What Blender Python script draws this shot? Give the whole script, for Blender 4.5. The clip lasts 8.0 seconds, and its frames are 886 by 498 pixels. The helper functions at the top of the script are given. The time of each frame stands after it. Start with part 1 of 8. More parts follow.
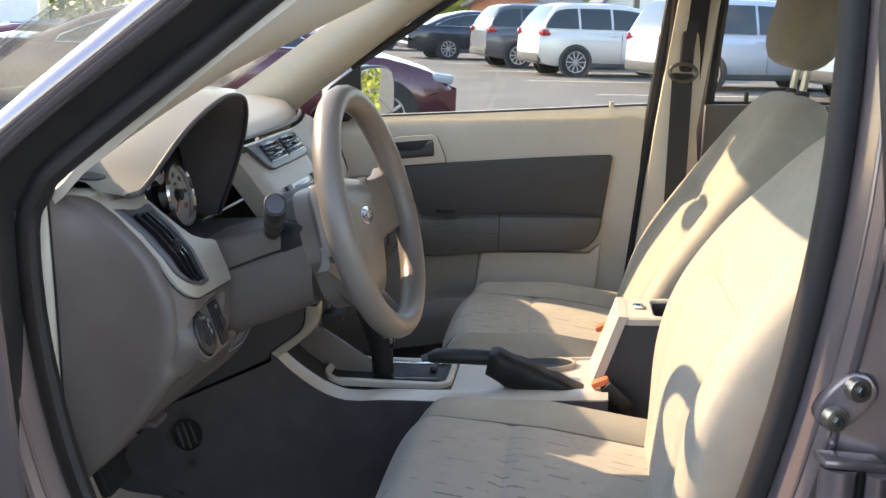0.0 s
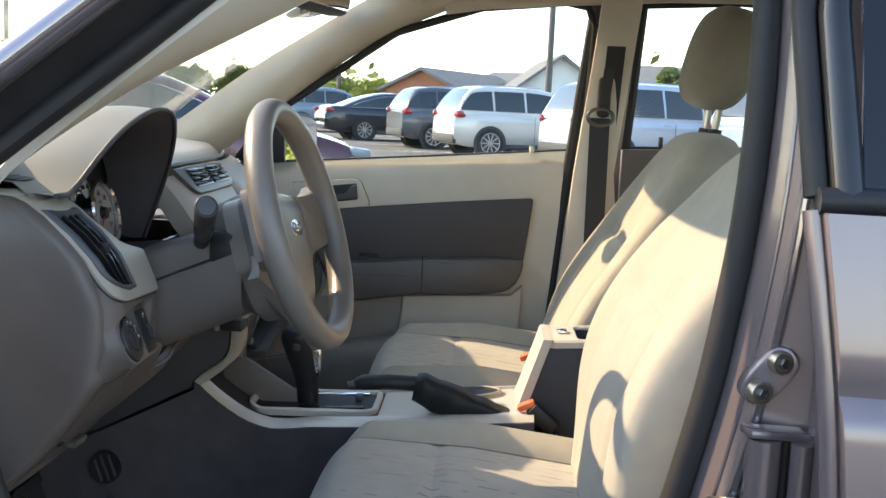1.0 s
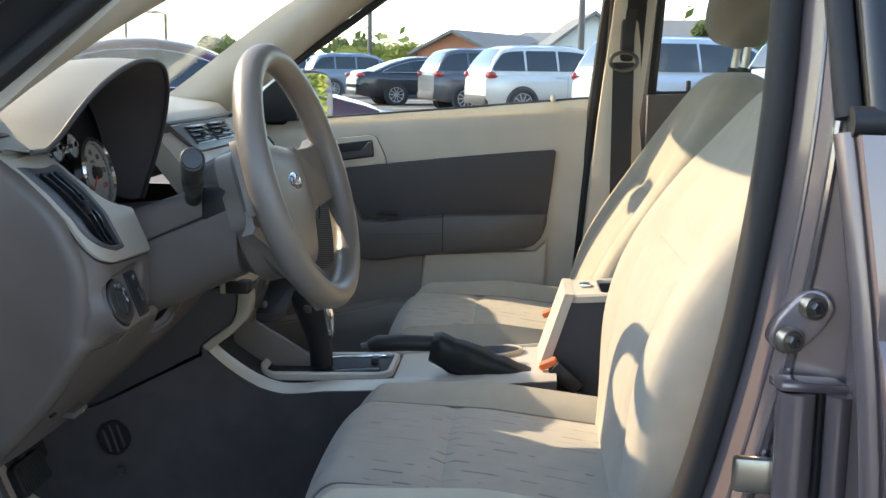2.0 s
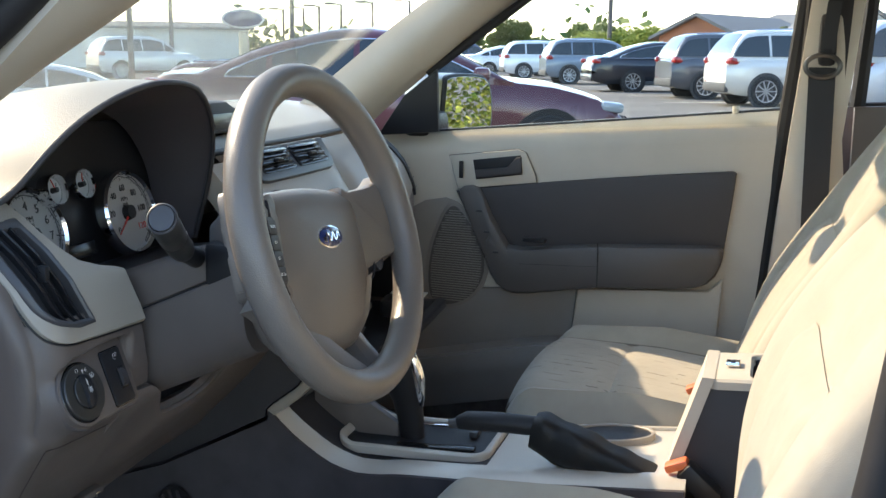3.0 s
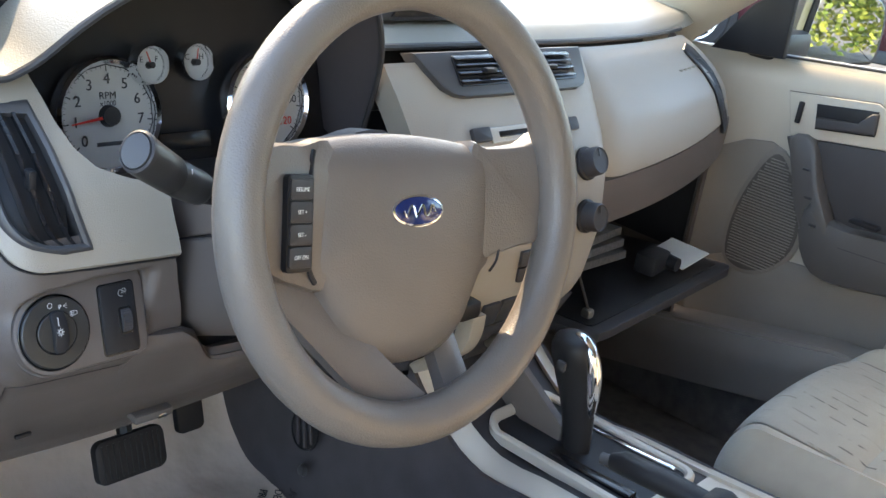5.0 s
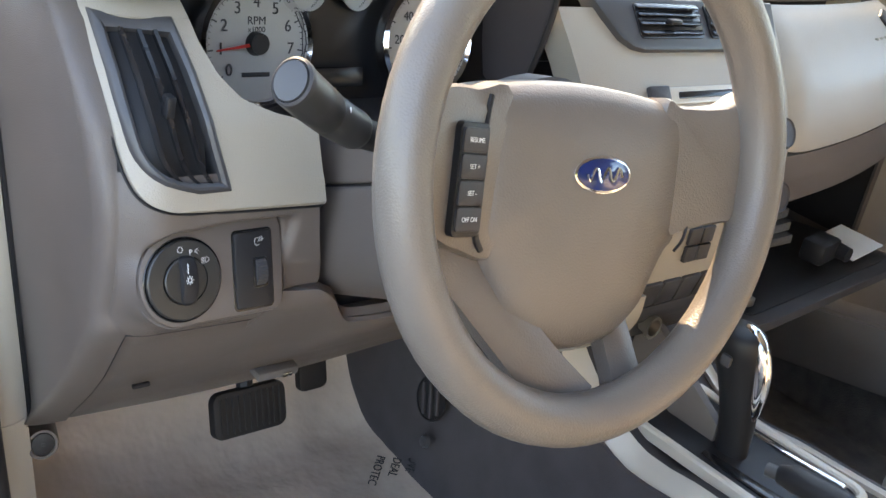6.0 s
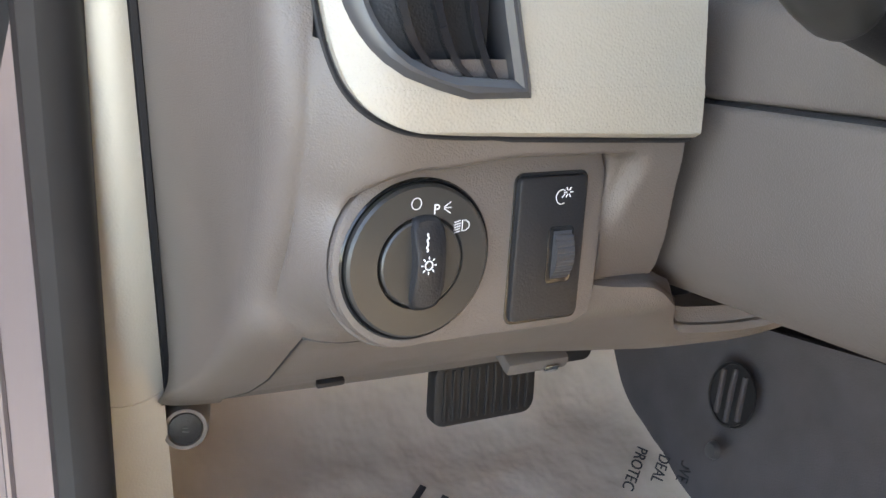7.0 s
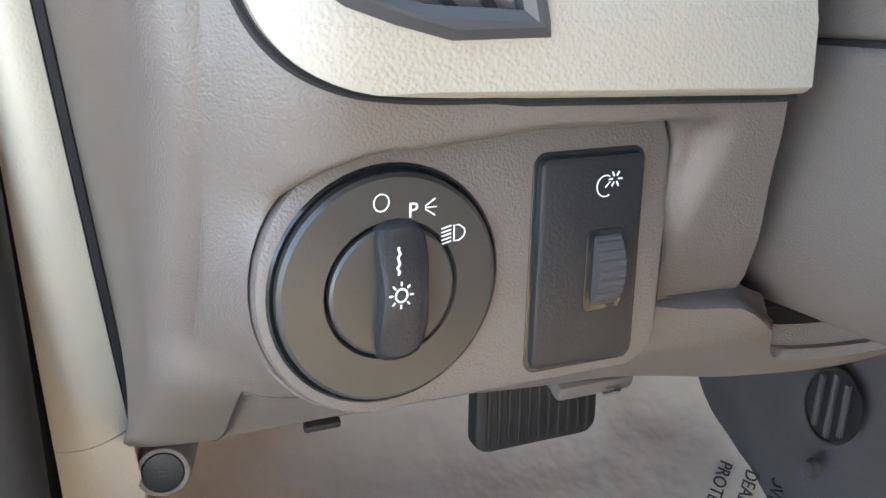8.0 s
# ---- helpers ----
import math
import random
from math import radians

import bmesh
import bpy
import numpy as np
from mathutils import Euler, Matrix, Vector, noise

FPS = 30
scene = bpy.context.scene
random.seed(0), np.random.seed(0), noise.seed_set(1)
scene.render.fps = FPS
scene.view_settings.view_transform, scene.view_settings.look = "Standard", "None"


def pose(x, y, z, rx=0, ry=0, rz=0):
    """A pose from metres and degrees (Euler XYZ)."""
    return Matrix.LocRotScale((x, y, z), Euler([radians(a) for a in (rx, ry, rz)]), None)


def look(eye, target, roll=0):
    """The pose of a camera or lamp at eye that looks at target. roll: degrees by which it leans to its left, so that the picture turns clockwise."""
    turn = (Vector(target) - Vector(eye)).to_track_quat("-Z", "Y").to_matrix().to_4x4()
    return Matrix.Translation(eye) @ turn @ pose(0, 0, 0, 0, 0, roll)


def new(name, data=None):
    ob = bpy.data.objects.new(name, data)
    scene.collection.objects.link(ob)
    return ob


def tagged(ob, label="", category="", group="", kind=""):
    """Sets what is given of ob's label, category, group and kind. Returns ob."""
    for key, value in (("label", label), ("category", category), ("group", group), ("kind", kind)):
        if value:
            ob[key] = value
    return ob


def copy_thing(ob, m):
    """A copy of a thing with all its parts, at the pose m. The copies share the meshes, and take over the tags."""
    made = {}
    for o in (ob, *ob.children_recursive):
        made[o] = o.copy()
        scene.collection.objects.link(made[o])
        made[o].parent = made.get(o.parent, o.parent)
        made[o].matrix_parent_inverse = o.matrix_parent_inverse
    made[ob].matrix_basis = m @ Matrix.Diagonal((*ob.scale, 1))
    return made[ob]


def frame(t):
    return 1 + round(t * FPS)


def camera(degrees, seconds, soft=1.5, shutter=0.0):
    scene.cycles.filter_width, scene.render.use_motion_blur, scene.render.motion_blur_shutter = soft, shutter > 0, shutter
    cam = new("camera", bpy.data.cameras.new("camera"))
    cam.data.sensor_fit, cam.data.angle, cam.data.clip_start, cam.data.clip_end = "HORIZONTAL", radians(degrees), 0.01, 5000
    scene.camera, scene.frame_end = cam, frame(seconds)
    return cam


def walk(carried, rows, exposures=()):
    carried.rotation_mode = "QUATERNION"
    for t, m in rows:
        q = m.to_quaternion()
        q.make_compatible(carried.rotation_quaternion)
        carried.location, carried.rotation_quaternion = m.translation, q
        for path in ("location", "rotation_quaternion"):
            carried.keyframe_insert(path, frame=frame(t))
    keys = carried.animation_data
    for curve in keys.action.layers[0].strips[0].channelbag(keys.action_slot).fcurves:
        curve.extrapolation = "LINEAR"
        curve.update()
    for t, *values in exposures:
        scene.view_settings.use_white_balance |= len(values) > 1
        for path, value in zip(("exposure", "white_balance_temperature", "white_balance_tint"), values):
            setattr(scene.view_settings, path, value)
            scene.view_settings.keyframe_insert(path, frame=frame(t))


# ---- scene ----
cam = camera(45.0, 8.0)
PATH = [
    (0, (0.3794, -1.6866, 1.2172), (-0.1026, 0.5100, 0.7349), 1.94),
    (0.5, (0.3689, -1.7214, 1.1625), (-0.0058, 0.5095, 0.7467), 2.55),
    (1, (0.3698, -1.7236, 1.1173), (0.0540, 0.5349, 0.8178), 2.70),
    (1.2, (0.3744, -1.7270, 1.1046), (0.0782, 0.5354, 0.8156), 2.40),
    (2.3, (0.4293, -1.5201, 1.0866), (-0.0541, 0.6910, 0.6773), -0.10),
    (2.5, (0.4626, -1.4293, 1.0992), (-0.1231, 0.7552, 0.6808), -0.00),
    (3, (0.5014, -1.2230, 1.1327), (-0.3717, 0.8640, 0.7179), 0.47),
    (3.5, (0.4646, -1.0110, 1.1690), (-0.6970, 0.9155, 0.6901), 4.36),
    (4, (0.4783, -0.8666, 1.1822), (-0.8676, 0.8864, 0.5457), 7.33),
    (4.2, (0.4967, -0.8252, 1.1914), (-0.9368, 0.8317, 0.4916), 7.94),
    (5.3, (0.5266, -0.7572, 1.1985), (-1.0197, 0.7577, 0.4212), 9.53),
    (5.5, (0.5243, -0.7515, 1.1950), (-1.0662, 0.7178, 0.4193), 9.63),
    (6, (0.4175, -0.7206, 1.1542), (-1.2119, 0.6278, 0.2505), 11.88),
    (6.5, (0.2091, -0.6486, 1.0873), (-1.4623, 0.5039, 0.0064), 14.83),
    (7, (0.0764, -0.5735, 1.0155), (-1.6336, 0.3501, -0.2145), 14.28),
    (7.5, (0.0069, -0.5174, 0.9730), (-1.7319, 0.2852, -0.3009), 11.96),
    (8, (-0.0180, -0.4999, 0.9588), (-1.7540, 0.2711, -0.3380), 10.81),
]
EXPOSURES = [(0, 2.44, 7600, 17), (1, 2.28, 7300, 13), (2.5, 2.28, 7000, 11), (3, 2.32, 6900, 12), (3.5, 2.40, 6900, 13), (4, 2.84, 7000, 14), (5.5, 3.29, 7400, 15), (6.5, 3.79, 8300, 17), (7.3, 4.18, 8600, 17), (8, 4.24, 8200, 15)]
walk(cam, [(t, look(eye, target, roll)) for t, eye, target, roll in PATH], EXPOSURES)

# ---- world, sun, exposure ----
world = bpy.data.worlds.new("world")
scene.world = world
world.use_nodes = True
wn = world.node_tree
sky = wn.nodes.new("ShaderNodeTexSky")
sky.sky_type = "NISHITA"
sky.sun_disc = False
SUN_ELEV, SUN_AZ = 32.5, 165.0            # azimuth of the sun, degrees from +x towards +y
sky.sun_elevation = radians(SUN_ELEV)
sky.sun_rotation = radians(90 - SUN_AZ)
sky.air_density, sky.dust_density, sky.ozone_density = 1.0, 0.5, 2.0
wn.links.new(sky.outputs[0], wn.nodes["Background"].inputs[0])
wn.nodes["Background"].inputs[1].default_value = 0.15
sun_dir = Vector((math.cos(radians(SUN_ELEV)) * math.cos(radians(SUN_AZ)), math.cos(radians(SUN_ELEV)) * math.sin(radians(SUN_AZ)), math.sin(radians(SUN_ELEV))))
sun = new("sun", bpy.data.lights.new("sun", "SUN"))
sun.data.energy, sun.data.angle, sun.data.color = 1.70, radians(0.6), (1.0, 0.84, 0.61)
sun.matrix_world = look(sun_dir * 20, (0, 0, 0))


# ---- materials ----
MATS = {}


def mat(name, col, rough=0.6, metal=0.0, grain=0.0, gscale=900.0, var=0.10, vscale=14.0, coat=0.0, spec=0.5, cells=False, col2=None, dist=0.0006):
    """Plain surface with colour drift at a large scale and a fine relief."""
    m = bpy.data.materials.new(name)
    m.use_nodes = True
    nt = m.node_tree
    b = nt.nodes["Principled BSDF"]
    b.inputs["Roughness"].default_value, b.inputs["Metallic"].default_value = rough, metal
    b.inputs["Coat Weight"].default_value, b.inputs["Specular IOR Level"].default_value = coat, spec
    tc = nt.nodes.new("ShaderNodeTexCoord")
    geo = nt.nodes.new("ShaderNodeNewGeometry")
    n1 = nt.nodes.new("ShaderNodeTexNoise")
    n1.inputs["Scale"].default_value, n1.inputs["Detail"].default_value = vscale, 6.0
    nt.links.new(geo.outputs["Position"], n1.inputs["Vector"])
    ramp = nt.nodes.new("ShaderNodeMix")
    ramp.data_type = "RGBA"
    c2 = col2 if col2 else tuple(min(1.0, c * (1 + var)) for c in col)
    ramp.inputs[6].default_value = (*[c * (1 - var) for c in col], 1)
    ramp.inputs[7].default_value = (*c2, 1)
    mr = nt.nodes.new("ShaderNodeMapRange")
    mr.inputs[1].default_value, mr.inputs[2].default_value = 0.3, 0.7
    nt.links.new(n1.outputs[0], mr.inputs[0])
    nt.links.new(mr.outputs[0], ramp.inputs[0])
    nt.links.new(ramp.outputs[2], b.inputs["Base Color"])
    rr = nt.nodes.new("ShaderNodeMapRange")
    rr.inputs[3].default_value, rr.inputs[4].default_value = rough - min(0.06, 0.25 * rough), min(1.0, rough + min(0.06, 0.25 * rough))
    nt.links.new(n1.outputs[0], rr.inputs[0])
    if var > 0:
        nt.links.new(rr.outputs[0], b.inputs["Roughness"])
    if grain > 0:
        if cells:
            g = nt.nodes.new("ShaderNodeTexVoronoi")
            g.feature = "F1" if cells == 2 else "SMOOTH_F1"
            g.inputs["Scale"].default_value = gscale
            out = g.outputs[0]
        else:
            g = nt.nodes.new("ShaderNodeTexNoise")
            g.inputs["Scale"].default_value, g.inputs["Detail"].default_value = gscale, 3.0
            out = g.outputs[0]
        nt.links.new(geo.outputs["Position"], g.inputs["Vector"])
        bump = nt.nodes.new("ShaderNodeBump")
        bump.inputs["Strength"].default_value, bump.inputs["Distance"].default_value = grain, dist
        bump.invert = bool(cells)
        nt.links.new(out, bump.inputs["Height"])
        nt.links.new(bump.outputs[0], b.inputs["Normal"])
    MATS[name] = m
    return m


def glass(name, col, alpha, rough=0.02):
    """A thin pane: mostly clear, with a mirror-like gloss."""
    m = bpy.data.materials.new(name)
    m.use_nodes = True
    nt = m.node_tree
    nt.nodes.remove(nt.nodes["Principled BSDF"])
    tr = nt.nodes.new("ShaderNodeBsdfTransparent")
    tr.inputs[0].default_value = (*col, 1)
    gl = nt.nodes.new("ShaderNodeBsdfGlossy")
    gl.inputs["Roughness"].default_value = rough
    fr = nt.nodes.new("ShaderNodeFresnel")
    fr.inputs[0].default_value = 1.5
    mx = nt.nodes.new("ShaderNodeMixShader")
    scl = nt.nodes.new("ShaderNodeMath")
    scl.operation = "MULTIPLY"
    scl.inputs[1].default_value = alpha
    nt.links.new(fr.outputs[0], scl.inputs[0])
    nt.links.new(scl.outputs[0], mx.inputs[0])
    nt.links.new(tr.outputs[0], mx.inputs[1])
    nt.links.new(gl.outputs[0], mx.inputs[2])
    nt.links.new(mx.outputs[0], nt.nodes["Material Output"].inputs[0])
    MATS[name] = m
    return m


def fabric(name, col, dash):
    """Woven upholstery; dash > 0 adds the short darker woven strokes."""
    m = mat(name, col, 0.95, grain=0.5, gscale=1500.0, var=0.06, vscale=25.0, spec=0.15, dist=0.0008)
    nt = m.node_tree
    b = nt.nodes["Principled BSDF"]
    b.inputs["Sheen Weight"].default_value = 0.25
    if dash > 0:
        geo = nt.nodes.new("ShaderNodeNewGeometry")
        mp = nt.nodes.new("ShaderNodeMapping")
        mp.inputs["Rotation"].default_value = (0, 0, radians(4))
        nt.links.new(geo.outputs["Position"], mp.inputs[0])
        br = nt.nodes.new("ShaderNodeTexBrick")
        br.offset, br.squash = 0.37, 1.0
        br.inputs["Scale"].default_value = 1.0
        br.inputs["Brick Width"].default_value, br.inputs["Row Height"].default_value = 0.078, 0.026
        br.inputs["Mortar Size"].default_value, br.inputs["Mortar Smooth"].default_value = 0.0113, 0.0
        br.inputs["Color1"].default_value, br.inputs["Color2"].default_value = (1, 1, 1, 1), (0, 0, 0, 1)
        br.inputs["Mortar"].default_value = (0, 0, 0, 1)
        nt.links.new(mp.outputs[0], br.inputs["Vector"])
        nz = nt.nodes.new("ShaderNodeTexNoise")
        nz.inputs["Scale"].default_value = 34.0
        nt.links.new(geo.outputs["Position"], nz.inputs["Vector"])
        th = nt.nodes.new("ShaderNodeMapRange")
        th.inputs[1].default_value, th.inputs[2].default_value = 0.44, 0.52
        nt.links.new(nz.outputs[0], th.inputs[0])
        mul = nt.nodes.new("ShaderNodeMath")
        mul.operation = "MULTIPLY"
        nt.links.new(br.outputs[0], mul.inputs[0])
        nt.links.new(th.outputs[0], mul.inputs[1])
        mul2 = nt.nodes.new("ShaderNodeMath")
        mul2.operation = "MULTIPLY"
        mul2.inputs[1].default_value = dash
        nt.links.new(mul.outputs[0], mul2.inputs[0])
        mix = nt.nodes.new("ShaderNodeMix")
        mix.data_type = "RGBA"
        src = b.inputs["Base Color"].links[0].from_socket
        nt.links.new(src, mix.inputs[6])
        mix.inputs[7].default_value = (*[c * 0.34 for c in col], 1)
        nt.links.new(mul2.outputs[0], mix.inputs[0])
        nt.links.new(mix.outputs[2], b.inputs["Base Color"])
    return m


TAUPE = mat("taupe_plastic", (0.118, 0.098, 0.088), 0.46, grain=0.38, gscale=1400.0, cells=True, var=0.09, dist=0.0006)
TAUPE_DARK = mat("dark_taupe_plastic", (0.100, 0.089, 0.085), 0.6, grain=0.3, gscale=900.0, cells=True, var=0.06)
CREAM = mat("cream_plastic", (0.335, 0.298, 0.248), 0.45, grain=0.42, gscale=950.0, cells=True, var=0.02, dist=0.0007)
CREAM_TOP = mat("cream_dash_skin", (0.235, 0.218, 0.180), 0.46, grain=0.4, gscale=600.0, cells=True, var=0.04)
CREAM_DOOR = mat("cream_door_skin", (0.52, 0.47, 0.39), 0.6, grain=0.3, gscale=700.0, cells=True, var=0.04)
SILVER_TRIM = mat("satin_champagne_trim", (0.62, 0.57, 0.49), 0.36, metal=0.25, var=0.03)
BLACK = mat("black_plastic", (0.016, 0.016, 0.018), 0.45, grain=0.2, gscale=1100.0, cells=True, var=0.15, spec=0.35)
BLACK_GLOSS = mat("black_gloss_plastic", (0.012, 0.012, 0.013), 0.2, var=0.2)
CHARCOAL = mat("charcoal_plastic", (0.048, 0.046, 0.049), 0.5, grain=0.25, gscale=1100.0, cells=True, var=0.1, spec=0.35)
VENTGREY = mat("slate_vent_plastic", (0.052, 0.051, 0.054), 0.42, var=0.08)
DOORDARK = mat("dark_door_vinyl", (0.052, 0.047, 0.047), 0.6, grain=0.35, gscale=700.0, cells=True, var=0.06)
RUBBER = mat("black_rubber", (0.020, 0.019, 0.020), 0.55, var=0.2, spec=0.35)
CONSOLE_SIDE = mat("dark_console_plastic", (0.040, 0.037, 0.040), 0.6, grain=0.3, gscale=900.0, cells=True, var=0.1)
# near-black, with the shade of a deep cavity put into the colour
DUCT = mat("duct_shade_black", (0.004, 0.004, 0.004), 0.95, var=0.1, spec=0.05)
CARPET = mat("charcoal_carpet", (0.17, 0.155, 0.145), 1.0, grain=1.0, gscale=450.0, var=0.25, vscale=30.0, spec=0.1, dist=0.003)
MATFILM = mat("floor_mat_film", (0.61, 0.505, 0.42), 0.22, grain=0.55, gscale=17.0, var=0.20, vscale=6.0, spec=0.6, dist=0.014)
SWITCHBLACK = mat("satin_black_plastic", (0.034, 0.033, 0.031), 0.36, grain=0.06, gscale=1500.0, var=0.08, vscale=30.0)
WHEELSKIN = mat("wheel_skin", (0.165, 0.142, 0.123), 0.36, grain=0.45, gscale=750.0, cells=True, var=0.06)
TUNNEL = mat("grey_tunnel_carpet", (0.076, 0.069, 0.073), 0.95, grain=0.6, gscale=700.0, var=0.15, vscale=18.0, spec=0.2, dist=0.001)
CLOTH = fabric("cloth_plain", (0.40, 0.362, 0.292), 0.0)
# the seat cloth darkened for the shade on the head restraints
CLOTH_HEAD = fabric("cloth_beige_shaded", (0.22, 0.195, 0.152), 0.0)
CLOTH_DASH = fabric("cloth_woven", (0.39, 0.355, 0.29), 0.9)
LEATHER_DARK = mat("black_leatherette", (0.013, 0.013, 0.013), 0.5, grain=0.4, gscale=350.0, var=0.2, spec=0.3)
BELT = mat("seat_belt_web", (0.03, 0.03, 0.032), 0.8, grain=0.6, gscale=900.0, var=0.1)
CHROME = mat("chrome", (0.85, 0.85, 0.86), 0.08, metal=1.0, var=0.02)
STEEL = mat("plated_steel", (0.45, 0.42, 0.36), 0.35, metal=1.0, var=0.15)
WHITE = mat("white_print", (0.80, 0.80, 0.78), 0.6, var=0.02)
DIAL = mat("dial_face", (0.36, 0.35, 0.33), 0.5, var=0.03)
NEEDLE = mat("red_needle", (0.45, 0.02, 0.015), 0.4, var=0.05)
INK = mat("dark_print", (0.03, 0.03, 0.035), 0.6, var=0.05)
BLUE = mat("blue_enamel", (0.01, 0.025, 0.13), 0.15, coat=0.8, var=0.05)
ORANGE = mat("orange_buckle", (0.75, 0.17, 0.06), 0.45, var=0.05)
HEADLINER = mat("headliner_cloth", (0.50, 0.46, 0.40), 0.95, grain=0.4, gscale=900.0, var=0.04, spec=0.1)
BODY = mat("brown_violet_paint", (0.225, 0.182, 0.182), 0.25, metal=0.5, var=0.0, vscale=22.0, coat=0.5)
MIRROR = mat("mirror_glass", (0.9, 0.9, 0.9), 0.01, metal=1.0, var=0.0)
PANE = glass("clear_pane", (0.93, 0.96, 0.95), 1.0)
SCREEN = glass("windshield_pane", (0.89, 0.925, 0.885), 0.5)
# thin film of dust on the windshield
_nt = SCREEN.node_tree
_out = _nt.nodes["Material Output"]
_dust = _nt.nodes.new("ShaderNodeBsdfTranslucent")
_dust.inputs[0].default_value = (0.70, 0.78, 0.84, 1)
_mx = _nt.nodes.new("ShaderNodeMixShader")
_nz = _nt.nodes.new("ShaderNodeTexNoise")
_nz.inputs["Scale"].default_value = 6.0
_mr = _nt.nodes.new("ShaderNodeMapRange")
_mr.inputs[3].default_value, _mr.inputs[4].default_value = 0.006, 0.020
_nt.links.new(_nz.outputs[0], _mr.inputs[0])
_nt.links.new(_mr.outputs[0], _mx.inputs[0])
_nt.links.new(_out.inputs[0].links[0].from_socket, _mx.inputs[1])
_nt.links.new(_dust.outputs[0], _mx.inputs[2])
_nt.links.new(_mx.outputs[0], _out.inputs[0])
TINT = glass("dark_privacy_pane", (0.12, 0.13, 0.15), 1.4)
PAPER = mat("white_paper", (0.72, 0.72, 0.70), 0.8, var=0.04)
PAPER_GREY = mat("grey_paper_edges", (0.10, 0.10, 0.10), 0.8, grain=0.5, gscale=300.0, var=0.3, vscale=200.0)
ASPHALT = mat("asphalt", (0.155, 0.143, 0.126), 0.9, grain=0.6, gscale=90.0, var=0.16, vscale=0.6, spec=0.25, dist=0.006)
LINE = mat("road_paint", (0.62, 0.58, 0.45), 0.8, var=0.15, vscale=6.0)

# ---- building helpers ----
SHEAR = 0.10
SIZE, PIVOT = 1.15, Vector((0.4, -1.5, 1.1))
OFFS = {}


def sh(p):
    """The car's own axes: its cross line is turned a little against y, and the plan is brought to true size."""
    return PIVOT + SIZE * (Vector((p[0] - SHEAR * (p[1] + 0.37), p[1], p[2])) - PIVOT)


def thing(name, at, label, category, group="", kind="", car=True):
    e = new(name)
    e.empty_display_size = 0.05
    e.location = sh(at) if car else Vector(at)
    OFFS[e] = e.location.copy()
    return tagged(e, label, category, group, kind)


def part(name, bm, material, parent=None, label="", car=True, angle=38.0):
    """One bmesh as one mesh object under a thing or a part (coordinates are those of the place)."""
    off = OFFS[parent] if parent else Vector((0, 0, 0))
    for v in bm.verts:
        v.co = (sh(v.co) if car else v.co) - off
    bmesh.ops.recalc_face_normals(bm, faces=bm.faces[:])
    me = bpy.data.meshes.new(name)
    bm.to_mesh(me)
    bm.free()
    me.materials.append(material)
    me.shade_smooth()
    me.set_sharp_from_angle(angle=radians(angle))
    ob = new(name, me)
    if parent:
        ob.parent = parent
    OFFS[ob] = off
    return tagged(ob, label)


def solid(name, bm, material, label, category, group="", kind="", car=True, angle=38.0):
    """A thing of a single mesh."""
    return tagged(part(name, bm, material, None, label, car, angle), label, category, group, kind)


def grid(fn, nu, nv, cu=False, cv=False, bm=None):
    bm = bm or bmesh.new()
    vs = [[bm.verts.new(fn(i / nu, j / nv)) for j in range(nv if cv else nv + 1)] for i in range(nu if cu else nu + 1)]
    for i in range(nu):
        for j in range(nv):
            a, b = vs[i], vs[(i + 1) % len(vs)]
            k = (j + 1) % len(a)
            bm.faces.new((a[j], b[j], b[k], a[k]))
    return bm


def sheet(fn, nu, nv, t, bm=None):
    """A slab over fn(u, v, w): front at w = 0, back at w = -t, closed round its border."""
    bm = bm or bmesh.new()
    f = [[bm.verts.new(fn(i / nu, j / nv, 0.0)) for j in range(nv + 1)] for i in range(nu + 1)]
    k = [[bm.verts.new(fn(i / nu, j / nv, -t)) for j in range(nv + 1)] for i in range(nu + 1)]
    for i in range(nu):
        for j in range(nv):
            bm.faces.new((f[i][j], f[i + 1][j], f[i + 1][j + 1], f[i][j + 1]))
            bm.faces.new((k[i][j], k[i][j + 1], k[i + 1][j + 1], k[i + 1][j]))
    for i in range(nu):
        bm.faces.new((f[i][0], k[i][0], k[i + 1][0], f[i + 1][0]))
        bm.faces.new((f[i][nv], f[i + 1][nv], k[i + 1][nv], k[i][nv]))
    for j in range(nv):
        bm.faces.new((f[0][j], f[0][j + 1], k[0][j + 1], k[0][j]))
        bm.faces.new((f[nu][j], k[nu][j], k[nu][j + 1], f[nu][j + 1]))
    return bm


def inset_poly(pts, d):
    n, out = len(pts), []
    area = sum(pts[i][0] * pts[(i + 1) % n][1] - pts[(i + 1) % n][0] * pts[i][1] for i in range(n))
    s = 1 if area > 0 else -1
    for i in range(n):
        p, a, b = Vector(pts[i]), Vector(pts[i - 1]), Vector(pts[(i + 1) % n])
        e1, e2 = (p - a).normalized(), (b - p).normalized()
        n1, n2 = Vector((-e1.y, e1.x)) * s, Vector((-e2.y, e2.x)) * s
        m = n1 + n2
        m = m / max(0.3, m.dot(n1)) if m.length > 1e-6 else n1
        out.append(p + m * d)
    return out


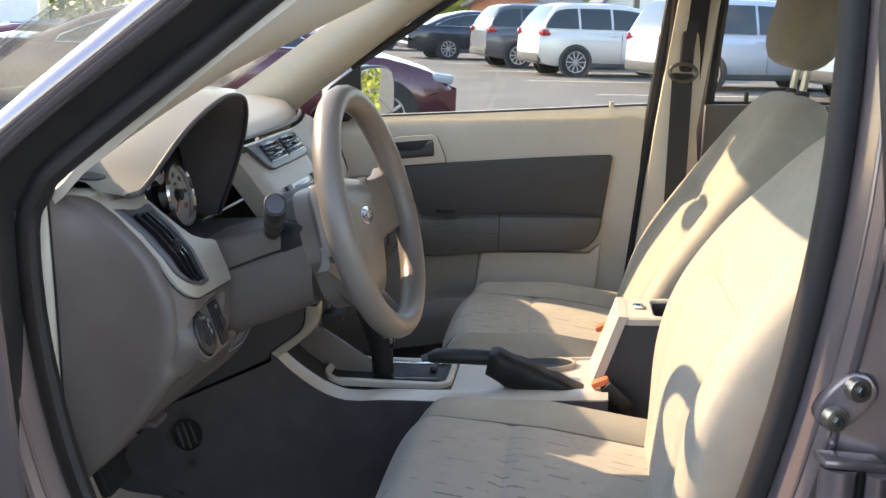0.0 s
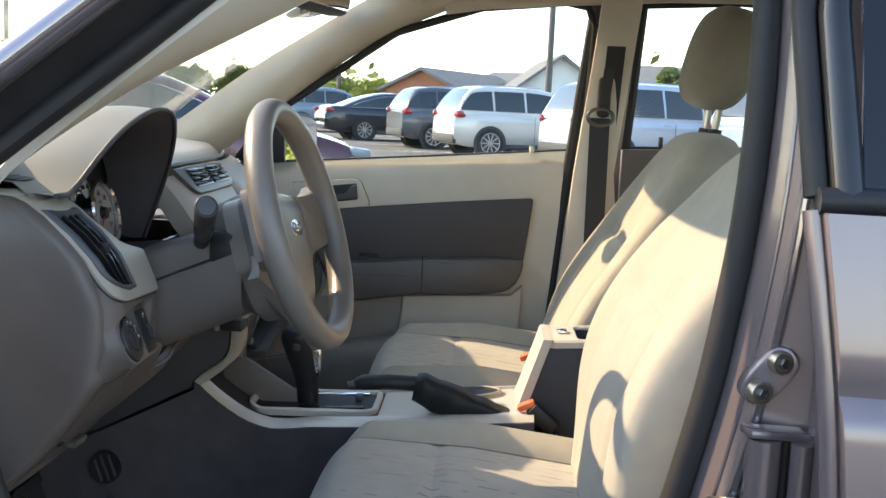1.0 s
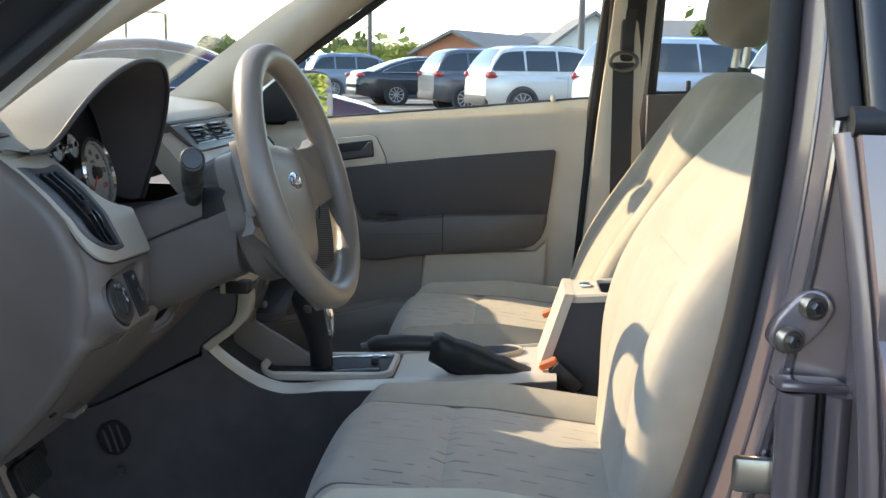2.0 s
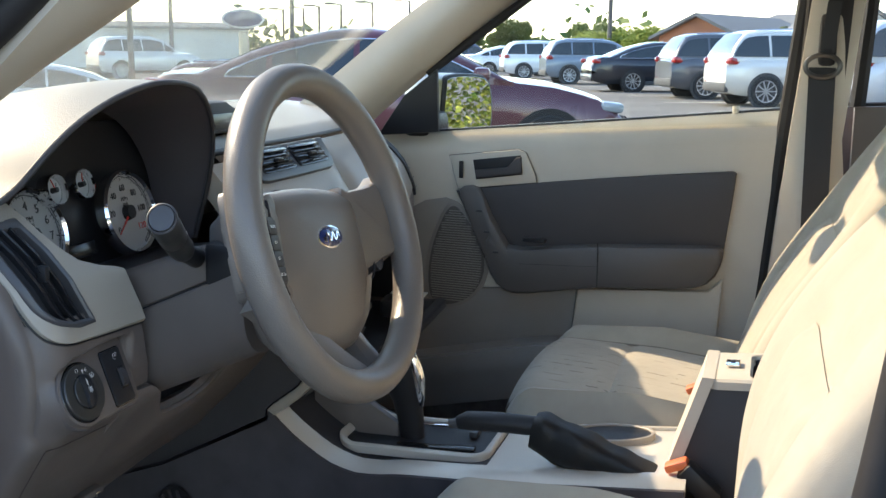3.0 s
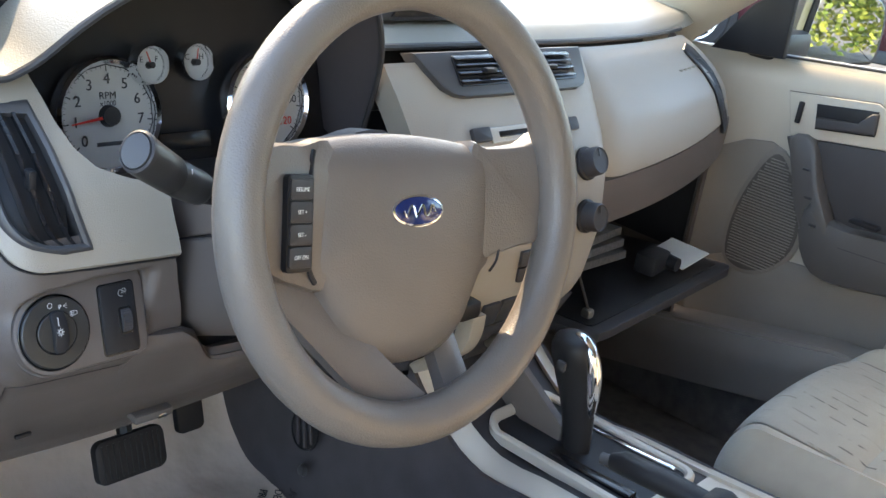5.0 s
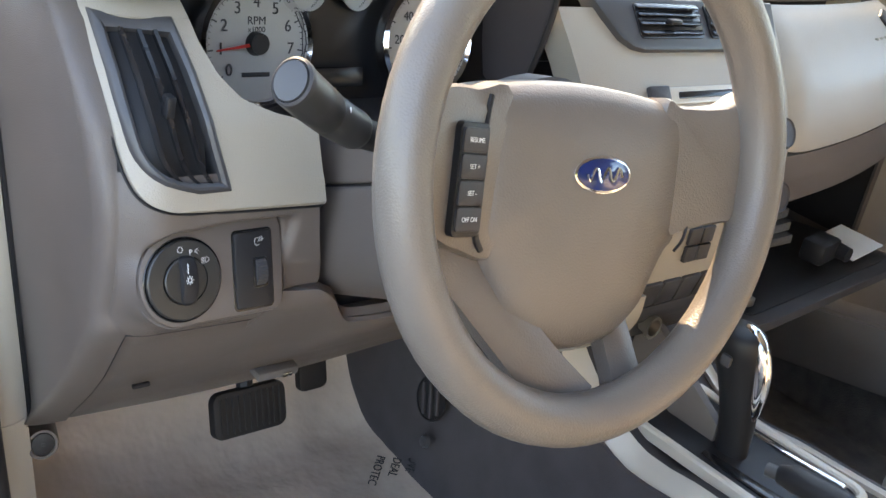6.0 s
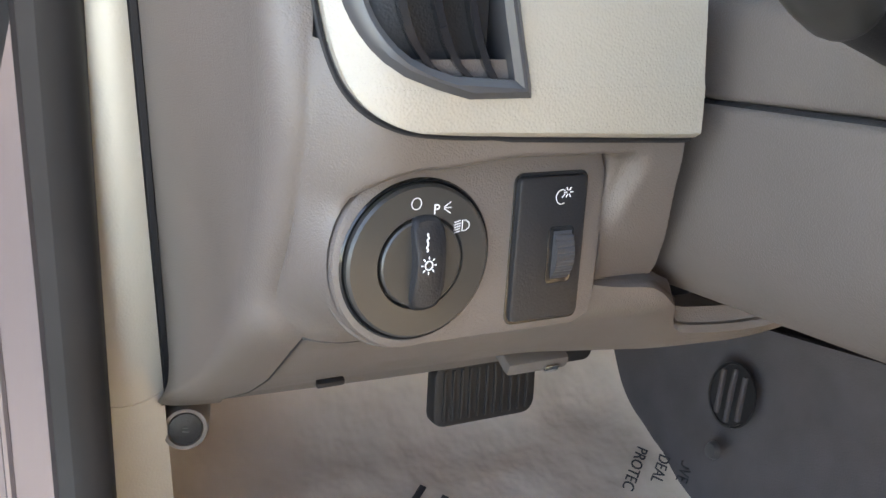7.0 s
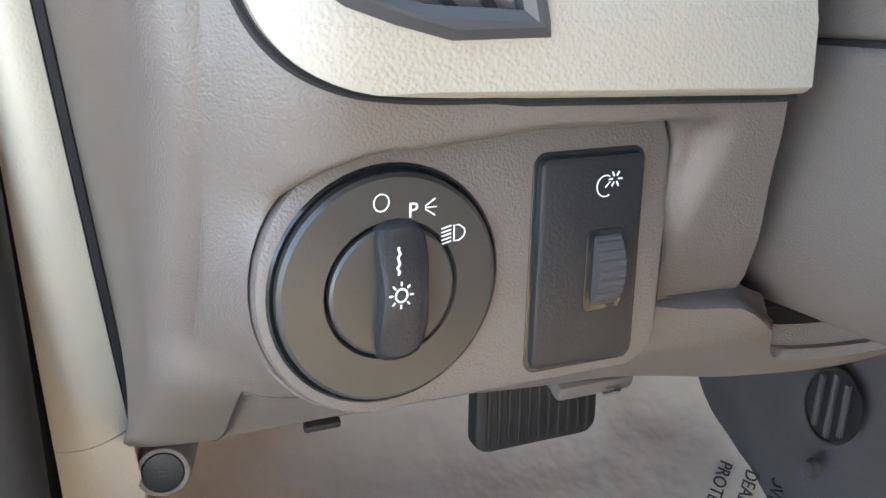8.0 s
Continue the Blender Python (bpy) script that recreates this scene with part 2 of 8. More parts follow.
def prism(pts, fn, t, bev=0.001, bm=None):
    """The outline pts, front at w = 0 with a rounded rim, back at w = -t, through fn(u, v, w)."""
    bm = bm or bmesh.new()
    rings = [(-t, 0.0), (-bev, 0.0), (-0.3 * bev, 0.3 * bev), (0.0, bev)]
    loops = []
    for w, ins in rings:
        q = inset_poly(pts, ins) if ins else pts
        loops.append([bm.verts.new(fn(p[0], p[1], w)) for p in q])
    n = len(pts)
    for a, b in zip(loops, loops[1:]):
        for i in range(n):
            bm.faces.new((a[i], a[(i + 1) % n], b[(i + 1) % n], b[i]))
    bm.faces.new(loops[-1])
    bm.faces.new(list(reversed(loops[0])))
    return bm


def ring_prism(outer, inner, fn, t, bev=0.001, bm=None):
    """A frame between two outlines of equal count."""
    bm = bm or bmesh.new()
    rows = [(outer, -t, 0), (outer, -bev, 0), (outer, 0, bev), (inner, 0, -bev), (inner, -bev, 0), (inner, -t, 0)]
    loops = []
    for pts, w, ins in rows:
        q = inset_poly(pts, ins) if ins else pts
        loops.append([bm.verts.new(fn(p[0], p[1], w)) for p in q])
    n = len(outer)
    for k in range(6):
        a, b = loops[k], loops[(k + 1) % 6]
        for i in range(n):
            bm.faces.new((a[i], a[(i + 1) % n], b[(i + 1) % n], b[i]))
    return bm


def rrect(cx, cy, w, h, r, n=4):
    out = []
    for k, (sx, sy) in enumerate(((1, 1), (-1, 1), (-1, -1), (1, -1))):
        for i in range(n + 1):
            a = radians(90 * k + 90 * i / n)
            out.append((cx + sx * (w / 2 - r) + r * math.cos(a), cy + sy * (h / 2 - r) + r * math.sin(a)))
    return out


def ellipse(cx, cy, a, b, n=32, start=0.0):
    return [(cx + a * math.cos(2 * math.pi * i / n + start), cy + b * math.sin(2 * math.pi * i / n + start)) for i in range(n)]


def smooth_loop(pts, k=4, closed=True):
    """Catmull-Rom through the points."""
    n, out = len(pts), []
    P = [Vector(p) for p in pts]
    for i in range(n if closed else n - 1):
        g = (lambda j: P[j % n]) if closed else (lambda j: P[max(0, min(n - 1, j))])
        a, b, c, d = g(i - 1), g(i), g(i + 1), g(i + 2)
        for s in range(k):
            t = s / k
            out.append(0.5 * ((2 * b) + (c - a) * t + (2 * a - 5 * b + 4 * c - d) * t * t + (3 * b - a - 3 * c + d) * t ** 3))
    if not closed:
        out.append(P[-1])
    return out


def tube(pts, rad, n=10, closed=False, caps=True, bm=None, flat=1.0, up=(0, 0, 1)):
    """A round bar along pts; rad may be a list; flat squeezes it along up."""
    bm = bm or bmesh.new()
    P = [Vector(p) for p in pts]
    m = len(P)
    R = rad if isinstance(rad, (list, tuple)) else [rad] * m
    loops, prev = [], Vector(up)
    for i in range(m):
        d = (P[(i + 1) % m] - P[i - 1]) if closed else (P[min(i + 1, m - 1)] - P[max(i - 1, 0)])
        d.normalize()
        s = d.cross(prev)
        if s.length < 1e-4:
            s = d.cross(Vector((1, 0, 0.01)))
        s.normalize()
        u = s.cross(d)
        prev = u
        loops.append([bm.verts.new(P[i] + R[i] * (math.cos(2 * math.pi * k / n) * s + flat * math.sin(2 * math.pi * k / n) * u)) for k in range(n)])
    for i in range(m if closed else m - 1):
        a, b = loops[i], loops[(i + 1) % m]
        for k in range(n):
            bm.faces.new((a[k], a[(k + 1) % n], b[(k + 1) % n], b[k]))
    if caps and not closed:
        bm.faces.new(loops[0]), bm.faces.new(loops[-1])
    return bm


def revolve(profile, m, n=24, bm=None):
    """(radius, height) pairs turned round the z axis of the matrix m."""
    bm = bm or bmesh.new()
    loops = []
    for r, h in profile:
        if r < 1e-6:
            loops.append([bm.verts.new(m @ Vector((0, 0, h)))])
        else:
            loops.append([bm.verts.new(m @ Vector((r * math.cos(2 * math.pi * k / n), r * math.sin(2 * math.pi * k / n), h))) for k in range(n)])
    for a, b in zip(loops, loops[1:]):
        for k in range(n):
            k2 = (k + 1) % n
            if len(a) == 1 and len(b) == 1:
                continue
            if len(a) == 1:
                bm.faces.new((a[0], b[k2], b[k]))
            elif len(b) == 1:
                bm.faces.new((a[k], a[k2], b[0]))
            else:
                bm.faces.new((a[k], a[k2], b[k2], b[k]))
    return bm


def rbox(c, s, bev=0.004, m=None, seg=2, bm=None):
    """A box with rounded edges, centre c, size s, turned by m."""
    b = bmesh.new()
    bmesh.ops.create_cube(b, size=1.0)
    for v in b.verts:
        v.co = Vector((v.co.x * s[0], v.co.y * s[1], v.co.z * s[2]))
    if bev > 0:
        bmesh.ops.bevel(b, geom=b.edges[:], offset=min(bev, 0.49 * min(s)), segments=seg, profile=0.5, affect="EDGES")
    M = Matrix.Translation(c) @ (m.to_4x4() if m else Matrix())
    for v in b.verts:
        v.co = M @ v.co
    if bm is None:
        return b
    join(bm, b)
    return bm


def join(a, b):
    """Adds the faces of b to a."""
    mp = {v: a.verts.new(v.co) for v in b.verts}
    for f in b.faces:
        try:
            a.faces.new([mp[v] for v in f.verts])
        except ValueError:
            pass
    b.free()
    return a


def lerp_table(tab, x):
    if x <= tab[0][0]:
        return tab[0][1]
    for (a, p), (b, q) in zip(tab, tab[1:]):
        if x <= b:
            t = (x - a) / (b - a)
            return p + (q - p) * t
    return tab[-1][1]


def lettering(name, text, size, m, material, parent, car=True, squeeze=1.0):
    """Raised print in the built-in font, turned into a mesh; m places its x axis along the line, y up, z out."""
    cu = bpy.data.curves.new(name, "FONT")
    cu.body, cu.size, cu.align_x, cu.align_y, cu.extrude, cu.resolution_u = text, size, "CENTER", "CENTER", size * 0.02, 3
    tmp = bpy.data.objects.new(name, cu)
    me = bpy.data.meshes.new_from_object(tmp)
    bm = bmesh.new()
    bm.from_mesh(me)
    bpy.data.objects.remove(tmp)
    bpy.data.curves.remove(cu)
    bpy.data.meshes.remove(me)
    for v in bm.verts:
        v.co = m @ Vector((v.co.x * squeeze, v.co.y, v.co.z))
    return part(name, bm, material, parent, car=car)


def axes(o, x, y):
    """A matrix with its origin at o, x along x, z square to x and y."""
    x = Vector(x).normalized()
    z = x.cross(Vector(y)).normalized()
    y = z.cross(x)
    m = Matrix((x, y, z)).transposed().to_4x4()
    return Matrix.Translation(o) @ m

SLAT = mat("black_slat_plastic", (0.014, 0.014, 0.016), 0.22, var=0.1)

# ---- ground ----
def ground_z(x, y):
    """The lot falls away gently ahead of the car."""
    k = max(0.0, min(1.0, (28 - y) / 12))
    dip = 0.12 * math.exp(-((y - 9.5) / 4.0) ** 2)
    return -min(1.5, 0.065 * max(0.0, -x - 2.5)) * k - dip if y > -30 else 0.0


def ground_at(u, v):
    x, y = -400 + 800 * u, -400 + 800 * v
    k = lambda a: math.copysign(abs(a) ** 2.2, a) * 400
    x, y = k(2 * u - 1), k(2 * v - 1)
    return Vector((x, y, ground_z(x, y)))
bm = grid(ground_at, 120, 120)
solid("ground", bm, ASPHALT, "worn grey asphalt of a sunlit car lot", "ground", kind="structure", car=False)

# ---- the car's shell ----
car_shell = thing("car_shell", (0.3, -0.1, 0.0), "dark brown-violet metallic sedan body with its driver's door open", "car")

DASH_PROFILE = [(0.60, -0.335), (0.646, -0.305), (0.66, -0.291), (0.70, -0.250), (0.734, -0.219), (0.772, -0.190), (0.80, -0.168), (0.835, -0.1605),
                (0.867, -0.1595), (0.88, -0.161), (0.894, -0.165), (0.93, -0.180), (0.955, -0.200), (0.98, -0.228), (0.995, -0.250), (1.005, -0.275), (1.013, -0.31)]


def dash_x(y, z):
    x = lerp_table(DASH_PROFILE, z)
    return x - 0.39 * max(0.0, y - 0.12) ** 2 - 19.0 * max(0.0, -0.574 - y) ** 2


def on_dash(y, z, w=0.0):
    """A point of the dashboard's rear face, w metres proud of it."""
    d = (lerp_table(DASH_PROFILE, z + 0.006) - lerp_table(DASH_PROFILE, z - 0.006)) / 0.012
    d = max(-2.5, min(2.5, d))
    n = math.sqrt(1 + d * d)
    return Vector((dash_x(y, z) + w / n, y, z - w * d / n))


dashboard = thing("dashboard", (-0.30, 0.0, 0.60), "taupe dashboard with cream top and silver centre stack", "dashboard", kind="structure")

# the switch panel's plane: u across, v up, w towards the driver
def sw(u, v, w):
    n = math.sqrt(1 + 0.16)
    return Vector((-0.1555 - 0.40 * (v - 0.835) + w / n, u, v + 0.4 * w / n))


SW_OUT = [(-0.565 + 0.0295 * math.cos(radians(a)), 0.8397 + 0.0295 * math.sin(radians(a))) for a in range(80, 285, 8)]
SW_OUT += [(-0.523, 0.8105), (-0.500, 0.8107), (-0.4935, 0.8137), (-0.4918, 0.820), (-0.4912, 0.845), (-0.4915, 0.862), (-0.494, 0.869), (-0.501, 0.8712), (-0.533, 0.8715)]
SW_OUT.reverse()
SW_C = (-0.535, 0.841)


def sstep(a, b, x):
    t = max(0.0, min(1.0, (x - a) / (b - a)))
    return t * t * (3 - 2 * t)


def outline_hit(poly, c, q):
    """Where the line from c through q leaves the outline."""
    d = (q[0] - c[0], q[1] - c[1])
    best = 0.0
    for (ax, ay), (bx, by) in zip(poly, poly[1:] + poly[:1]):
        ex, ey = bx - ax, by - ay
        den = d[0] * ey - d[1] * ex
        if abs(den) < 1e-12:
            continue
        s = ((ax - c[0]) * ey - (ay - c[1]) * ex) / den
        k = ((ax - c[0]) * d[1] - (ay - c[1]) * d[0]) / den
        if s > 0 and -1e-9 <= k <= 1 + 1e-9:
            best = max(best, s)
    return best


def end_y(z):
    return lerp_table([(0.640, -0.5795), (0.792, -0.5905), (0.806, -0.6025)], z)


def end_edge(z):
    """Where the end of the dashboard meets the trim strip."""
    return Vector((-0.317 + 0.065 * (z - 0.66) - 0.05 * max(0.0, z - 0.66) ** 2, -0.603 - 0.142 * (z - 0.64), z))


# end moulding: the rear face turns over a soft ridge into the side of the dashboard
def end_profile(z, s):
    ey = end_y(z)
    a = Vector((dash_x(ey, z), ey, z))
    yr = lerp_table([(0.64, -0.611), (0.80, -0.6105), (0.87, -0.612), (0.92, -0.617), (1.013, -0.626)], z)
    r = Vector((a.x - 0.008 - 0.35 * max(0.0, z - 0.95), yr, z))
    e = end_edge(z)
    if s < 0.5:
        t = s * 2
        n = r.lerp(e, 0.07)
        return a * (1 - t) ** 2 + Vector((a.x - 0.002, r.y, z)) * 2 * t * (1 - t) + n * t * t
    t = (s - 0.5) * 2
    n = r.lerp(e, 0.07)
    p = n.lerp(e, t)
    p.y += 0.005 * math.sin(math.pi * t) * sstep(0.68, 0.78, z)
    return p


BODY_Z = [0.792 + (0.903 - 0.792) * i / 22 for i in range(23)]
bm = bmesh.new()
lower = [0.640 + (0.792 - 0.640) * i / 14 for i in range(14)]
upper = [0.903 + (1.013 - 0.903) * i / 16 for i in range(1, 17)]
ss = [0.5 * i / 14 for i in range(15)] + [0.5 + 0.5 * i / 8 for i in range(1, 9)]
rows = [[bm.verts.new(end_profile(z, s)) for s in ss] for z in lower + BODY_Z + upper]
for a, b in zip(rows, rows[1:]):
    for k in range(len(ss) - 1):
        bm.faces.new((a[k], a[k + 1], b[k + 1], b[k]))
low_c = bm.verts.new((-0.335, -0.596, 0.642))
for k in range(len(ss) - 1):
    bm.faces.new((rows[0][k], rows[0][k + 1], low_c))
# wall of the seam beside the knee panel
seam = [bm.verts.new(r[0].co + Vector((-0.02, 0.0, 0))) for r in rows[:15]]
for i in range(14):
    bm.faces.new((rows[i][0], rows[i + 1][0], seam[i + 1], seam[i]))

# rear face round the switch panel, with its pocket
RIGHT = [(0.785, -0.457), (0.8122, -0.4555), (0.8177, -0.4545), (0.8562, -0.4635), (0.8759, -0.4665), (0.903, -0.469)]
per = [(end_y(z), z) for z in BODY_Z]
END_Y = end_y(0.9)
n_top = 40
per += [(END_Y + (lerp_table(RIGHT, 0.903) - END_Y) * i / n_top, 0.903) for i in range(1, n_top)]
per += [(lerp_table(RIGHT, 0.903 - 0.089 * i / 18), 0.903 - 0.089 * i / 18) for i in range(19)]
y_low = [(-0.4555 - 0.0352 * i / 8, 0.814) for i in range(1, 9)] + [(-0.4907, 0.814 - 0.0295 * i / 6) for i in range(1, 7)]
y_low += [(-0.4907 + (-0.5905 + 0.4907) * i / 22, 0.7845 + 0.0075 * i / 22) for i in range(1, 22)]
per += y_low


def pocket(y, z, d):
    b = dash_x(y, z)
    edge = sw(y, z, 0).x
    proud = edge - b
    if proud < 0:
        x = b - 0.0022 * (1 - min(1.0, d / 0.0035)) ** 2
    else:
        reach = 0.004 + 0.55 * proud
        x = b + (proud - 0.0015) * (1 - min(1.0, d / reach)) ** 2.2
    scoop = sstep(0.834, 0.858, z) * sstep(0.8735, 0.866, z)
    x -= 0.0055 * scoop * sstep(0.0115, 0.0040, y + 0.4935 - 0.15 * (z - 0.85)) * (1 if y > -0.50 else 0)
    return x


loops = [[], ]
dist = [0.0, 0.0006, 0.0013, 0.0022, 0.0034, 0.0048, 0.0064, 0.0082, 0.0105, 0.0135]
for q in per:
    s = outline_hit(SW_OUT, SW_C, q)
    hx, hz = SW_C[0] + (q[0] - SW_C[0]) * s, SW_C[1] + (q[1] - SW_C[1]) * s
    total = math.hypot(q[0] - hx, q[1] - hz)
    line = []
    top_d = dist[-1] if total > 0.02 else total * 0.7
    for k in range(-1, 16):
        if k < 0:
            d, x_off = 0.0004, -0.012
        elif k < 10:
            d, x_off = 0.0004 + dist[k] / dist[-1] * top_d, 0.0
        else:
            d, x_off = top_d + (total - top_d) * (k - 9) / 6, 0.0
        f = min(1.0, d / total)
        y, z = hx + (q[0] - hx) * f, hz + (q[1] - hz) * f
        x = pocket(y, z, d) if k < 15 else dash_x(y, z)
        line.append(bm.verts.new((x + x_off, y, z)))
    loops.append(line)
loops = loops[1:]
for a, b in zip(loops, loops[1:] + loops[:1]):
    for k in range(16):
        bm.faces.new((a[k], a[k + 1], b[k + 1], b[k]))
# returns of the right and lower edges into the dashboard
i0 = len(BODY_Z) + n_top - 1
back = [bm.verts.new(l[-1].co + Vector((-0.04, 0.004, 0.001))) for l in loops[i0:] + loops[:1]]
for i in range(len(back) - 1):
    a, b = loops[(i0 + i) % len(loops)][-1], loops[(i0 + i + 1) % len(loops)][-1]
    bm.faces.new((a, b, back[i + 1], back[i]))
bmesh.ops.remove_doubles(bm, verts=bm.verts[:], dist=2e-5)
part("left_body", bm, TAUPE, dashboard, angle=50)
part("bezel_backing", grid(lambda u, v: Vector((dash_x(END_Y + 0.0535 * u, 0.90 + 0.113 * v) - 0.004, END_Y + 0.0535 * u, 0.90 + 0.113 * v)), 6, 14), BLACK, dashboard)
part("end_gap", tube([end_edge(0.645 + 0.36 * i / 30) + Vector((-0.001, -0.0015, 0)) for i in range(31)], 0.0024, 6), BLACK, dashboard)

# knee panel below the seam, hollowed under the column
def knee_top(y):
    z = 0.7905 - 0.0075 * max(0.0, min(1.0, (y + 0.588) / 0.095))
    z += (0.8115 - z) * sstep(-0.4915, -0.4895, y)
    return z - 0.050 * sstep(-0.458, -0.405, y) + 0.03 * sstep(-0.31, -0.27, y)


def knee(u, v, w):
    y = -0.5868 + 0.47 * u
    z = 0.640 + (knee_top(y) - 0.640) * v
    y = (end_y(min(z, 0.7915)) + 0.0012) * (1 - u) - 0.1168 * u
    bulge = 0.030 * math.exp(-((y + 0.37) / 0.085) ** 2) * max(0.0, (v - 0.35)) * 1.1 + 0.006 * sstep(-0.50, -0.47, y) * v
    drop = 0.012 * math.sin(min(1, u * 1.4) * math.pi) * (1 - v)
    p = on_dash(y, z - drop, w - 0.002 - 0.004 * max(0.0, v - 0.93) / 0.07)
    return Vector((p.x + bulge, y, p.z))
part("knee_panel", sheet(knee, 96, 24, 0.012), TAUPE, dashboard, "taupe knee panel under the column")
sx = lambda y, z: Vector((dash_x(y, z) - 0.0005, y, z))
part("seam_line", tube([sx(end_y(0.648 + 0.1425 * k / 20) + 0.0006, 0.648 + 0.1425 * k / 20) for k in range(21)] + [sx(-0.589 + 0.098 * k / 16, knee_top(-0.589 + 0.098 * k / 16) + 0.0006) for k in range(1, 17)], 0.0006, 6), BLACK, dashboard)
part("knee_ledge", grid(lambda u, v: knee(0.195 + 0.6 * u, 1.0, -0.002) + Vector((-0.045 * v, 0, 0.002 - 0.006 * v)), 50, 5), TAUPE, dashboard)
# return of the knee panel running into the footwell
part("knee_return", grid(lambda u, v: Vector((-0.318 - 0.25 * v, -0.61 + 0.50 * u, 0.636 - 0.01 * v)), 8, 4), TAUPE_DARK, dashboard)
part("panel_slot", rbox(on_dash(-0.545, 0.700, 0.0), (0.004, 0.014, 0.003), 0.001), BLACK, dashboard)
# dark space behind the column: its shade is a black box
part("column_gap_shade", rbox((-0.215, -0.368, 0.82), (0.02, 0.22, 0.13), 0.01), BLACK, dashboard)

# closed core of the dashboard, behind all panels
part("dash_core", rbox((-0.64, 0.0, 0.925), (0.34, 1.30, 0.12), 0.02), BLACK, dashboard)
part("dash_bulkhead", rbox((-0.80, 0.0, 0.80), (0.03, 1.42, 0.42), 0.005), BLACK, dashboard)
# top pad
def top(u, v, w=0.0):
    y = -0.610 + 1.30 * u
    under = max(0.0, min(1.0, (y + 0.565) / 0.02)) * max(0.0, min(1.0, (-0.205 - y) / 0.02))
    left = 1 - sstep(-0.565, -0.545, y)
    x0 = dash_x(y, 1.013) + 0.03 - 0.10 * under
    x0 = x0 + (-0.240 - 12.0 * max(0.0, -0.574 - y) ** 2 - x0) * left
    x = x0 - (0.80 + x0) * v
    edge = max(0.0, (0.05 - v) / 0.05)
    z = 1.012 + 0.018 * math.sin(v * math.pi * 0.9) - 0.014 * edge ** 2 - 0.02 * max(0, v - 0.8) * 5
    return Vector((x, y, z))
part("top_pad", grid(top, 40, 24), CREAM_TOP, dashboard, "cream soft dashboard top")

# cluster hood: an arch that runs forward into the top pad
HOOD = [(-0.606, 1.0005), (-0.590, 1.0002), (-0.573, 1.000), (-0.562, 1.005), (-0.548, 1.015), (-0.525, 1.038), (-0.50, 1.058), (-0.47, 1.074), (-0.43, 1.088), (-0.385, 1.0955), (-0.34, 1.096), (-0.30, 1.089), (-0.265, 1.070), (-0.238, 1.045), (-0.215, 1.01), (-0.203, 0.975), (-0.196, 0.940), (-0.190, 0.905)]
hood_curve = smooth_loop([Vector((0, y, z)) for y, z in HOOD], 3, False)
NH = len(hood_curve) - 1


def hood(u, v, w=0.0):
    p = hood_curve[round(u * NH)]
    s = v
    z = p.z if p.z < 1.02 else 1.02 + (p.z - 1.02) * (1 - s * s)
    if p.y > -0.24:
        z = p.z + (1.02 - p.z) * min(1.0, s * 1.5) * 0.5
    x = -0.192 - 0.38 * s - 0.05 * (1 - min(1.0, (p.z - 0.97) / 0.12)) - 0.004 * math.cos(s * 20) * 0
    return Vector((x, p.y, z + 0.004 * min(1.0, s * 8)))
part("cluster_hood", grid(hood, NH, 20), CREAM_TOP, dashboard, "cream hood over the dials")
part("hood_lip", tube([hood(i / NH, 0) for i in range(NH + 1)], 0.0032, 8), CHARCOAL, dashboard)


BOWL = mat("bowl_plastic", (0.082, 0.071, 0.075), 0.42, grain=0.25, gscale=900.0, cells=True, var=0.06)
# dark bowl between the hood and the dial plate
def bowl(u, v):
    p = hood_curve[round(u * NH)]
    a = hood(u, 0)
    q = Vector((-0.315, -0.40 + (p.y + 0.40) * 0.93, 0.952 + (p.z - 0.952) * 0.80))
    return a.lerp(q, v) + Vector((0, 0, -0.006 * math.sin(v * math.pi)))
part("cluster_bowl", grid(bowl, NH, 10), BOWL, dashboard, "dark taupe bowl round the dials")
part("dial_plate", sheet(lambda u, v, w: Vector((-0.318 + w + 0.02 * (0.5 - v), -0.575 + 0.385 * u, 0.885 + 0.165 * v)), 12, 6, 0.004), BLACK, dashboard, "black dial plate")
part("bowl_floor", sheet(lambda u, v, w: Vector((-0.315 + 0.115 * v, -0.545 + 0.345 * u, 0.895 + 0.012 * v + w)), 12, 6, 0.004), CHARCOAL, dashboard)


# left bezel with the air vent in it
BZ_L = [(0.8812, -0.545), (0.8818, -0.560), (0.8835, -0.574), (0.8868, -0.5855), (0.8915, -0.5925), (0.898, -0.5968), (0.908, -0.6002), (0.925, -0.6035), (0.95, -0.6070), (0.974, -0.6105), (0.996, -0.6130)]
BZ_R = [(0.8812, -0.4632), (0.898, -0.4660), (0.926, -0.4685), (0.930, -0.480), (0.934, -0.500), (0.942, -0.522), (0.955, -0.536), (0.97, -0.543), (0.995, -0.549)]
HO_L = [(0.894, -0.556), (0.8952, -0.5665), (0.8982, -0.5770), (0.9030, -0.5862), (0.911, -0.5935), (0.921, -0.5973), (0.935, -0.6000), (0.955, -0.6022), (0.981, -0.6045)]
HO_R = [(0.894, -0.537), (0.92, -0.5440), (0.955, -0.5522), (0.981, -0.5588)]
fine = lambda tab: [(q.x, q.y) for q in smooth_loop([Vector((a, b)) for a, b in tab], 6, False)]
BZ_L, HO_L, HO_R = fine(BZ_L), fine(HO_L), fine(HO_R)
bm = bmesh.new()


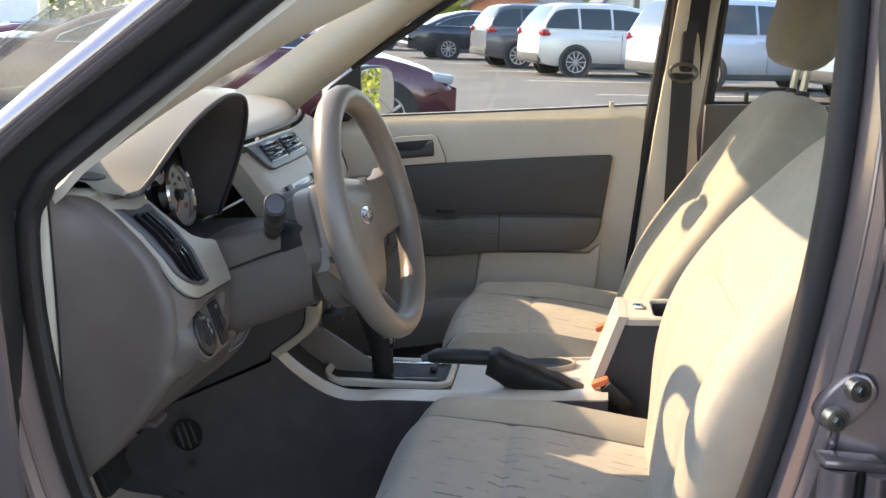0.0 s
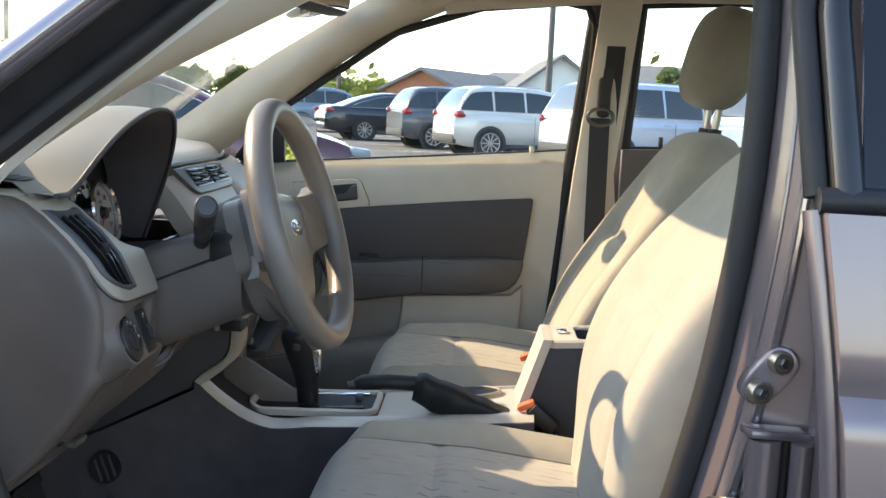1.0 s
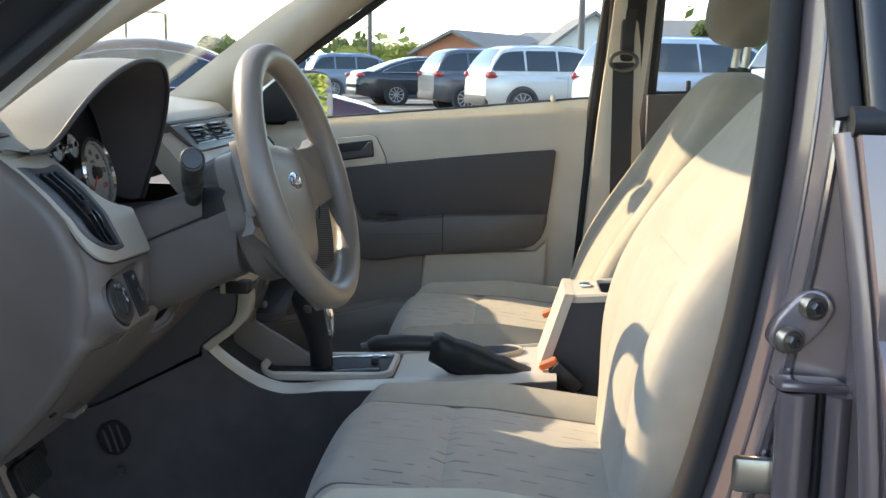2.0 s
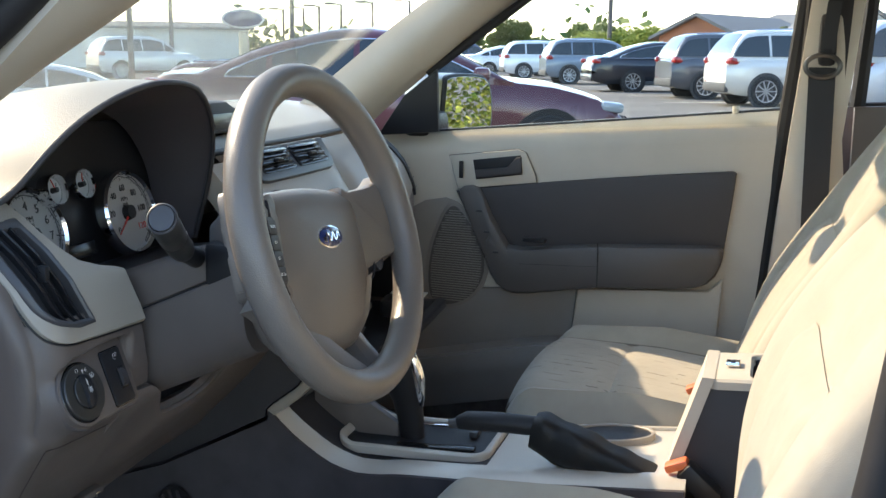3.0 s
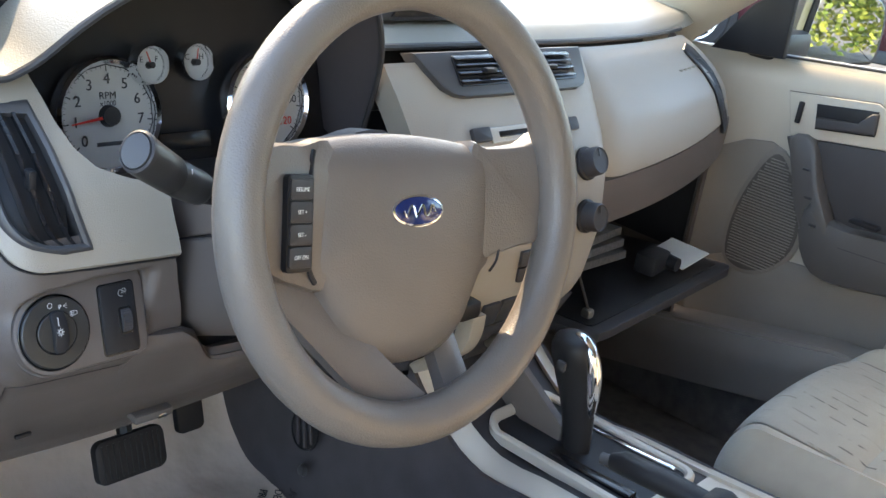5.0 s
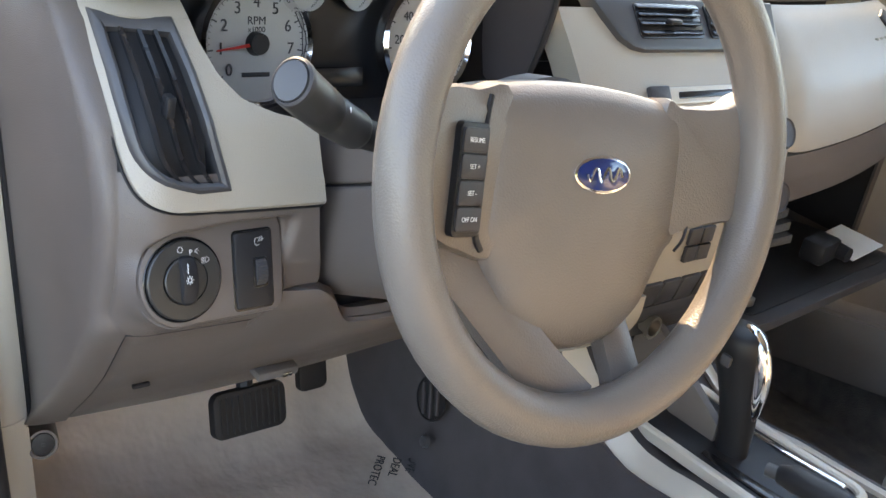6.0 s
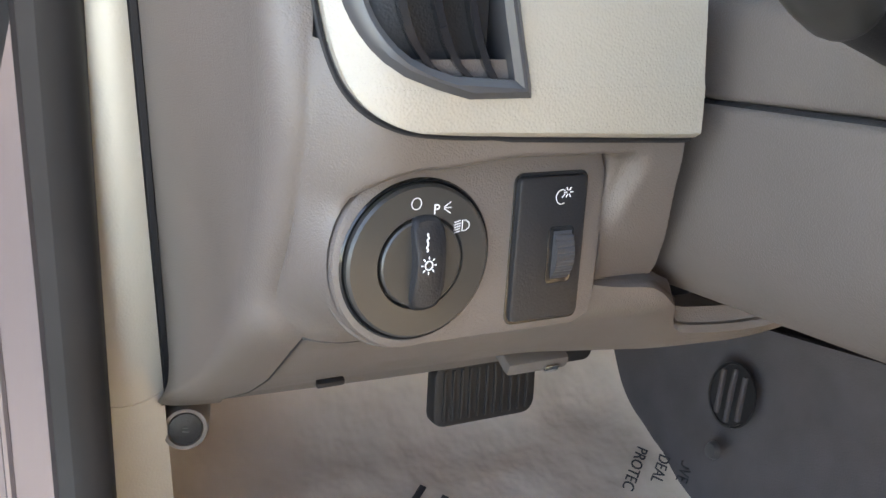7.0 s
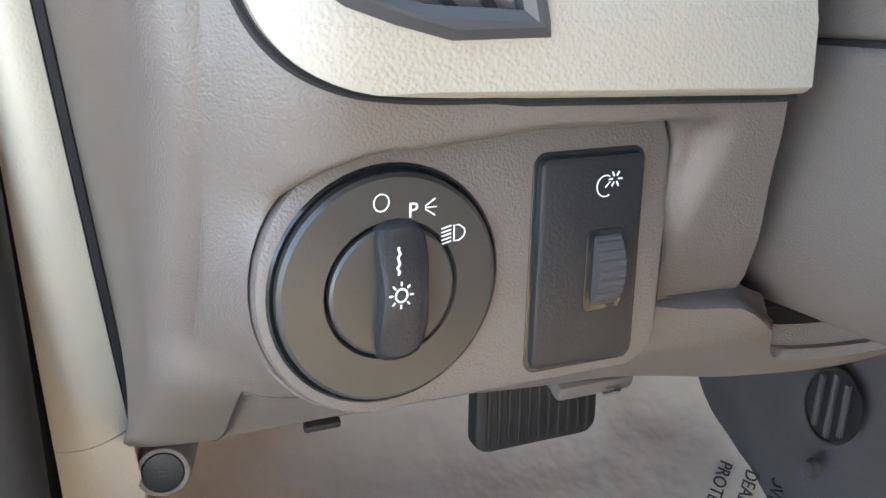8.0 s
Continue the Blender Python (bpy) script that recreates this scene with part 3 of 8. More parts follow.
def patch(z0, z1, lf, rf, nu, nv, t=0.012, proud=0.0038):
    def f(u, v, w):
        z = z0 + (z1 - z0) * v
        y = lf(z) + (rf(z) - lf(z)) * u
        low = max(0.0, min(1.0, (0.894 - z) / 0.0128))
        z -= 0.0040 * low * max(0.0, min(1.0, (y + 0.56) / 0.09))
        return on_dash(y, z, proud + w - 0.003 * max(0.0, low - 0.86) / 0.14)
    sheet(f, nu, nv, t, bm)
tb = lambda tab: (lambda z: lerp_table(tab, z))
patch(0.8812, 0.8952, tb(BZ_L), tb(BZ_R), 24, 14)
patch(0.893, 0.983, tb(BZ_L), tb(HO_L), 4, 40, 0.012, 0.0036)
patch(0.893, 0.983, tb(HO_R), tb(BZ_R), 10, 40, 0.012, 0.0036)
patch(0.981, 0.996, tb(BZ_L), tb(BZ_R), 12, 4)
part("left_bezel", bm, CREAM, dashboard, "pale grained bezel panel")
# dark line under the bezel
part("bezel_gap", tube([on_dash(lerp_table(BZ_L, 0.8812 + 0.113 * (1 - i / 80) ** 2) - 0.0012, 0.8804 + 0.114 * (1 - i / 80) ** 2, 0.0006) for i in range(81)] + [on_dash(-0.545 + 0.080 * i / 12, 0.8804 - 0.0040 * min(1.0, (0.015 + 0.08 * i / 12) / 0.09), 0.0006) for i in range(1, 13)], 0.0010, 6), BLACK, dashboard)

vent = thing("air_vent", on_dash(-0.565, 0.894), "slate vertical air vent with long slats in the bezel", "air vent")
no, ni = [], []
for i in range(31):
    z = 0.8925 + (0.9815 - 0.8925) * i / 30
    no.append((lerp_table(HO_R, z) + 0.0015, z))
    ni.append((lerp_table(HO_R, 0.8975 + 0.077 * i / 30) - 0.0040, 0.8975 + 0.077 * i / 30))
for i in range(31):
    z = 0.9815 - (0.9815 - 0.8925) * i / 30
    no.append((lerp_table(HO_L, z) - 0.0015, z))
    ni.append((lerp_table(HO_L, 0.9725 - 0.077 * i / 30) + 0.0050, 0.9745 - 0.077 * i / 30 + 0.0012 * max(0.0, i / 30 - 0.8) / 0.2))
part("vent_frame", ring_prism(no, ni, lambda u, v, w: on_dash(u, v, 0.0062 + w), 0.022, 0.002), VENTGREY, vent)
# back of the duct, coloured as dark as the shade between the slats
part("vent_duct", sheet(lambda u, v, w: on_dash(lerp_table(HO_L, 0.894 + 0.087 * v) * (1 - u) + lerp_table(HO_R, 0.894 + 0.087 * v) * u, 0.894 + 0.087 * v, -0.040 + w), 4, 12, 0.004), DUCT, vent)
for k in range(4):
    f = (k + 0.55) / 4.6
    def slat(u, v, w, f=f):
        z = 0.8965 + 0.0795 * u
        y = lerp_table(HO_L, z) * (1 - f) + lerp_table(HO_R, z) * f
        return on_dash(y + 0.0020 * v - 0.0010 + w, z, 0.0035 - 0.009 * v)
    part("slat", sheet(slat, 16, 3, 0.0026), SLAT, vent)
part("vent_tab", rbox(on_dash(-0.5725, 0.940, 0.003), (0.010, 0.006, 0.014), 0.0015), BLACK, vent)

# side demister vent on the top
def top_at(x, y):
    """The dashboard top's surface over x, y."""
    x0 = top((y + 0.610) / 1.30, 0.0).x
    return top((y + 0.610) / 1.30, max(0.0, min(1.0, (x0 - x) / (0.80 + x0))))


dem = thing("demister_vent", (-0.305, -0.580, 1.014), "small black slatted demister vent in the dashboard top", "air vent")
part("vent_well", prism(rrect(-0.308, -0.583, 0.078, 0.042, 0.018), lambda u, v, w: top_at(u, v) + Vector((0, 0, 0.0012 + w)), 0.004, 0.0008), BLACK, dem)
for k in range(6):
    part("slat", rbox(top_at(-0.336 + 0.0112 * k, -0.583) + Vector((0, 0, 0.0014)), (0.0022, 0.036 - 0.008 * (k in (0, 5)), 0.0016), 0.0006, Euler((0, 0.5, 0)).to_matrix()), TAUPE_DARK, dem)
# rolled edge of the pad above the bezel
part("pad_lip", tube(smooth_loop([on_dash(y, 0.9985, 0.001) + Vector((-0.004, 0, 0)) for y in (-0.621, -0.610, -0.595, -0.575, -0.558, -0.547)], 3, False), 0.0085, 12, flat=0.85), CREAM_TOP, dashboard)

# ---- instrument dials ----
def dial(y, z, r, label, numerals, needle, words):
    x = -0.296
    d = thing("gauge", (x, y, z), label, "gauge")
    tilt = Matrix.Translation((x, y, z)) @ Matrix.Rotation(radians(76), 4, "Y")
    # local x of tilt runs downwards, y along the car's cross line, z towards the driver
    part("face", revolve([(0, 0.0), (r * 0.93, 0.0), (r * 0.93, -0.006), (0, -0.006)], tilt, 36), DIAL, d, "white dial face")
    part("rim", revolve([(r * 0.93, -0.004), (r * 0.94, 0.006), (r, 0.009), (r * 1.06, 0.006), (r * 1.07, -0.006)], tilt, 36), CHROME, d, "chrome ring")
    part("hub", revolve([(0, 0.008), (r * 0.17, 0.0075), (r * 0.2, 0.0)], tilt, 20), BLACK, d)
    a = radians(needle)
    dirv = Vector((-math.cos(a), math.sin(a), 0))
    side = Vector((dirv.y, -dirv.x, 0))
    bm = bmesh.new()
    vs = [tilt @ (dirv * l + side * s + Vector((0, 0, 0.0055))) for l, s in ((0.1 * r, 0.03 * r), (0.1 * r, -0.03 * r), (0.78 * r, -0.012 * r), (0.78 * r, 0.012 * r))]
    lo = [p - tilt.to_3x3() @ Vector((0, 0, 0.001)) for p in vs]
    V = [bm.verts.new(p) for p in vs + lo]
    for f in ((0, 1, 2, 3), (7, 6, 5, 4), (0, 4, 5, 1), (1, 5, 6, 2), (2, 6, 7, 3), (3, 7, 4, 0)):
        bm.faces.new([V[i] for i in f])
    part("needle", bm, NEEDLE, d)
    n = 41 if r > 0.03 else 9
    bm = bmesh.new()
    for k in range(n):
        b = radians(-130 + 260 * k / (n - 1))
        dv = Vector((-math.cos(b), math.sin(b), 0))
        sv = Vector((dv.y, -dv.x, 0))
        big = k % 5 == 0
        l0, hw = (0.80 if big else 0.85) * r, (0.012 if big else 0.006) * r
        bm.faces.new([bm.verts.new(tilt @ (dv * l + sv * s + Vector((0, 0, 0.0006)))) for l, s in ((l0, hw), (l0, -hw), (0.90 * r, -hw), (0.90 * r, hw))])
    part("scale", bm, INK, d)
    bm = bmesh.new()
    for k in range(13):
        b = radians(-150 + 300 * k / 12)
        b2 = radians(-150 + 300 * (k + 1) / 12)
        if k < 12:
            bm.faces.new([bm.verts.new(tilt @ Vector((-math.cos(c) * l, math.sin(c) * l, 0.0004))) for c, l in ((b, 0.905 * r), (b2, 0.905 * r), (b2, 0.93 * r), (b, 0.93 * r))])
    part("scale_band", bm, INK, d)
    for text, ang, rad, size in numerals:
        b = radians(ang)
        o = tilt @ Vector((-math.cos(b) * rad * r, math.sin(b) * rad * r, 0.0008))
        lettering("numeral", text, size, axes(o, (0, 1, 0), tilt.to_3x3() @ Vector((-1, 0, 0))), INK if ang < 101 or r < 0.03 else NEEDLE, d)
    for text, off, size in words:
        o = tilt @ Vector((off * r, 0, 0.0008))
        lettering("word", text, size, axes(o, (0, 1, 0), tilt.to_3x3() @ Vector((-1, 0, 0))), INK, d)
    return d


R = 0.0455
dial(-0.457, 0.947, R, "white rev counter dial with a red needle", [(str(k), -130 + 260 * k / 8, 0.66, 0.0125) for k in range(0, 9)], -98, [("RPM", -0.36, 0.0085), ("x1000", -0.22, 0.006)])
dial(-0.293, 0.948, R, "white speedometer dial with a red needle", [(str(20 * k), -130 + 260 * k / 6, 0.62, 0.0105) for k in range(0, 7)], -128, [("MPH", -0.34, 0.0065), ("km/h", -0.22, 0.005)])
dial(-0.422, 0.988, 0.0155, "small white fuel dial", [("E", -58, 0.55, 0.007), ("F", 58, 0.55, 0.007)], -20, [])
dial(-0.377, 0.989, 0.0155, "small white temperature dial", [("C", -58, 0.55, 0.007), ("H", 58, 0.55, 0.007)], 10, [])
# maker's word on the rev counter stays a plain bar
odo = thing("odometer", (-0.30, -0.38, 0.925), "small dark display strip between the dials", "display")
part("display", rbox((-0.300, -0.378, 0.918), (0.006, 0.055, 0.016), 0.002, Euler((0, radians(-14), 0)).to_matrix()), BLACK_GLOSS, odo)
bm = rbox((-0.2905, -0.457, 0.925), (0.0012, 0.024, 0.0034), 0.0005, Euler((0, radians(-14), 0)).to_matrix())
part("word_bar", bm, INK, odo)

# ---- steering wheel and column ----
WC, RAKE = Vector((0.003, -0.3750, 0.960)), radians(17.8)
WM = Matrix.Translation(WC) @ Matrix.Rotation(radians(-3.8), 4, "Z") @ Matrix.Rotation(radians(90) - RAKE, 4, "Y")   # z to the driver, x down, y across
WS = WM @ Matrix.Rotation(radians(-6), 4, "Z")   # the wheel stands turned a little
WH = WS @ Matrix.Translation((0, 0.0085, -0.0065))   # the hub sits deeper than the rim
wheel = thing("steering_wheel", WC, "taupe grained four-spoke steering wheel with cruise buttons", "steering wheel")
RM, rm = 0.1478, 0.0158
bm = grid(lambda u, v: WM @ Vector(((RM + rm * math.cos(2 * math.pi * v)) * math.cos(2 * math.pi * u), (RM + rm * math.cos(2 * math.pi * v)) * math.sin(2 * math.pi * u), 1.12 * rm * math.sin(2 * math.pi * v) + 0.004)), 72, 14, True, True)
part("rim", bm, WHEELSKIN, wheel)
# hub pad: shield shape, rounded over
PAD_HALF = [(-0.048, 0.050), (-0.042, 0.077), (-0.030, 0.0850), (-0.005, 0.0865), (0.025, 0.0865), (0.044, 0.0850), (0.053, 0.0770), (0.070, 0.068), (0.090, 0.058), (0.103, 0.043), (0.111, 0.024)]
pad = smooth_loop([(-0.051, 0.0)] + PAD_HALF + [(0.1135, 0.0)] + [(a, -b) for a, b in reversed(PAD_HALF)], 4)
pad = [Vector((p.x, p.y * 1.05)) for p in pad]
def dome(k, h):
    return [(p.x * k + 0.004 * (1 - k), p.y * k) for p in pad], h
bm = bmesh.new()
lv = []
for pts, h in (dome(0.98, -0.045), dome(1.0, -0.006), dome(0.985, 0.002), dome(0.94, 0.0075), dome(0.8, 0.0125), dome(0.55, 0.016), dome(0.25, 0.018)):
    lv.append([bm.verts.new(WH @ Vector((p[0], p[1], h - 0.020 - 0.30 * max(0.0, -p[0] - 0.03) * (1 if h > -0.02 else 0)))) for p in pts])
for a, b in zip(lv, lv[1:]):
    for i in range(len(a)):
        bm.faces.new((a[i], a[(i + 1) % len(a)], b[(i + 1) % len(a)], b[i]))
bm.faces.new(lv[-1])
part("hub_pad", bm, WHEELSKIN, wheel)


def spoke(a, b, w0, w1, th=0.012, sag=0.0):
    a, b = Vector(a), Vector(b)
    d = (b - a).normalized()
    s = d.cross(Vector((0, 0, 1))).normalized()
    def f(u, v, w):
        p = a.lerp(b, u)
        wd = w0 + (w1 - w0) * u + 0.012 * max(0, u - 0.75) * 4 * 0.6 + 0.008 * max(0, 0.2 - u) * 5
        return WS @ (p + s * wd * (v - 0.5) + Vector((0, 0, w + sag * math.sin(math.pi * u) + 0.004 * math.cos((v - 0.5) * math.pi))))
    return sheet(f, 10, 6, th)
SPOKE_R = [(-0.042, 0.070), (-0.044, 0.088), (-0.045, 0.106), (-0.048, 0.124), (-0.054, 0.146), (0.020, 0.148), (0.028, 0.135), (0.032, 0.115), (0.037, 0.100), (0.040, 0.070)]
SPOKE_L = [(-0.038, 0.060), (-0.040, 0.088), (-0.040, 0.106), (-0.038, 0.124), (-0.040, 0.144), (0.034, 0.147), (0.038, 0.132), (0.044, 0.114), (0.051, 0.092), (0.050, 0.060)]
for s, side_pts in ((-1, SPOKE_L), (1, SPOKE_R)):
    rim_side = smooth_loop([(a, b * s) for a, b in side_pts], 4)
    part("spoke", prism(rim_side, lambda u, v, w: WS @ Vector((u, v, -0.018 + 0.016 * sstep(0.080, 0.141, abs(v)) + 0.003 * math.cos(u * 28) + w)), 0.022, 0.006), WHEELSKIN, wheel)
    # dark joint between pad and spoke
    part("pad_joint", tube(smooth_loop([WH @ Vector((px, py * s, pz)) for px, py, pz in ((-0.036, 0.0875, -0.0100), (-0.026, 0.0905, -0.0080), (-0.005, 0.0920, -0.0074), (0.020, 0.0920, -0.0074), (0.040, 0.0905, -0.0080), (0.050, 0.0840, -0.0100))], 4, False), 0.0020 if s < 0 else 0.0011, 8), BLACK, wheel)
part("lower_spoke", spoke((0.042, -0.096, -0.036), (0.146, 0.004, -0.006), 0.032, 0.034, 0.014), WHEELSKIN, wheel)
part("lower_spoke", spoke((0.085, 0.061, -0.044), (0.150, 0.062, -0.006), 0.026, 0.028, 0.014), WHEELSKIN, wheel)
part("spoke_plate", prism(smooth_loop([(0.133, 0.000), (0.137, 0.020), (0.138, 0.036), (0.134, 0.052), (0.134, 0.074), (0.143, 0.070), (0.150, 0.045), (0.153, 0.020), (0.152, -0.008)], 4), lambda u, v, w: WS @ Vector((u, v, -0.003 - 0.55 * max(0.0, 0.149 - u) + w)), 0.012, 0.004), WHEELSKIN, wheel)
# rear shell of the hub, towards the column
bm = bmesh.new()
lv = [[bm.verts.new(WS @ Vector((q.x * k, q.y * k + 0.0085, h))) for q in pad] for k, h in ((0.97, -0.030), (1.0, -0.045), (0.96, -0.070), (0.80, -0.098), (0.62, -0.112))]
for a, b in zip(lv, lv[1:]):
    for i in range(len(a)):
        bm.faces.new((a[i], a[(i + 1) % len(a)], b[(i + 1) % len(a)], b[i]))
bm.faces.new(lv[-1])
part("hub_shell", bm, TAUPE_DARK, wheel, "dark taupe hub shell")
part("hub_back", revolve([(0.0, -0.11), (0.05, -0.11), (0.056, -0.075), (0.054, -0.05), (0.0, -0.042)], WM, 28), TAUPE_DARK, wheel)
# cruise buttons
def button_pad(side, words):
    y0 = 0.0945 * side
    blk = part("button_bezel", prism(rrect(0.0105, y0, 0.062, 0.0255, 0.004), lambda u, v, w: WS @ Vector((u, v, -0.0068 + 0.26 * (abs(v) - 0.0945) + w)), 0.012, 0.0012), BLACK, wheel, "black cruise button block")
    for k, word in enumerate(words):
        u0 = 0.0105 - 0.0214 + 0.01425 * k
        bt = part("button", prism(rrect(u0, y0, 0.0135, 0.0220, 0.002), lambda u, v, w: WS @ Vector((u, v, -0.0050 + 0.26 * (abs(v) - 0.0945) + w)), 0.005, 0.001), CHARCOAL, blk)
        o = WS @ Vector((u0, y0, -0.0046))
        lettering("print", word, 0.0038, axes(o, WS.to_3x3() @ Vector((0, 1, 0.26 * side)), WS.to_3x3() @ Vector((-1, 0, 0))), WHITE, bt)
button_pad(-1, ["RESUME", "SET +", "SET -", "OFF ON"])
# maker's oval: plain shapes only
bd = part("badge", prism(ellipse(0.0030, 0.0, 0.0115, 0.0245, 32), lambda u, v, w: WH @ Vector((u, v, -0.0005 + w)), 0.006, 0.001), CHROME, wheel, "chrome-rimmed oval badge")
part("badge_field", prism(ellipse(0.0030, 0.0, 0.0098, 0.0225, 32), lambda u, v, w: WH @ Vector((u, v, 0.0002 + w)), 0.003, 0.0005), BLUE, bd, "blue enamel oval")
part("badge_stroke", tube(smooth_loop([WH @ Vector((0.0030 + 0.0045 * math.sin(k * 1.9), -0.015 + 0.003 * k, 0.0006)) for k in range(11)], 4, False), 0.0009, 6), CHROME, bd, "bright scroll stroke")
part("pad_print", rbox(WH @ Vector((0.052, 0.004, -0.0050)), (0.004, 0.024, 0.0006), 0.0001, WH.to_3x3()), TAUPE_DARK, wheel)
part("pad_print", rbox(WH @ Vector((0.035, 0.000, -0.0045)), (0.004, 0.006, 0.0006), 0.0001, WH.to_3x3()), TAUPE_DARK, wheel)

column = thing("steering_column", (-0.12, -0.37, 0.80), "taupe steering column shroud in two halves", "steering column", kind="structure")
def shroud(z0f, z1f, z0r, z1r, w0, w1, r_low, r_top, seg=10):
    """Lofted from the dashboard (f) to the wheel (r)."""
    bm = bmesh.new()
    loops = []
    for s in [i / seg for i in range(seg + 1)]:
        x = -0.215 + 0.160 * s
        a, b = z0f + (z0r - z0f) * s, z1f + (z1r - z1f) * s
        hw = w0 + (w1 - w0) * s
        ring = []
        for (cy, cz, r, q) in ((hw - r_top, b - r_top, r_top, 0), (r_top - hw, b - r_top, r_top, 1), (r_low - hw, a + r_low, r_low, 2), (hw - r_low, a + r_low, r_low, 3)):
            for i in range(7):
                t = radians(90 * q + 15 * i)
                ring.append((cy + r * math.cos(t), cz + r * math.sin(t)))
        loops.append([bm.verts.new((x, -0.372 + p[0], p[1])) for p in ring])
    for a, b in zip(loops, loops[1:]):
        for i in range(len(a)):
            bm.faces.new((a[i], a[(i + 1) % len(a)], b[(i + 1) % len(a)], b[i]))
    bm.faces.new(loops[0]), bm.faces.new(loops[-1])
    return bm
part("lower_shroud", shroud(0.772, 0.8655, 0.845, 0.9340, 0.0775, 0.080, 0.045, 0.004), TAUPE, column)
part("shroud_joint", shroud(0.860, 0.8667, 0.928, 0.9352, 0.0755, 0.0780, 0.002, 0.002), BLACK, column)
part("upper_shroud", shroud(0.8667, 0.912, 0.9352, 0.966, 0.0770, 0.074, 0.003, 0.012), TAUPE, column)
part("hub_collar", tube([(-0.05, -0.37, 0.925), (-0.03, -0.37, 0.935)], [0.048, 0.050], 24), TAUPE_DARK, column)

stalk = thing("indicator_stalk", (-0.105, -0.455, 0.925), "black turn-signal stalk with a round grey end button", "stalk")
E0, E1 = Vector((-0.108, -0.448, 0.940)), Vector((-0.072, -0.557, 0.995))
sd = (E1 - E0).normalized()
bend = lambda t: E0.lerp(E1, t) + Vector((0, 0, -0.007 * math.sin(math.pi * t)))
part("neck", tube([bend(t) for t in (0, 0.12, 0.24, 0.36, 0.46)], [0.0100, 0.0092, 0.0090, 0.0094, 0.0100], 18), BLACK, stalk)
part("shaft", tube([bend(t) for t in (0.40, 0.42, 0.45, 0.55, 0.66, 0.67, 0.69, 0.70, 0.85, 0.95, 0.97)], [0.0096, 0.0112, 0.0118, 0.0121, 0.0124, 0.0117, 0.0117, 0.0126, 0.0131, 0.0132, 0.0132], 24), SWITCHBLACK, stalk, "ribbed black twist grip")
sm = axes(E1 - sd * 0.004, sd.orthogonal(), sd.cross(sd.orthogonal()))
part("end_ring", revolve([(0.0132, -0.002), (0.0136, 0.0004), (0.0134, 0.0022), (0.0120, 0.0032), (0.0113, 0.0024)], sm, 32), CHARCOAL, stalk)
part("end_button", revolve([(0.0112, 0.0018), (0.0108, 0.0038), (0.0, 0.0048)], sm, 28), VENTGREY, stalk, "smoky grey end button")
part("socket", rbox((-0.080, -0.437, 0.930), (0.036, 0.028, 0.050), 0.006), BLACK, stalk)
side_ = Vector((0.80, 0.10, 0.55)).normalized()
for f_, a_, l_ in ((0.60, 0.0020, 0.0034), (0.60, -0.0022, 0.0026), (0.76, 0.0018, 0.0040), (0.79, -0.0022, 0.0022), (0.87, 0.0, 0.0026)):
    p = bend(f_) + side_ * 0.0124 + Vector((0, 0, a_))
    part("symbol", rbox(p, (0.0008, l_, 0.0011), 0.0003, axes((0, 0, 0), side_, sd.cross(side_)).to_3x3()), WHITE, stalk)

# ---- light switch panel ----
switch = thing("light_switch", sw(-0.565, 0.839, 0), "round black headlamp switch in a taupe panel beside a dimmer", "switch")
base = SW_OUT
part("panel_plate", prism(base, lambda u, v, w: sw(u, v, w + 0.0005), 0.022, 0.0035), TAUPE, switch)
part("panel_gap", prism([(p[0], p[1]) for p in inset_poly(base, -0.0012)], lambda u, v, w: sw(u, v, w - 0.0065), 0.006, 0.0005), TAUPE_DARK, switch)
KC = (-0.5648, 0.8386)
swm = axes(sw(*KC, 0), (0, 1, 0), sw(0, 1, 0) - sw(0, 0, 0))
part("groove", revolve([(0.0268, 0.0005), (0.0262, 0.0012), (0.0250, 0.0004)], swm, 48), BLACK_GLOSS, switch)
part("dial_ring", revolve([(0.0252, 0.0004), (0.0251, 0.0030), (0.0242, 0.0040), (0.0153, 0.0046), (0.0147, 0.0036), (0.0147, 0.0)], swm, 56), SWITCHBLACK, switch, "black dial ring with white symbols")
part("knob_face", revolve([(0.0142, 0.0), (0.0142, 0.0052), (0.0136, 0.0058), (0.0, 0.0060)], swm, 40), SWITCHBLACK, switch)
grip = smooth_loop([(-0.0042, 0.0128), (0.0042, 0.0126), (0.0052, 0.0), (0.0046, -0.0140), (-0.0036, -0.0142), (-0.0038, 0.0)], 4)
part("grip", prism([(KC[0] + p.x * 1.18 + 0.0008, KC[1] + p.y * 0.98 + 0.0006) for p in grip], lambda u, v, w: sw(u, v, 0.0105 + w - 22 * (v - KC[1]) ** 2), 0.010, 0.0016), BLACK, switch, "raised black grip bar")


def stroke(name, pts, r=0.00017, closed=False, h=0.0046, parent=switch, mt=WHITE):
    return part(name, tube([sw(p[0], p[1], h) for p in pts], r, 5, closed), mt, parent)


stroke("symbol_off", ellipse(KC[0] - 0.0028, KC[1] + 0.0178, 0.0017, 0.0017, 20), closed=True)
o = sw(KC[0] + 0.0044, KC[1] + 0.0156, 0.0046)
lettering("symbol_park", "P", 0.0046, axes(o, (0, 1, 0), sw(0, 1, 0) - sw(0, 0, 0)), WHITE, switch)
for a in (-28, 0, 28):
    c, s = math.cos(radians(a)), math.sin(radians(a))
    stroke("symbol_park_ray", [(KC[0] + 0.0068 + 0.0004 * c, KC[1] + 0.0160 + 0.0006 * s), (KC[0] + 0.0068 + 0.0030 * c, KC[1] + 0.0160 + 0.0036 * s)])
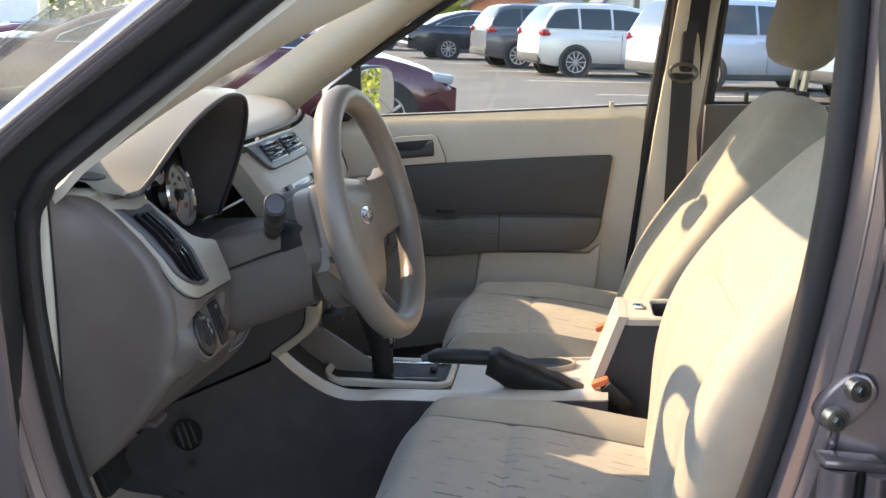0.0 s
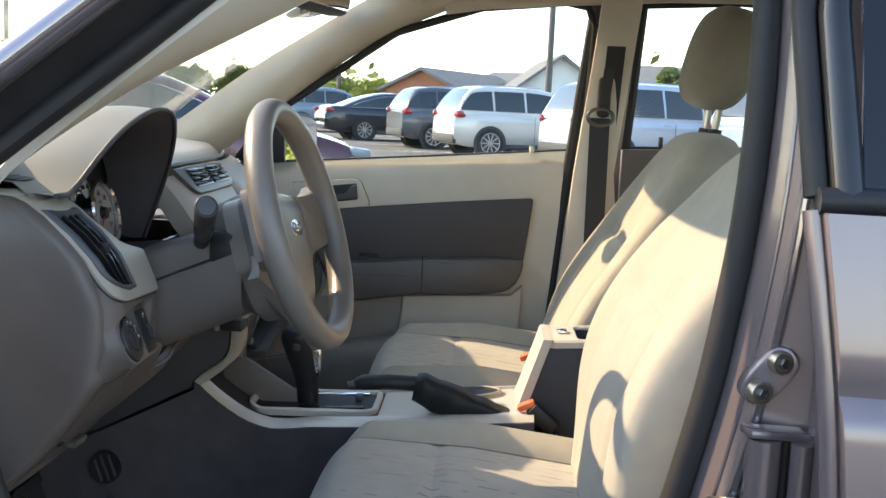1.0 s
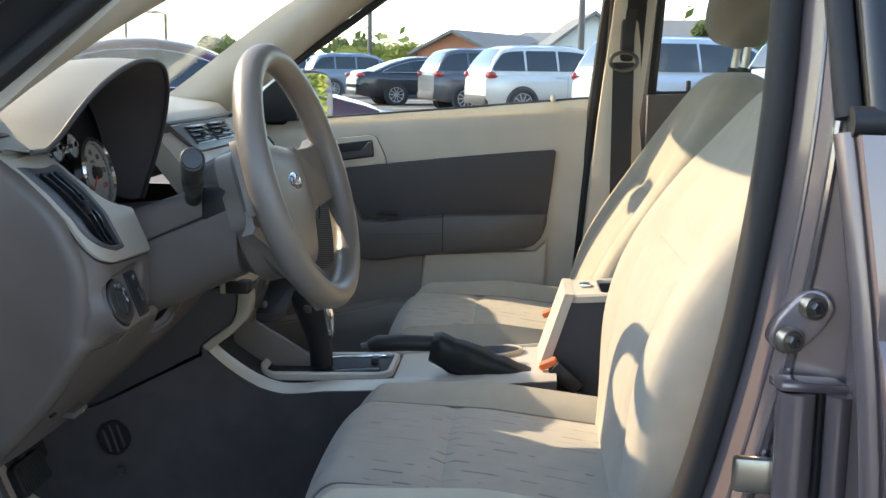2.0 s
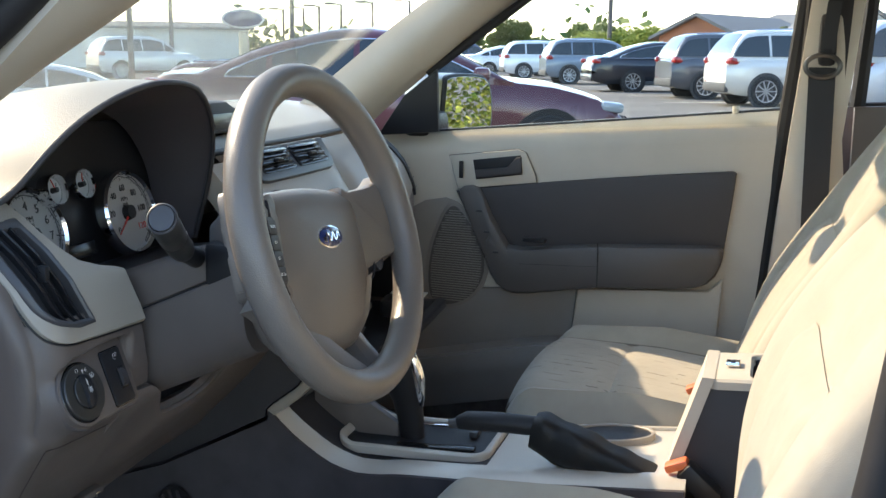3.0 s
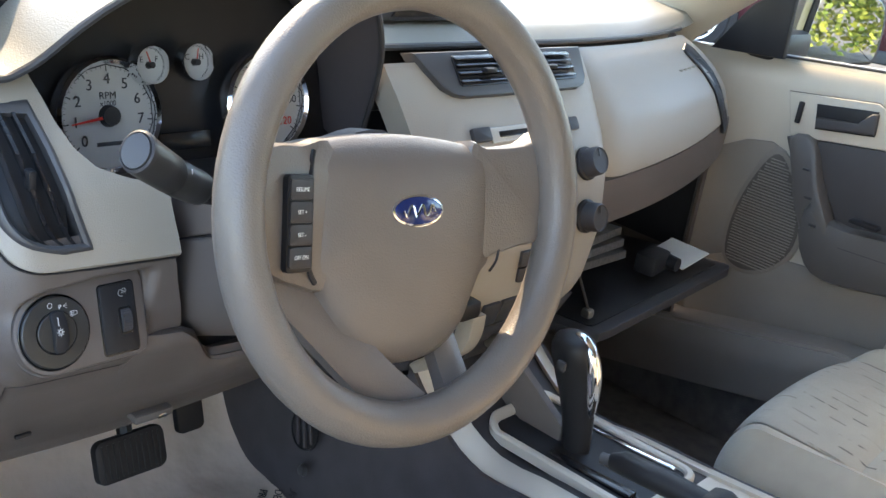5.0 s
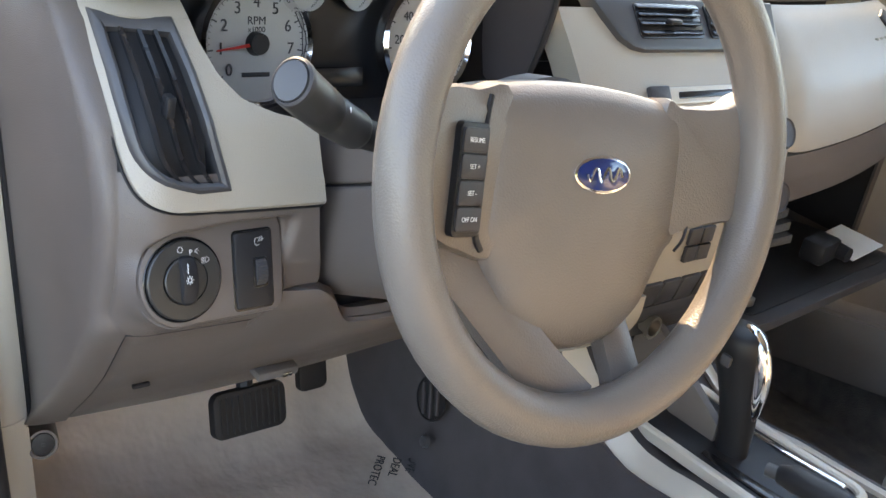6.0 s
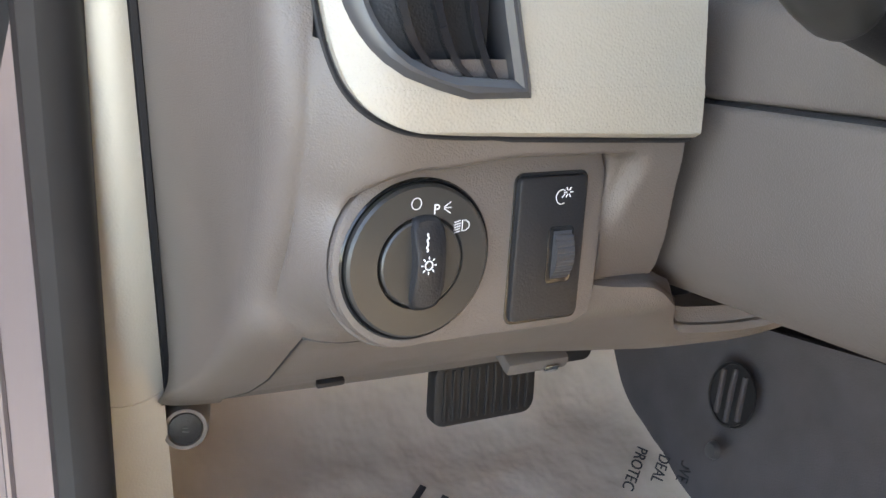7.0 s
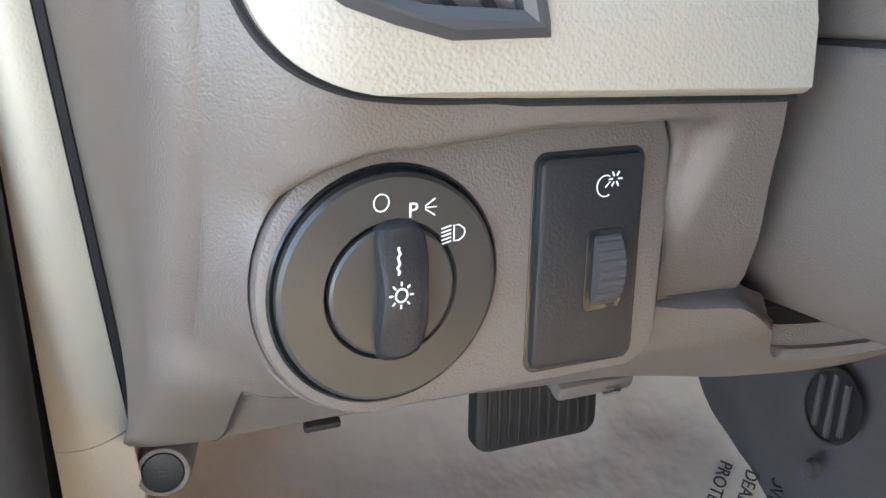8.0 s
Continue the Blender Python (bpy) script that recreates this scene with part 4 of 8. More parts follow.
lx, lz = KC[0] + 0.0141, KC[1] + 0.0102
stroke("symbol_lamp", [(lx, lz - 0.0016), (lx, lz + 0.0016), (lx + 0.0012, lz + 0.0016), (lx + 0.0024, lz + 0.0008), (lx + 0.0026, lz), (lx + 0.0024, lz - 0.0008), (lx + 0.0012, lz - 0.0016)], closed=True)
for k in range(5):
    stroke("symbol_lamp_ray", [(lx - 0.0007, lz + 0.0016 - 0.0008 * k), (lx - 0.0030, lz + 0.0011 - 0.0008 * k)])
gx, gz, gh = KC[0] + 0.0002, KC[1] + 0.0005, 0.0107
stroke("symbol_sun", ellipse(gx, gz, 0.0013, 0.0013, 16), closed=True, h=gh, r=0.00024)
for k in range(8):
    a = math.pi * k / 4
    stroke("symbol_sun_ray", [(gx + 0.0019 * math.cos(a), gz + 0.0019 * math.sin(a)), (gx + 0.0027 * math.cos(a), gz + 0.0027 * math.sin(a))], h=gh - 0.0001, r=0.00022)
stroke("worn_mark", [(gx - 0.0004 + 0.0003 * math.sin(k * 2.3), gz + 0.0038 + 0.0007 * k) for k in range(9)], h=0.0096, r=0.00030)
dimmer = thing("dimmer_switch", sw(-0.5154, 0.8394, 0), "black dimmer panel with a ribbed thumb wheel", "switch")
RP = rrect(-0.5150, 0.8384, 0.0278, 0.0466, 0.0022)
part("recess", prism(inset_poly(RP, -0.0011), lambda u, v, w: sw(u, v, w + 0.0008), 0.004, 0.0003), BLACK_GLOSS, dimmer)
part("plate", prism(RP, lambda u, v, w: sw(u, v, w + 0.0030), 0.004, 0.0012), BLACK, dimmer)
part("wheel_slot", prism(rrect(-0.5108, 0.8362, 0.0104, 0.0185, 0.0018), lambda u, v, w: sw(u, v, w + 0.0033), 0.001, 0.0002), BLACK_GLOSS, dimmer)
bm = bmesh.new()
loops = []
for k in range(37):
    a = radians(-58 + 116 * k / 36)
    rr_ = 0.0094 + (0.00034 if k % 4 else 0.0)
    loops.append([bm.verts.new(sw(-0.5104 + du, 0.8362 + rr_ * math.sin(a), rr_ * math.cos(a) - 0.0026)) for du in (-0.0036, 0.0036)])
for a, b in zip(loops, loops[1:]):
    bm.faces.new((a[0], b[0], b[1], a[1]))
for s in (0, 1):
    bm.faces.new([l[s] for l in loops])
part("thumb_wheel", bm, CHARCOAL, dimmer, angle=20)
ix, iz = -0.5104, 0.8552
stroke("symbol_dim", [(ix - 0.0016 + 0.0023 * math.cos(a), iz - 0.0003 + 0.0023 * math.sin(a)) for a in [radians(60 + 20 * k) for k in range(13)]], h=0.0033, parent=dimmer)
for k in range(6):
    a = math.pi * k / 3
    stroke("symbol_dim_ray", [(ix + 0.0010 + 0.0007 * math.cos(a), iz + 0.0011 + 0.0007 * math.sin(a)), (ix + 0.0010 + 0.0018 * math.cos(a), iz + 0.0011 + 0.0018 * math.sin(a))], h=0.0033, parent=dimmer, r=0.00022)
stroke("symbol_dim_needle", [(ix - 0.0016, iz - 0.0006), (ix - 0.0004, iz + 0.0006)], h=0.0033, parent=dimmer)

# ---- centre stack ----
def stack_x(z):
    return lerp_table([(0.66, -0.19), (0.70, -0.160), (0.76, -0.142), (0.82, -0.142), (0.874, -0.156), (0.92, -0.180), (0.967, -0.213), (1.0, -0.240)], z)


def on_stack(y, z, w=0.0):
    d = (stack_x(z + 0.01) - stack_x(z - 0.01)) / 0.02
    n = math.sqrt(1 + d * d)
    return Vector((stack_x(z) + w / n - 0.5 * max(0, abs(y + 0.03) - 0.11) ** 1.5, y, z - w * d / n))


stack = thing("centre_stack", (-0.17, -0.03, 0.68), "cream centre stack with radio slot, buttons and heater knobs", "dashboard unit")
ST_L = [(0.69, -0.080), (0.737, -0.104), (0.775, -0.138), (0.82, -0.168), (0.90, -0.180), (0.95, -0.187), (0.99, -0.193)]
ST_R = [(0.69, 0.055), (0.75, 0.085), (0.82, 0.108), (0.90, 0.128), (0.99, 0.140)]
def stk(u, v, w):
    z = 0.737 + 0.258 * v
    y = lerp_table(ST_L, z) * (1 - u) + lerp_table(ST_R, z) * u
    return on_stack(y, z, w + 0.004 - 0.006 * (abs(u - 0.5) * 2) ** 6)
part("stack_panel", sheet(stk, 24, 36, 0.03), CREAM, stack)
part("lower_panel", sheet(lambda u, v, w: on_stack(lerp_table(ST_L, 0.68 + 0.06 * v) * (1 - u) + lerp_table(ST_R, 0.68 + 0.06 * v) * u, 0.68 + 0.06 * v, w + 0.002), 12, 8, 0.03), CHARCOAL, stack, "dark lower stack panel")
def flat_block(name, y, z, wy, hz, t, mt, parent, r=0.003, proud=0.006, label=""):
    return part(name, prism(rrect(y, z, wy, hz, r), lambda u, v, w: on_stack(u, v, proud + w), t, min(0.0015, r * 0.6)), mt, parent, label)
cv = thing("air_vent", on_stack(-0.02, 0.985), "slate twin air vent above the radio", "air vent")
vo = [(-0.165, 1.004), (-0.152, 0.986), (-0.138, 0.971), (-0.124, 0.9645), (-0.108, 0.962), (0.0, 0.9615), (0.088, 0.962), (0.102, 0.9645), (0.111, 0.971), (0.116, 0.984), (0.118, 1.004)]
part("vent_housing", prism(vo, lambda u, v, w: on_stack(u, v, 0.010 + w), 0.02, 0.003), VENTGREY, cv)
for yc in (-0.066, 0.040):
    part("vent_mouth", prism(rrect(yc, 0.9845, 0.094, 0.028, 0.004), lambda u, v, w: on_stack(u, v, 0.0115 + w), 0.004, 0.0005), BLACK_GLOSS, cv)
    for k in range(4):
        z = 0.9745 + 0.0068 * k
        part("slat", rbox(on_stack(yc, z, 0.0125), (0.006, 0.090, 0.0013), 0.0005, Euler((0, radians(18), 0)).to_matrix()), SLAT, cv)
    part("vent_tab", rbox(on_stack(yc, 0.981, 0.016), (0.008, 0.016, 0.005), 0.0015), BLACK, cv)
radio = thing("radio", on_stack(-0.02, 0.90), "radio with disc slot and dark buttons", "radio")
flat_block("slot_trim", -0.020, 0.9285, 0.125, 0.013, 0.004, SILVER_TRIM, radio, 0.002, 0.0065)
flat_block("slot", -0.020, 0.9285, 0.100, 0.005, 0.003, BLACK_GLOSS, radio, 0.001, 0.0078)
flat_block("button", -0.098, 0.930, 0.028, 0.012, 0.006, CHARCOAL, radio, 0.002, 0.009)
flat_block("button", 0.055, 0.930, 0.028, 0.012, 0.006, CHARCOAL, radio, 0.002, 0.009)
flat_block("display", -0.018, 0.905, 0.090, 0.022, 0.005, BLACK_GLOSS, radio, 0.002, 0.0065)
for r_ in range(2):
    for c in range(5):
        flat_block("button", -0.054 + 0.018 * c, 0.9095 - 0.010 * r_, 0.0165, 0.0086, 0.004, CHARCOAL, radio, 0.001, 0.0088)
for r_ in range(2):
    for c in range(2):
        flat_block("button", -0.042 + 0.020 * c, 0.808 - 0.018 * r_, 0.0180, 0.0160, 0.004, CHARCOAL, radio, 0.001, 0.0085)
for c in range(4):
    flat_block("button", -0.085 + 0.030 * c, 0.752, 0.028, 0.026, 0.004, CHARCOAL, radio, 0.002, 0.008)
flat_block("lower_trim", -0.035, 0.724, 0.145, 0.022, 0.004, CHARCOAL, radio, 0.004, 0.006)


def knob(y, z, r, label):
    m = axes(on_stack(y, z, 0.004), (0, 1, 0), on_stack(y, z + 0.01) - on_stack(y, z - 0.01))
    k = thing("control_knob", on_stack(y, z), label, "knob", group="stack knobs")
    part("collar", revolve([(r * 1.15, 0), (r * 1.15, 0.004), (r, 0.006)], m, 28), BLACK, k)
    part("cap", revolve([(r, 0.002), (r * 0.97, 0.020), (r * 0.88, 0.023), (r * 0.80, 0.0215), (0, 0.0215)], m, 28), CHARCOAL, k)
    part("pointer", rbox(m @ Vector((0, r * 0.55, 0.0225)), (0.0016, r * 0.5, 0.001), 0.0003, m.to_3x3()), VENTGREY, k)
knob(0.072, 0.890, 0.0165, "black round radio knob")
knob(0.066, 0.836, 0.0165, "black round heater knob")
outlet = thing("power_outlet", on_stack(-0.05, 0.708), "round metal-rimmed power outlet", "power outlet")
om = axes(on_stack(-0.055, 0.712, 0.012), (0, 1, 0), (0, 0, 1))
part("rim", revolve([(0.012, 0), (0.012, 0.004), (0.009, 0.004), (0.009, -0.01), (0, -0.01)], om, 20), STEEL, outlet)
part("stack_base", rbox((-0.235, -0.02, 0.655), (0.08, 0.12, 0.09), 0.012), BLACK, stack)
# dark side cover under the column, edged by a broad cream band that runs down to the console
band_out = smooth_loop([(-0.148, -0.124, 0.762), (-0.148, -0.124, 0.742), (-0.151, -0.124, 0.724), (-0.160, -0.124, 0.710), (-0.178, -0.124, 0.696), (-0.198, -0.124, 0.681), (-0.207, -0.124, 0.672)], 4, False)
band_in = smooth_loop([(-0.125, -0.124, 0.762), (-0.125, -0.124, 0.743), (-0.130, -0.124, 0.726), (-0.139, -0.124, 0.713), (-0.152, -0.124, 0.701), (-0.166, -0.124, 0.688), (-0.196, -0.124, 0.666)], 4, False)
part("side_band", prism([(p.x, p.z) for p in band_out] + [(p.x, p.z) for p in band_in[::-1]], lambda u, v, w: Vector((u, -0.1275 - w, v)), 0.020, 0.003), CREAM, stack, "cream curved side band")
part("side_cover", prism([(-0.70, 0.452), (-0.57, 0.503), (-0.372, 0.577), (-0.278, 0.626), (-0.211, 0.662)] + [(p.x - 0.002, p.z) for p in band_out[::-1]] + [(-0.70, 0.762)], lambda u, v, w: Vector((u, -0.1255 - w, v)), 0.010, 0.001), CHARCOAL, stack, "dark side cover")
part("foot_side", prism([(-0.185, 0.700), (-0.156, 0.694), (-0.108, 0.668), (-0.058, 0.640), (-0.056, 0.600), (-0.185, 0.600)], lambda u, v, w: Vector((u, -0.022 - w, v)), 0.010, 0.002), TAUPE, stack, "taupe stack foot")
socket = thing("diagnostic_socket", (-0.16, -0.135, 0.77), "black diagnostic socket with a pale cap under the column", "socket")
part("socket_body", rbox((-0.143, -0.132, 0.770), (0.036, 0.030, 0.018), 0.003), BLACK, socket)
part("cap", rbox((-0.166, -0.136, 0.771), (0.009, 0.012, 0.024), 0.002), CREAM, socket, "pale cap")
# binnacle on the top, in front of the wheel
clock = thing("top_display", (-0.36, -0.06, 1.03), "dark hooded display on the dashboard top", "display")
part("pod", prism([(-0.145, 1.018), (0.03, 1.018), (0.01, 1.05), (-0.02, 1.062), (-0.10, 1.062), (-0.13, 1.05)], lambda u, v, w: Vector((-0.315 + w, u, v)), 0.10, 0.006), CHARCOAL, clock)
part("pod_screen", prism([(-0.125, 1.024), (0.01, 1.024), (-0.005, 1.046), (-0.108, 1.046)], lambda u, v, w: Vector((-0.3125 + w, u, v)), 0.003, 0.0005), BLACK_GLOSS, clock)

# ---- passenger side of the dashboard ----
def pas(y, z, w=0.0):
    return on_dash(y, z, w) + Vector((-0.005, 0, 0))
PR = [(0.80, 0.545), (0.865, 0.560), (0.885, 0.568), (0.92, 0.558), (0.955, 0.537), (0.985, 0.500), (0.998, 0.478)]
PB = [(0.14, 0.866), (0.30, 0.874), (0.45, 0.882), (0.56, 0.888)]
def gpan(u, v, w):
    y0 = 0.126
    y = y0 + (lerp_table(PR, 0.866 + 0.13 * v) - y0) * u
    z = lerp_table(PB, y) + (0.997 - lerp_table(PB, y)) * v
    return pas(y, z, w + 0.002 - 0.016 * (1 - sstep(0.0, 0.06, u)))
part("passenger_panel", sheet(gpan, 24, 16, 0.012), CREAM, dashboard, "cream passenger dash panel")
def gband(u, v, w):
    y = 0.11 + 0.475 * u
    z = 0.800 + 0.02 * u + (lerp_table(PB, y) - 0.803 - 0.02 * u) * v
    return pas(y, z, w)
part("passenger_band", sheet(gband, 20, 8, 0.012), TAUPE, dashboard, "taupe lower dash band")
part("right_body", sheet(lambda u, v, w: pas(lerp_table(PR, 0.80 + 0.203 * v) - 0.003 + 0.062 * u, 0.80 + 0.203 * v, w - 0.002 - 0.028 * u * u), 12, 40, 0.02), TAUPE, dashboard)
part("seam_line", tube([pas(-0.185 + 0.690 * k / 28, 1.0015, 0.0020) for k in range(29)], 0.0036, 8), CHARCOAL, dashboard)
pv = thing("air_vent", pas(0.54, 0.93), "narrow dark end vent beside the passenger panel", "air vent")
part("vent_frame", prism(smooth_loop([(0.468, 0.986), (0.490, 0.986), (0.528, 0.955), (0.550, 0.915), (0.5605, 0.878), (0.540, 0.872), (0.518, 0.912), (0.490, 0.950), (0.456, 0.980)], 4), lambda u, v, w: pas(u - 0.020, v, 0.0058 + w), 0.012, 0.002), BLACK, pv)
for k in range(6):
    zz_ = 0.970 - 0.017 * k
    yy_ = lerp_table([(0.878, 0.553), (0.915, 0.540), (0.955, 0.516), (0.986, 0.478)], zz_)
    part("slat", rbox(pas(yy_ - 0.028, zz_, 0.0060), (0.002, 0.020, 0.0015), 0.0006), VENTGREY, pv)
# maker's lettering on the panel stays a row of bars
for k in range(5):
    part("letter_bar", rbox(pas(0.382 + 0.018 * k, 0.964, 0.0022), (0.0010, 0.009, 0.0045), 0.0004), CREAM_TOP, dashboard)

glove = thing("glove_box", (-0.30, 0.36, 0.64), "open glove box with its lid let down", "glove box")
part("bin", sheet(lambda u, v, w: Vector((-0.44 + w, 0.16 + 0.40 * u, 0.64 + 0.17 * v)), 4, 4, 0.01), BLACK, glove)
part("bin_side", sheet(lambda u, v, w: Vector((-0.44 + 0.20 * u, 0.15 + w, 0.66 + 0.14 * v)), 4, 4, 0.008), BLACK, glove)
part("bin_side", sheet(lambda u, v, w: Vector((-0.46 + 0.19 * u, 0.575 + w, 0.66 + 0.16 * v)), 4, 4, 0.008), BLACK, glove)
lid_pts = [(-0.40, 0.17), (-0.175, 0.165), (-0.155, 0.178), (-0.153, 0.20), (-0.168, 0.545), (-0.176, 0.562), (-0.19, 0.568), (-0.40, 0.56)]
lid = part("lid", prism(lid_pts, lambda u, v, w: Vector((u, v, 0.672 + 0.12 * (u + 0.175) + 0.045 * (v - 0.55) + w)), 0.012, 0.003), CHARCOAL, glove, "dark grey lid lying open")
part("lid_tray", prism(inset_poly(lid_pts, 0.022), lambda u, v, w: Vector((u, v, 0.674 + 0.12 * (u + 0.175) + 0.045 * (v - 0.55) + w)), 0.002, 0.0005), BLACK, lid)
part("strut", tube([(-0.19, 0.195, 0.672), (-0.215, 0.188, 0.72), (-0.23, 0.185, 0.79)], 0.0022, 6), BLACK, glove)
part("strut_foot", rbox((-0.19, 0.195, 0.668), (0.014, 0.014, 0.012), 0.003), STEEL, glove)
part("latch_box", rbox((-0.225, 0.40, 0.690), (0.035, 0.06, 0.030), 0.006, Euler((0, 0, 0.15)).to_matrix()), BLACK, lid)
part("latch", revolve([(0.0, 0.02), (0.010, 0.02), (0.011, 0.0)], axes((-0.215, 0.425, 0.69), (0, 1, 0), (0, 0, 1)), 14), BLACK, lid)
manual = thing("owner_manual", (-0.33, 0.27, 0.69), "stack of dark booklets inside the glove box", "book")
for k in range(3):
    part("booklet", rbox((-0.315 - 0.006 * k, 0.285, 0.690 + 0.014 * k), (0.13, 0.16, 0.012), 0.002, Euler((0, -0.1, 0.05 * k)).to_matrix()), PAPER_GREY, manual)
note = thing("paper_slip", (-0.23, 0.49, 0.69), "white paper slip on the glove box lid", "paper")
part("slip", sheet(lambda u, v, w: Vector((-0.27 + 0.07 * v, 0.455 + 0.075 * u, 0.676 + 0.012 * u + w)), 4, 4, 0.0015), PAPER, note)

# ---- floor, mats, footwell ----
floor_pan = thing("footwell", (-0.3, 0.0, 0.33), "dark carpeted car floor and footwell", "car floor", kind="structure")
part("carpet", grid(lambda u, v: Vector((-0.95 + 1.75 * u, -0.66 + 1.32 * v, 0.36 + (0.30 * max(0, 0.30 - u) * 2.2))), 40, 24), CARPET, floor_pan)
part("firewall", sheet(lambda u, v, w: Vector((-0.86 + 0.12 * (1 - v) + w, -0.66 + 1.32 * u, 0.42 + 0.62 * v)), 8, 6, 0.02), CARPET, floor_pan)
def tunnel(u, v):
    x = -0.62 + 1.3 * u
    a = math.pi * v
    hw = 0.112
    top_z = lerp_table([(-0.62, 0.60), (-0.22, 0.60), (-0.10, 0.565), (0.30, 0.60), (0.7, 0.60)], x)
    c, s = math.cos(a), math.sin(a)
    return Vector((x, -0.01 - hw * math.copysign(abs(c) ** 0.45, c), 0.34 + (top_z - 0.34) * abs(s) ** 0.4))
part("tunnel", grid(tunnel, 40, 28), TUNNEL, floor_pan, "charcoal tunnel side")
fm = thing("floor_mat", (-0.4, -0.4, 0.37), "clear protective film over the driver's floor, wrinkled", "floor mat")
def film(u, v):
    x = -0.64 + 0.60 * u
    y = -0.600 + 0.4765 * min(1.0, v / 0.86)
    edge = 0.26 * max(0.0, 0.30 - u) ** 2 / 0.30 ** 2 * 1.1
    w = 0.006 * noise.noise(Vector((x * 14, y * 14, 0))) + 0.003 * noise.noise(Vector((x * 34, y * 34, 3)))
    climb = (0.075 + 0.25 * max(0.0, -x - 0.37) - edge * 0.8) * (max(0.0, v - 0.76) / 0.24) ** 1.6
    return Vector((x, y + (0.004 * noise.noise(Vector((x * 9, v * 8, 1))) - 0.004 if v > 0.85 else 0.0), 0.386 + edge + w + max(0.0, climb)))
part("film", grid(film, 70, 70), MATFILM, fm)
# print on the film; the rest of it is plain bars
for text, x, y in (("PROTEC", -0.392, -0.168), ("DEAL", -0.380, -0.150), ("MOVE", -0.368, -0.134)):
    m = Matrix.Translation((x, y, 0.4010 + 0.7 * max(0.0, y + 0.160))) @ Matrix.Rotation(radians(-46), 4, "Z")
    lettering("print", text, 0.0155, m, INK, fm)
for x, y in ((-0.42, -0.37), (-0.405, -0.355), (-0.345, -0.235)):
    part("print_bar", rbox((x, y, 0.394), (0.022, 0.006, 0.001), 0.0003, Euler((0, 0, radians(-46))).to_matrix()), INK, fm)

# ---- pedals, footrest, releases ----
pedal = thing("brake_pedal", (-0.37, -0.37, 0.53), "wide black ribbed rubber brake pedal", "pedal")
PM = axes((-0.365, -0.372, 0.553), (0, 1, 0), (-0.45, 0, 1))
part("pad", prism(rrect(0, 0.004, 0.082, 0.046, 0.010), lambda u, v, w: PM @ Vector((u, v, w)), 0.012, 0.003), RUBBER, pedal)
for k in range(11):
    part("rib", rbox(PM @ Vector((-0.033 + 0.0066 * k, 0.004, 0.0008)), (0.0026, 0.036, 0.003), 0.0008, PM.to_3x3()), RUBBER, pedal)
part("arm", tube([PM @ Vector((0.0, 0.02, -0.012)), (-0.43, -0.365, 0.64), (-0.47, -0.365, 0.78)], 0.009, 8), BLACK, pedal)
gas = thing("accelerator_pedal", (-0.44, -0.25, 0.53), "narrow black accelerator pedal", "pedal")
GM = axes((-0.415, -0.275, 0.575), (0, 1, 0), (-0.4, 0, 1))
part("pad", prism(rrect(0, 0, 0.036, 0.085, 0.008), lambda u, v, w: GM @ Vector((u, v, w)), 0.01, 0.003), RUBBER, gas)
part("arm", tube([GM @ Vector((0, 0.03, -0.01)), (-0.52, -0.26, 0.66)], 0.007, 8), BLACK, gas)
rel = thing("hood_release", (-0.29, -0.40, 0.64), "small taupe hood release lever under the knee panel", "lever")
part("handle", rbox((-0.292, -0.40, 0.655), (0.02, 0.042, 0.009), 0.003), TAUPE_DARK, rel)
part("tip", rbox((-0.281, -0.392, 0.654), (0.003, 0.010, 0.005), 0.0015), CHROME, rel)
grille = thing("tunnel_grille", (-0.34, -0.146, 0.52), "round black slotted grille in the tunnel carpet", "grille")
gm = axes((-0.345, -0.146, 0.525), (1, 0, 0), (0, 0.15, 1))
part("rim", revolve([(0.0265, 0.0), (0.0260, 0.002), (0.0245, 0.002), (0.024, 0.0005), (0, 0.0005)], gm, 28), BLACK, grille)
gr = gm @ Matrix.Rotation(radians(24), 4, "Z")
for k in range(3):
    part("bar", rbox(gr @ Vector((-0.012 + 0.012 * k, 0, 0.002)), (0.0042, 0.044 - 0.008 * abs(k - 1), 0.004), 0.001, gr.to_3x3()), TUNNEL, grille)
part("stud", revolve([(0.008, 0.0), (0.006, 0.005), (0, 0.006)], axes((-0.335, -0.150, 0.475), (1, 0, 0), (0, 0.15, 1)), 14), VENTGREY, grille)
trunk_b = thing("trunk_release", (-0.33, -0.60, 0.608), "round black boot release button in a taupe collar", "button")
tm = axes((-0.322, -0.5935, 0.6135), (0.25, 1, 0), (-0.35, 0, 1))
part("collar", revolve([(0.0128, -0.04), (0.0128, 0.0), (0.0118, 0.0025), (0.0098, 0.0025), (0.0092, -0.002), (0, -0.002)], tm, 28), TAUPE, trunk_b)
part("cap", revolve([(0.0090, -0.001), (0.0088, 0.002), (0.0, 0.0033)], tm, 24), BLACK, trunk_b)
for k in range(2):
    part("symbol", rbox(tm @ Vector((0.0004 * k, 0.0012 - 0.0022 * k, 0.0034)), (0.0034, 0.0007, 0.0004), 0.0001, tm.to_3x3()), VENTGREY, trunk_b)
part("kick_trim", sheet(lambda u, v, w: Vector((-0.36 - 0.4 * u, -0.63 + w, 0.36 + 0.40 * v)), 6, 6, 0.02), TAUPE_DARK, floor_pan)

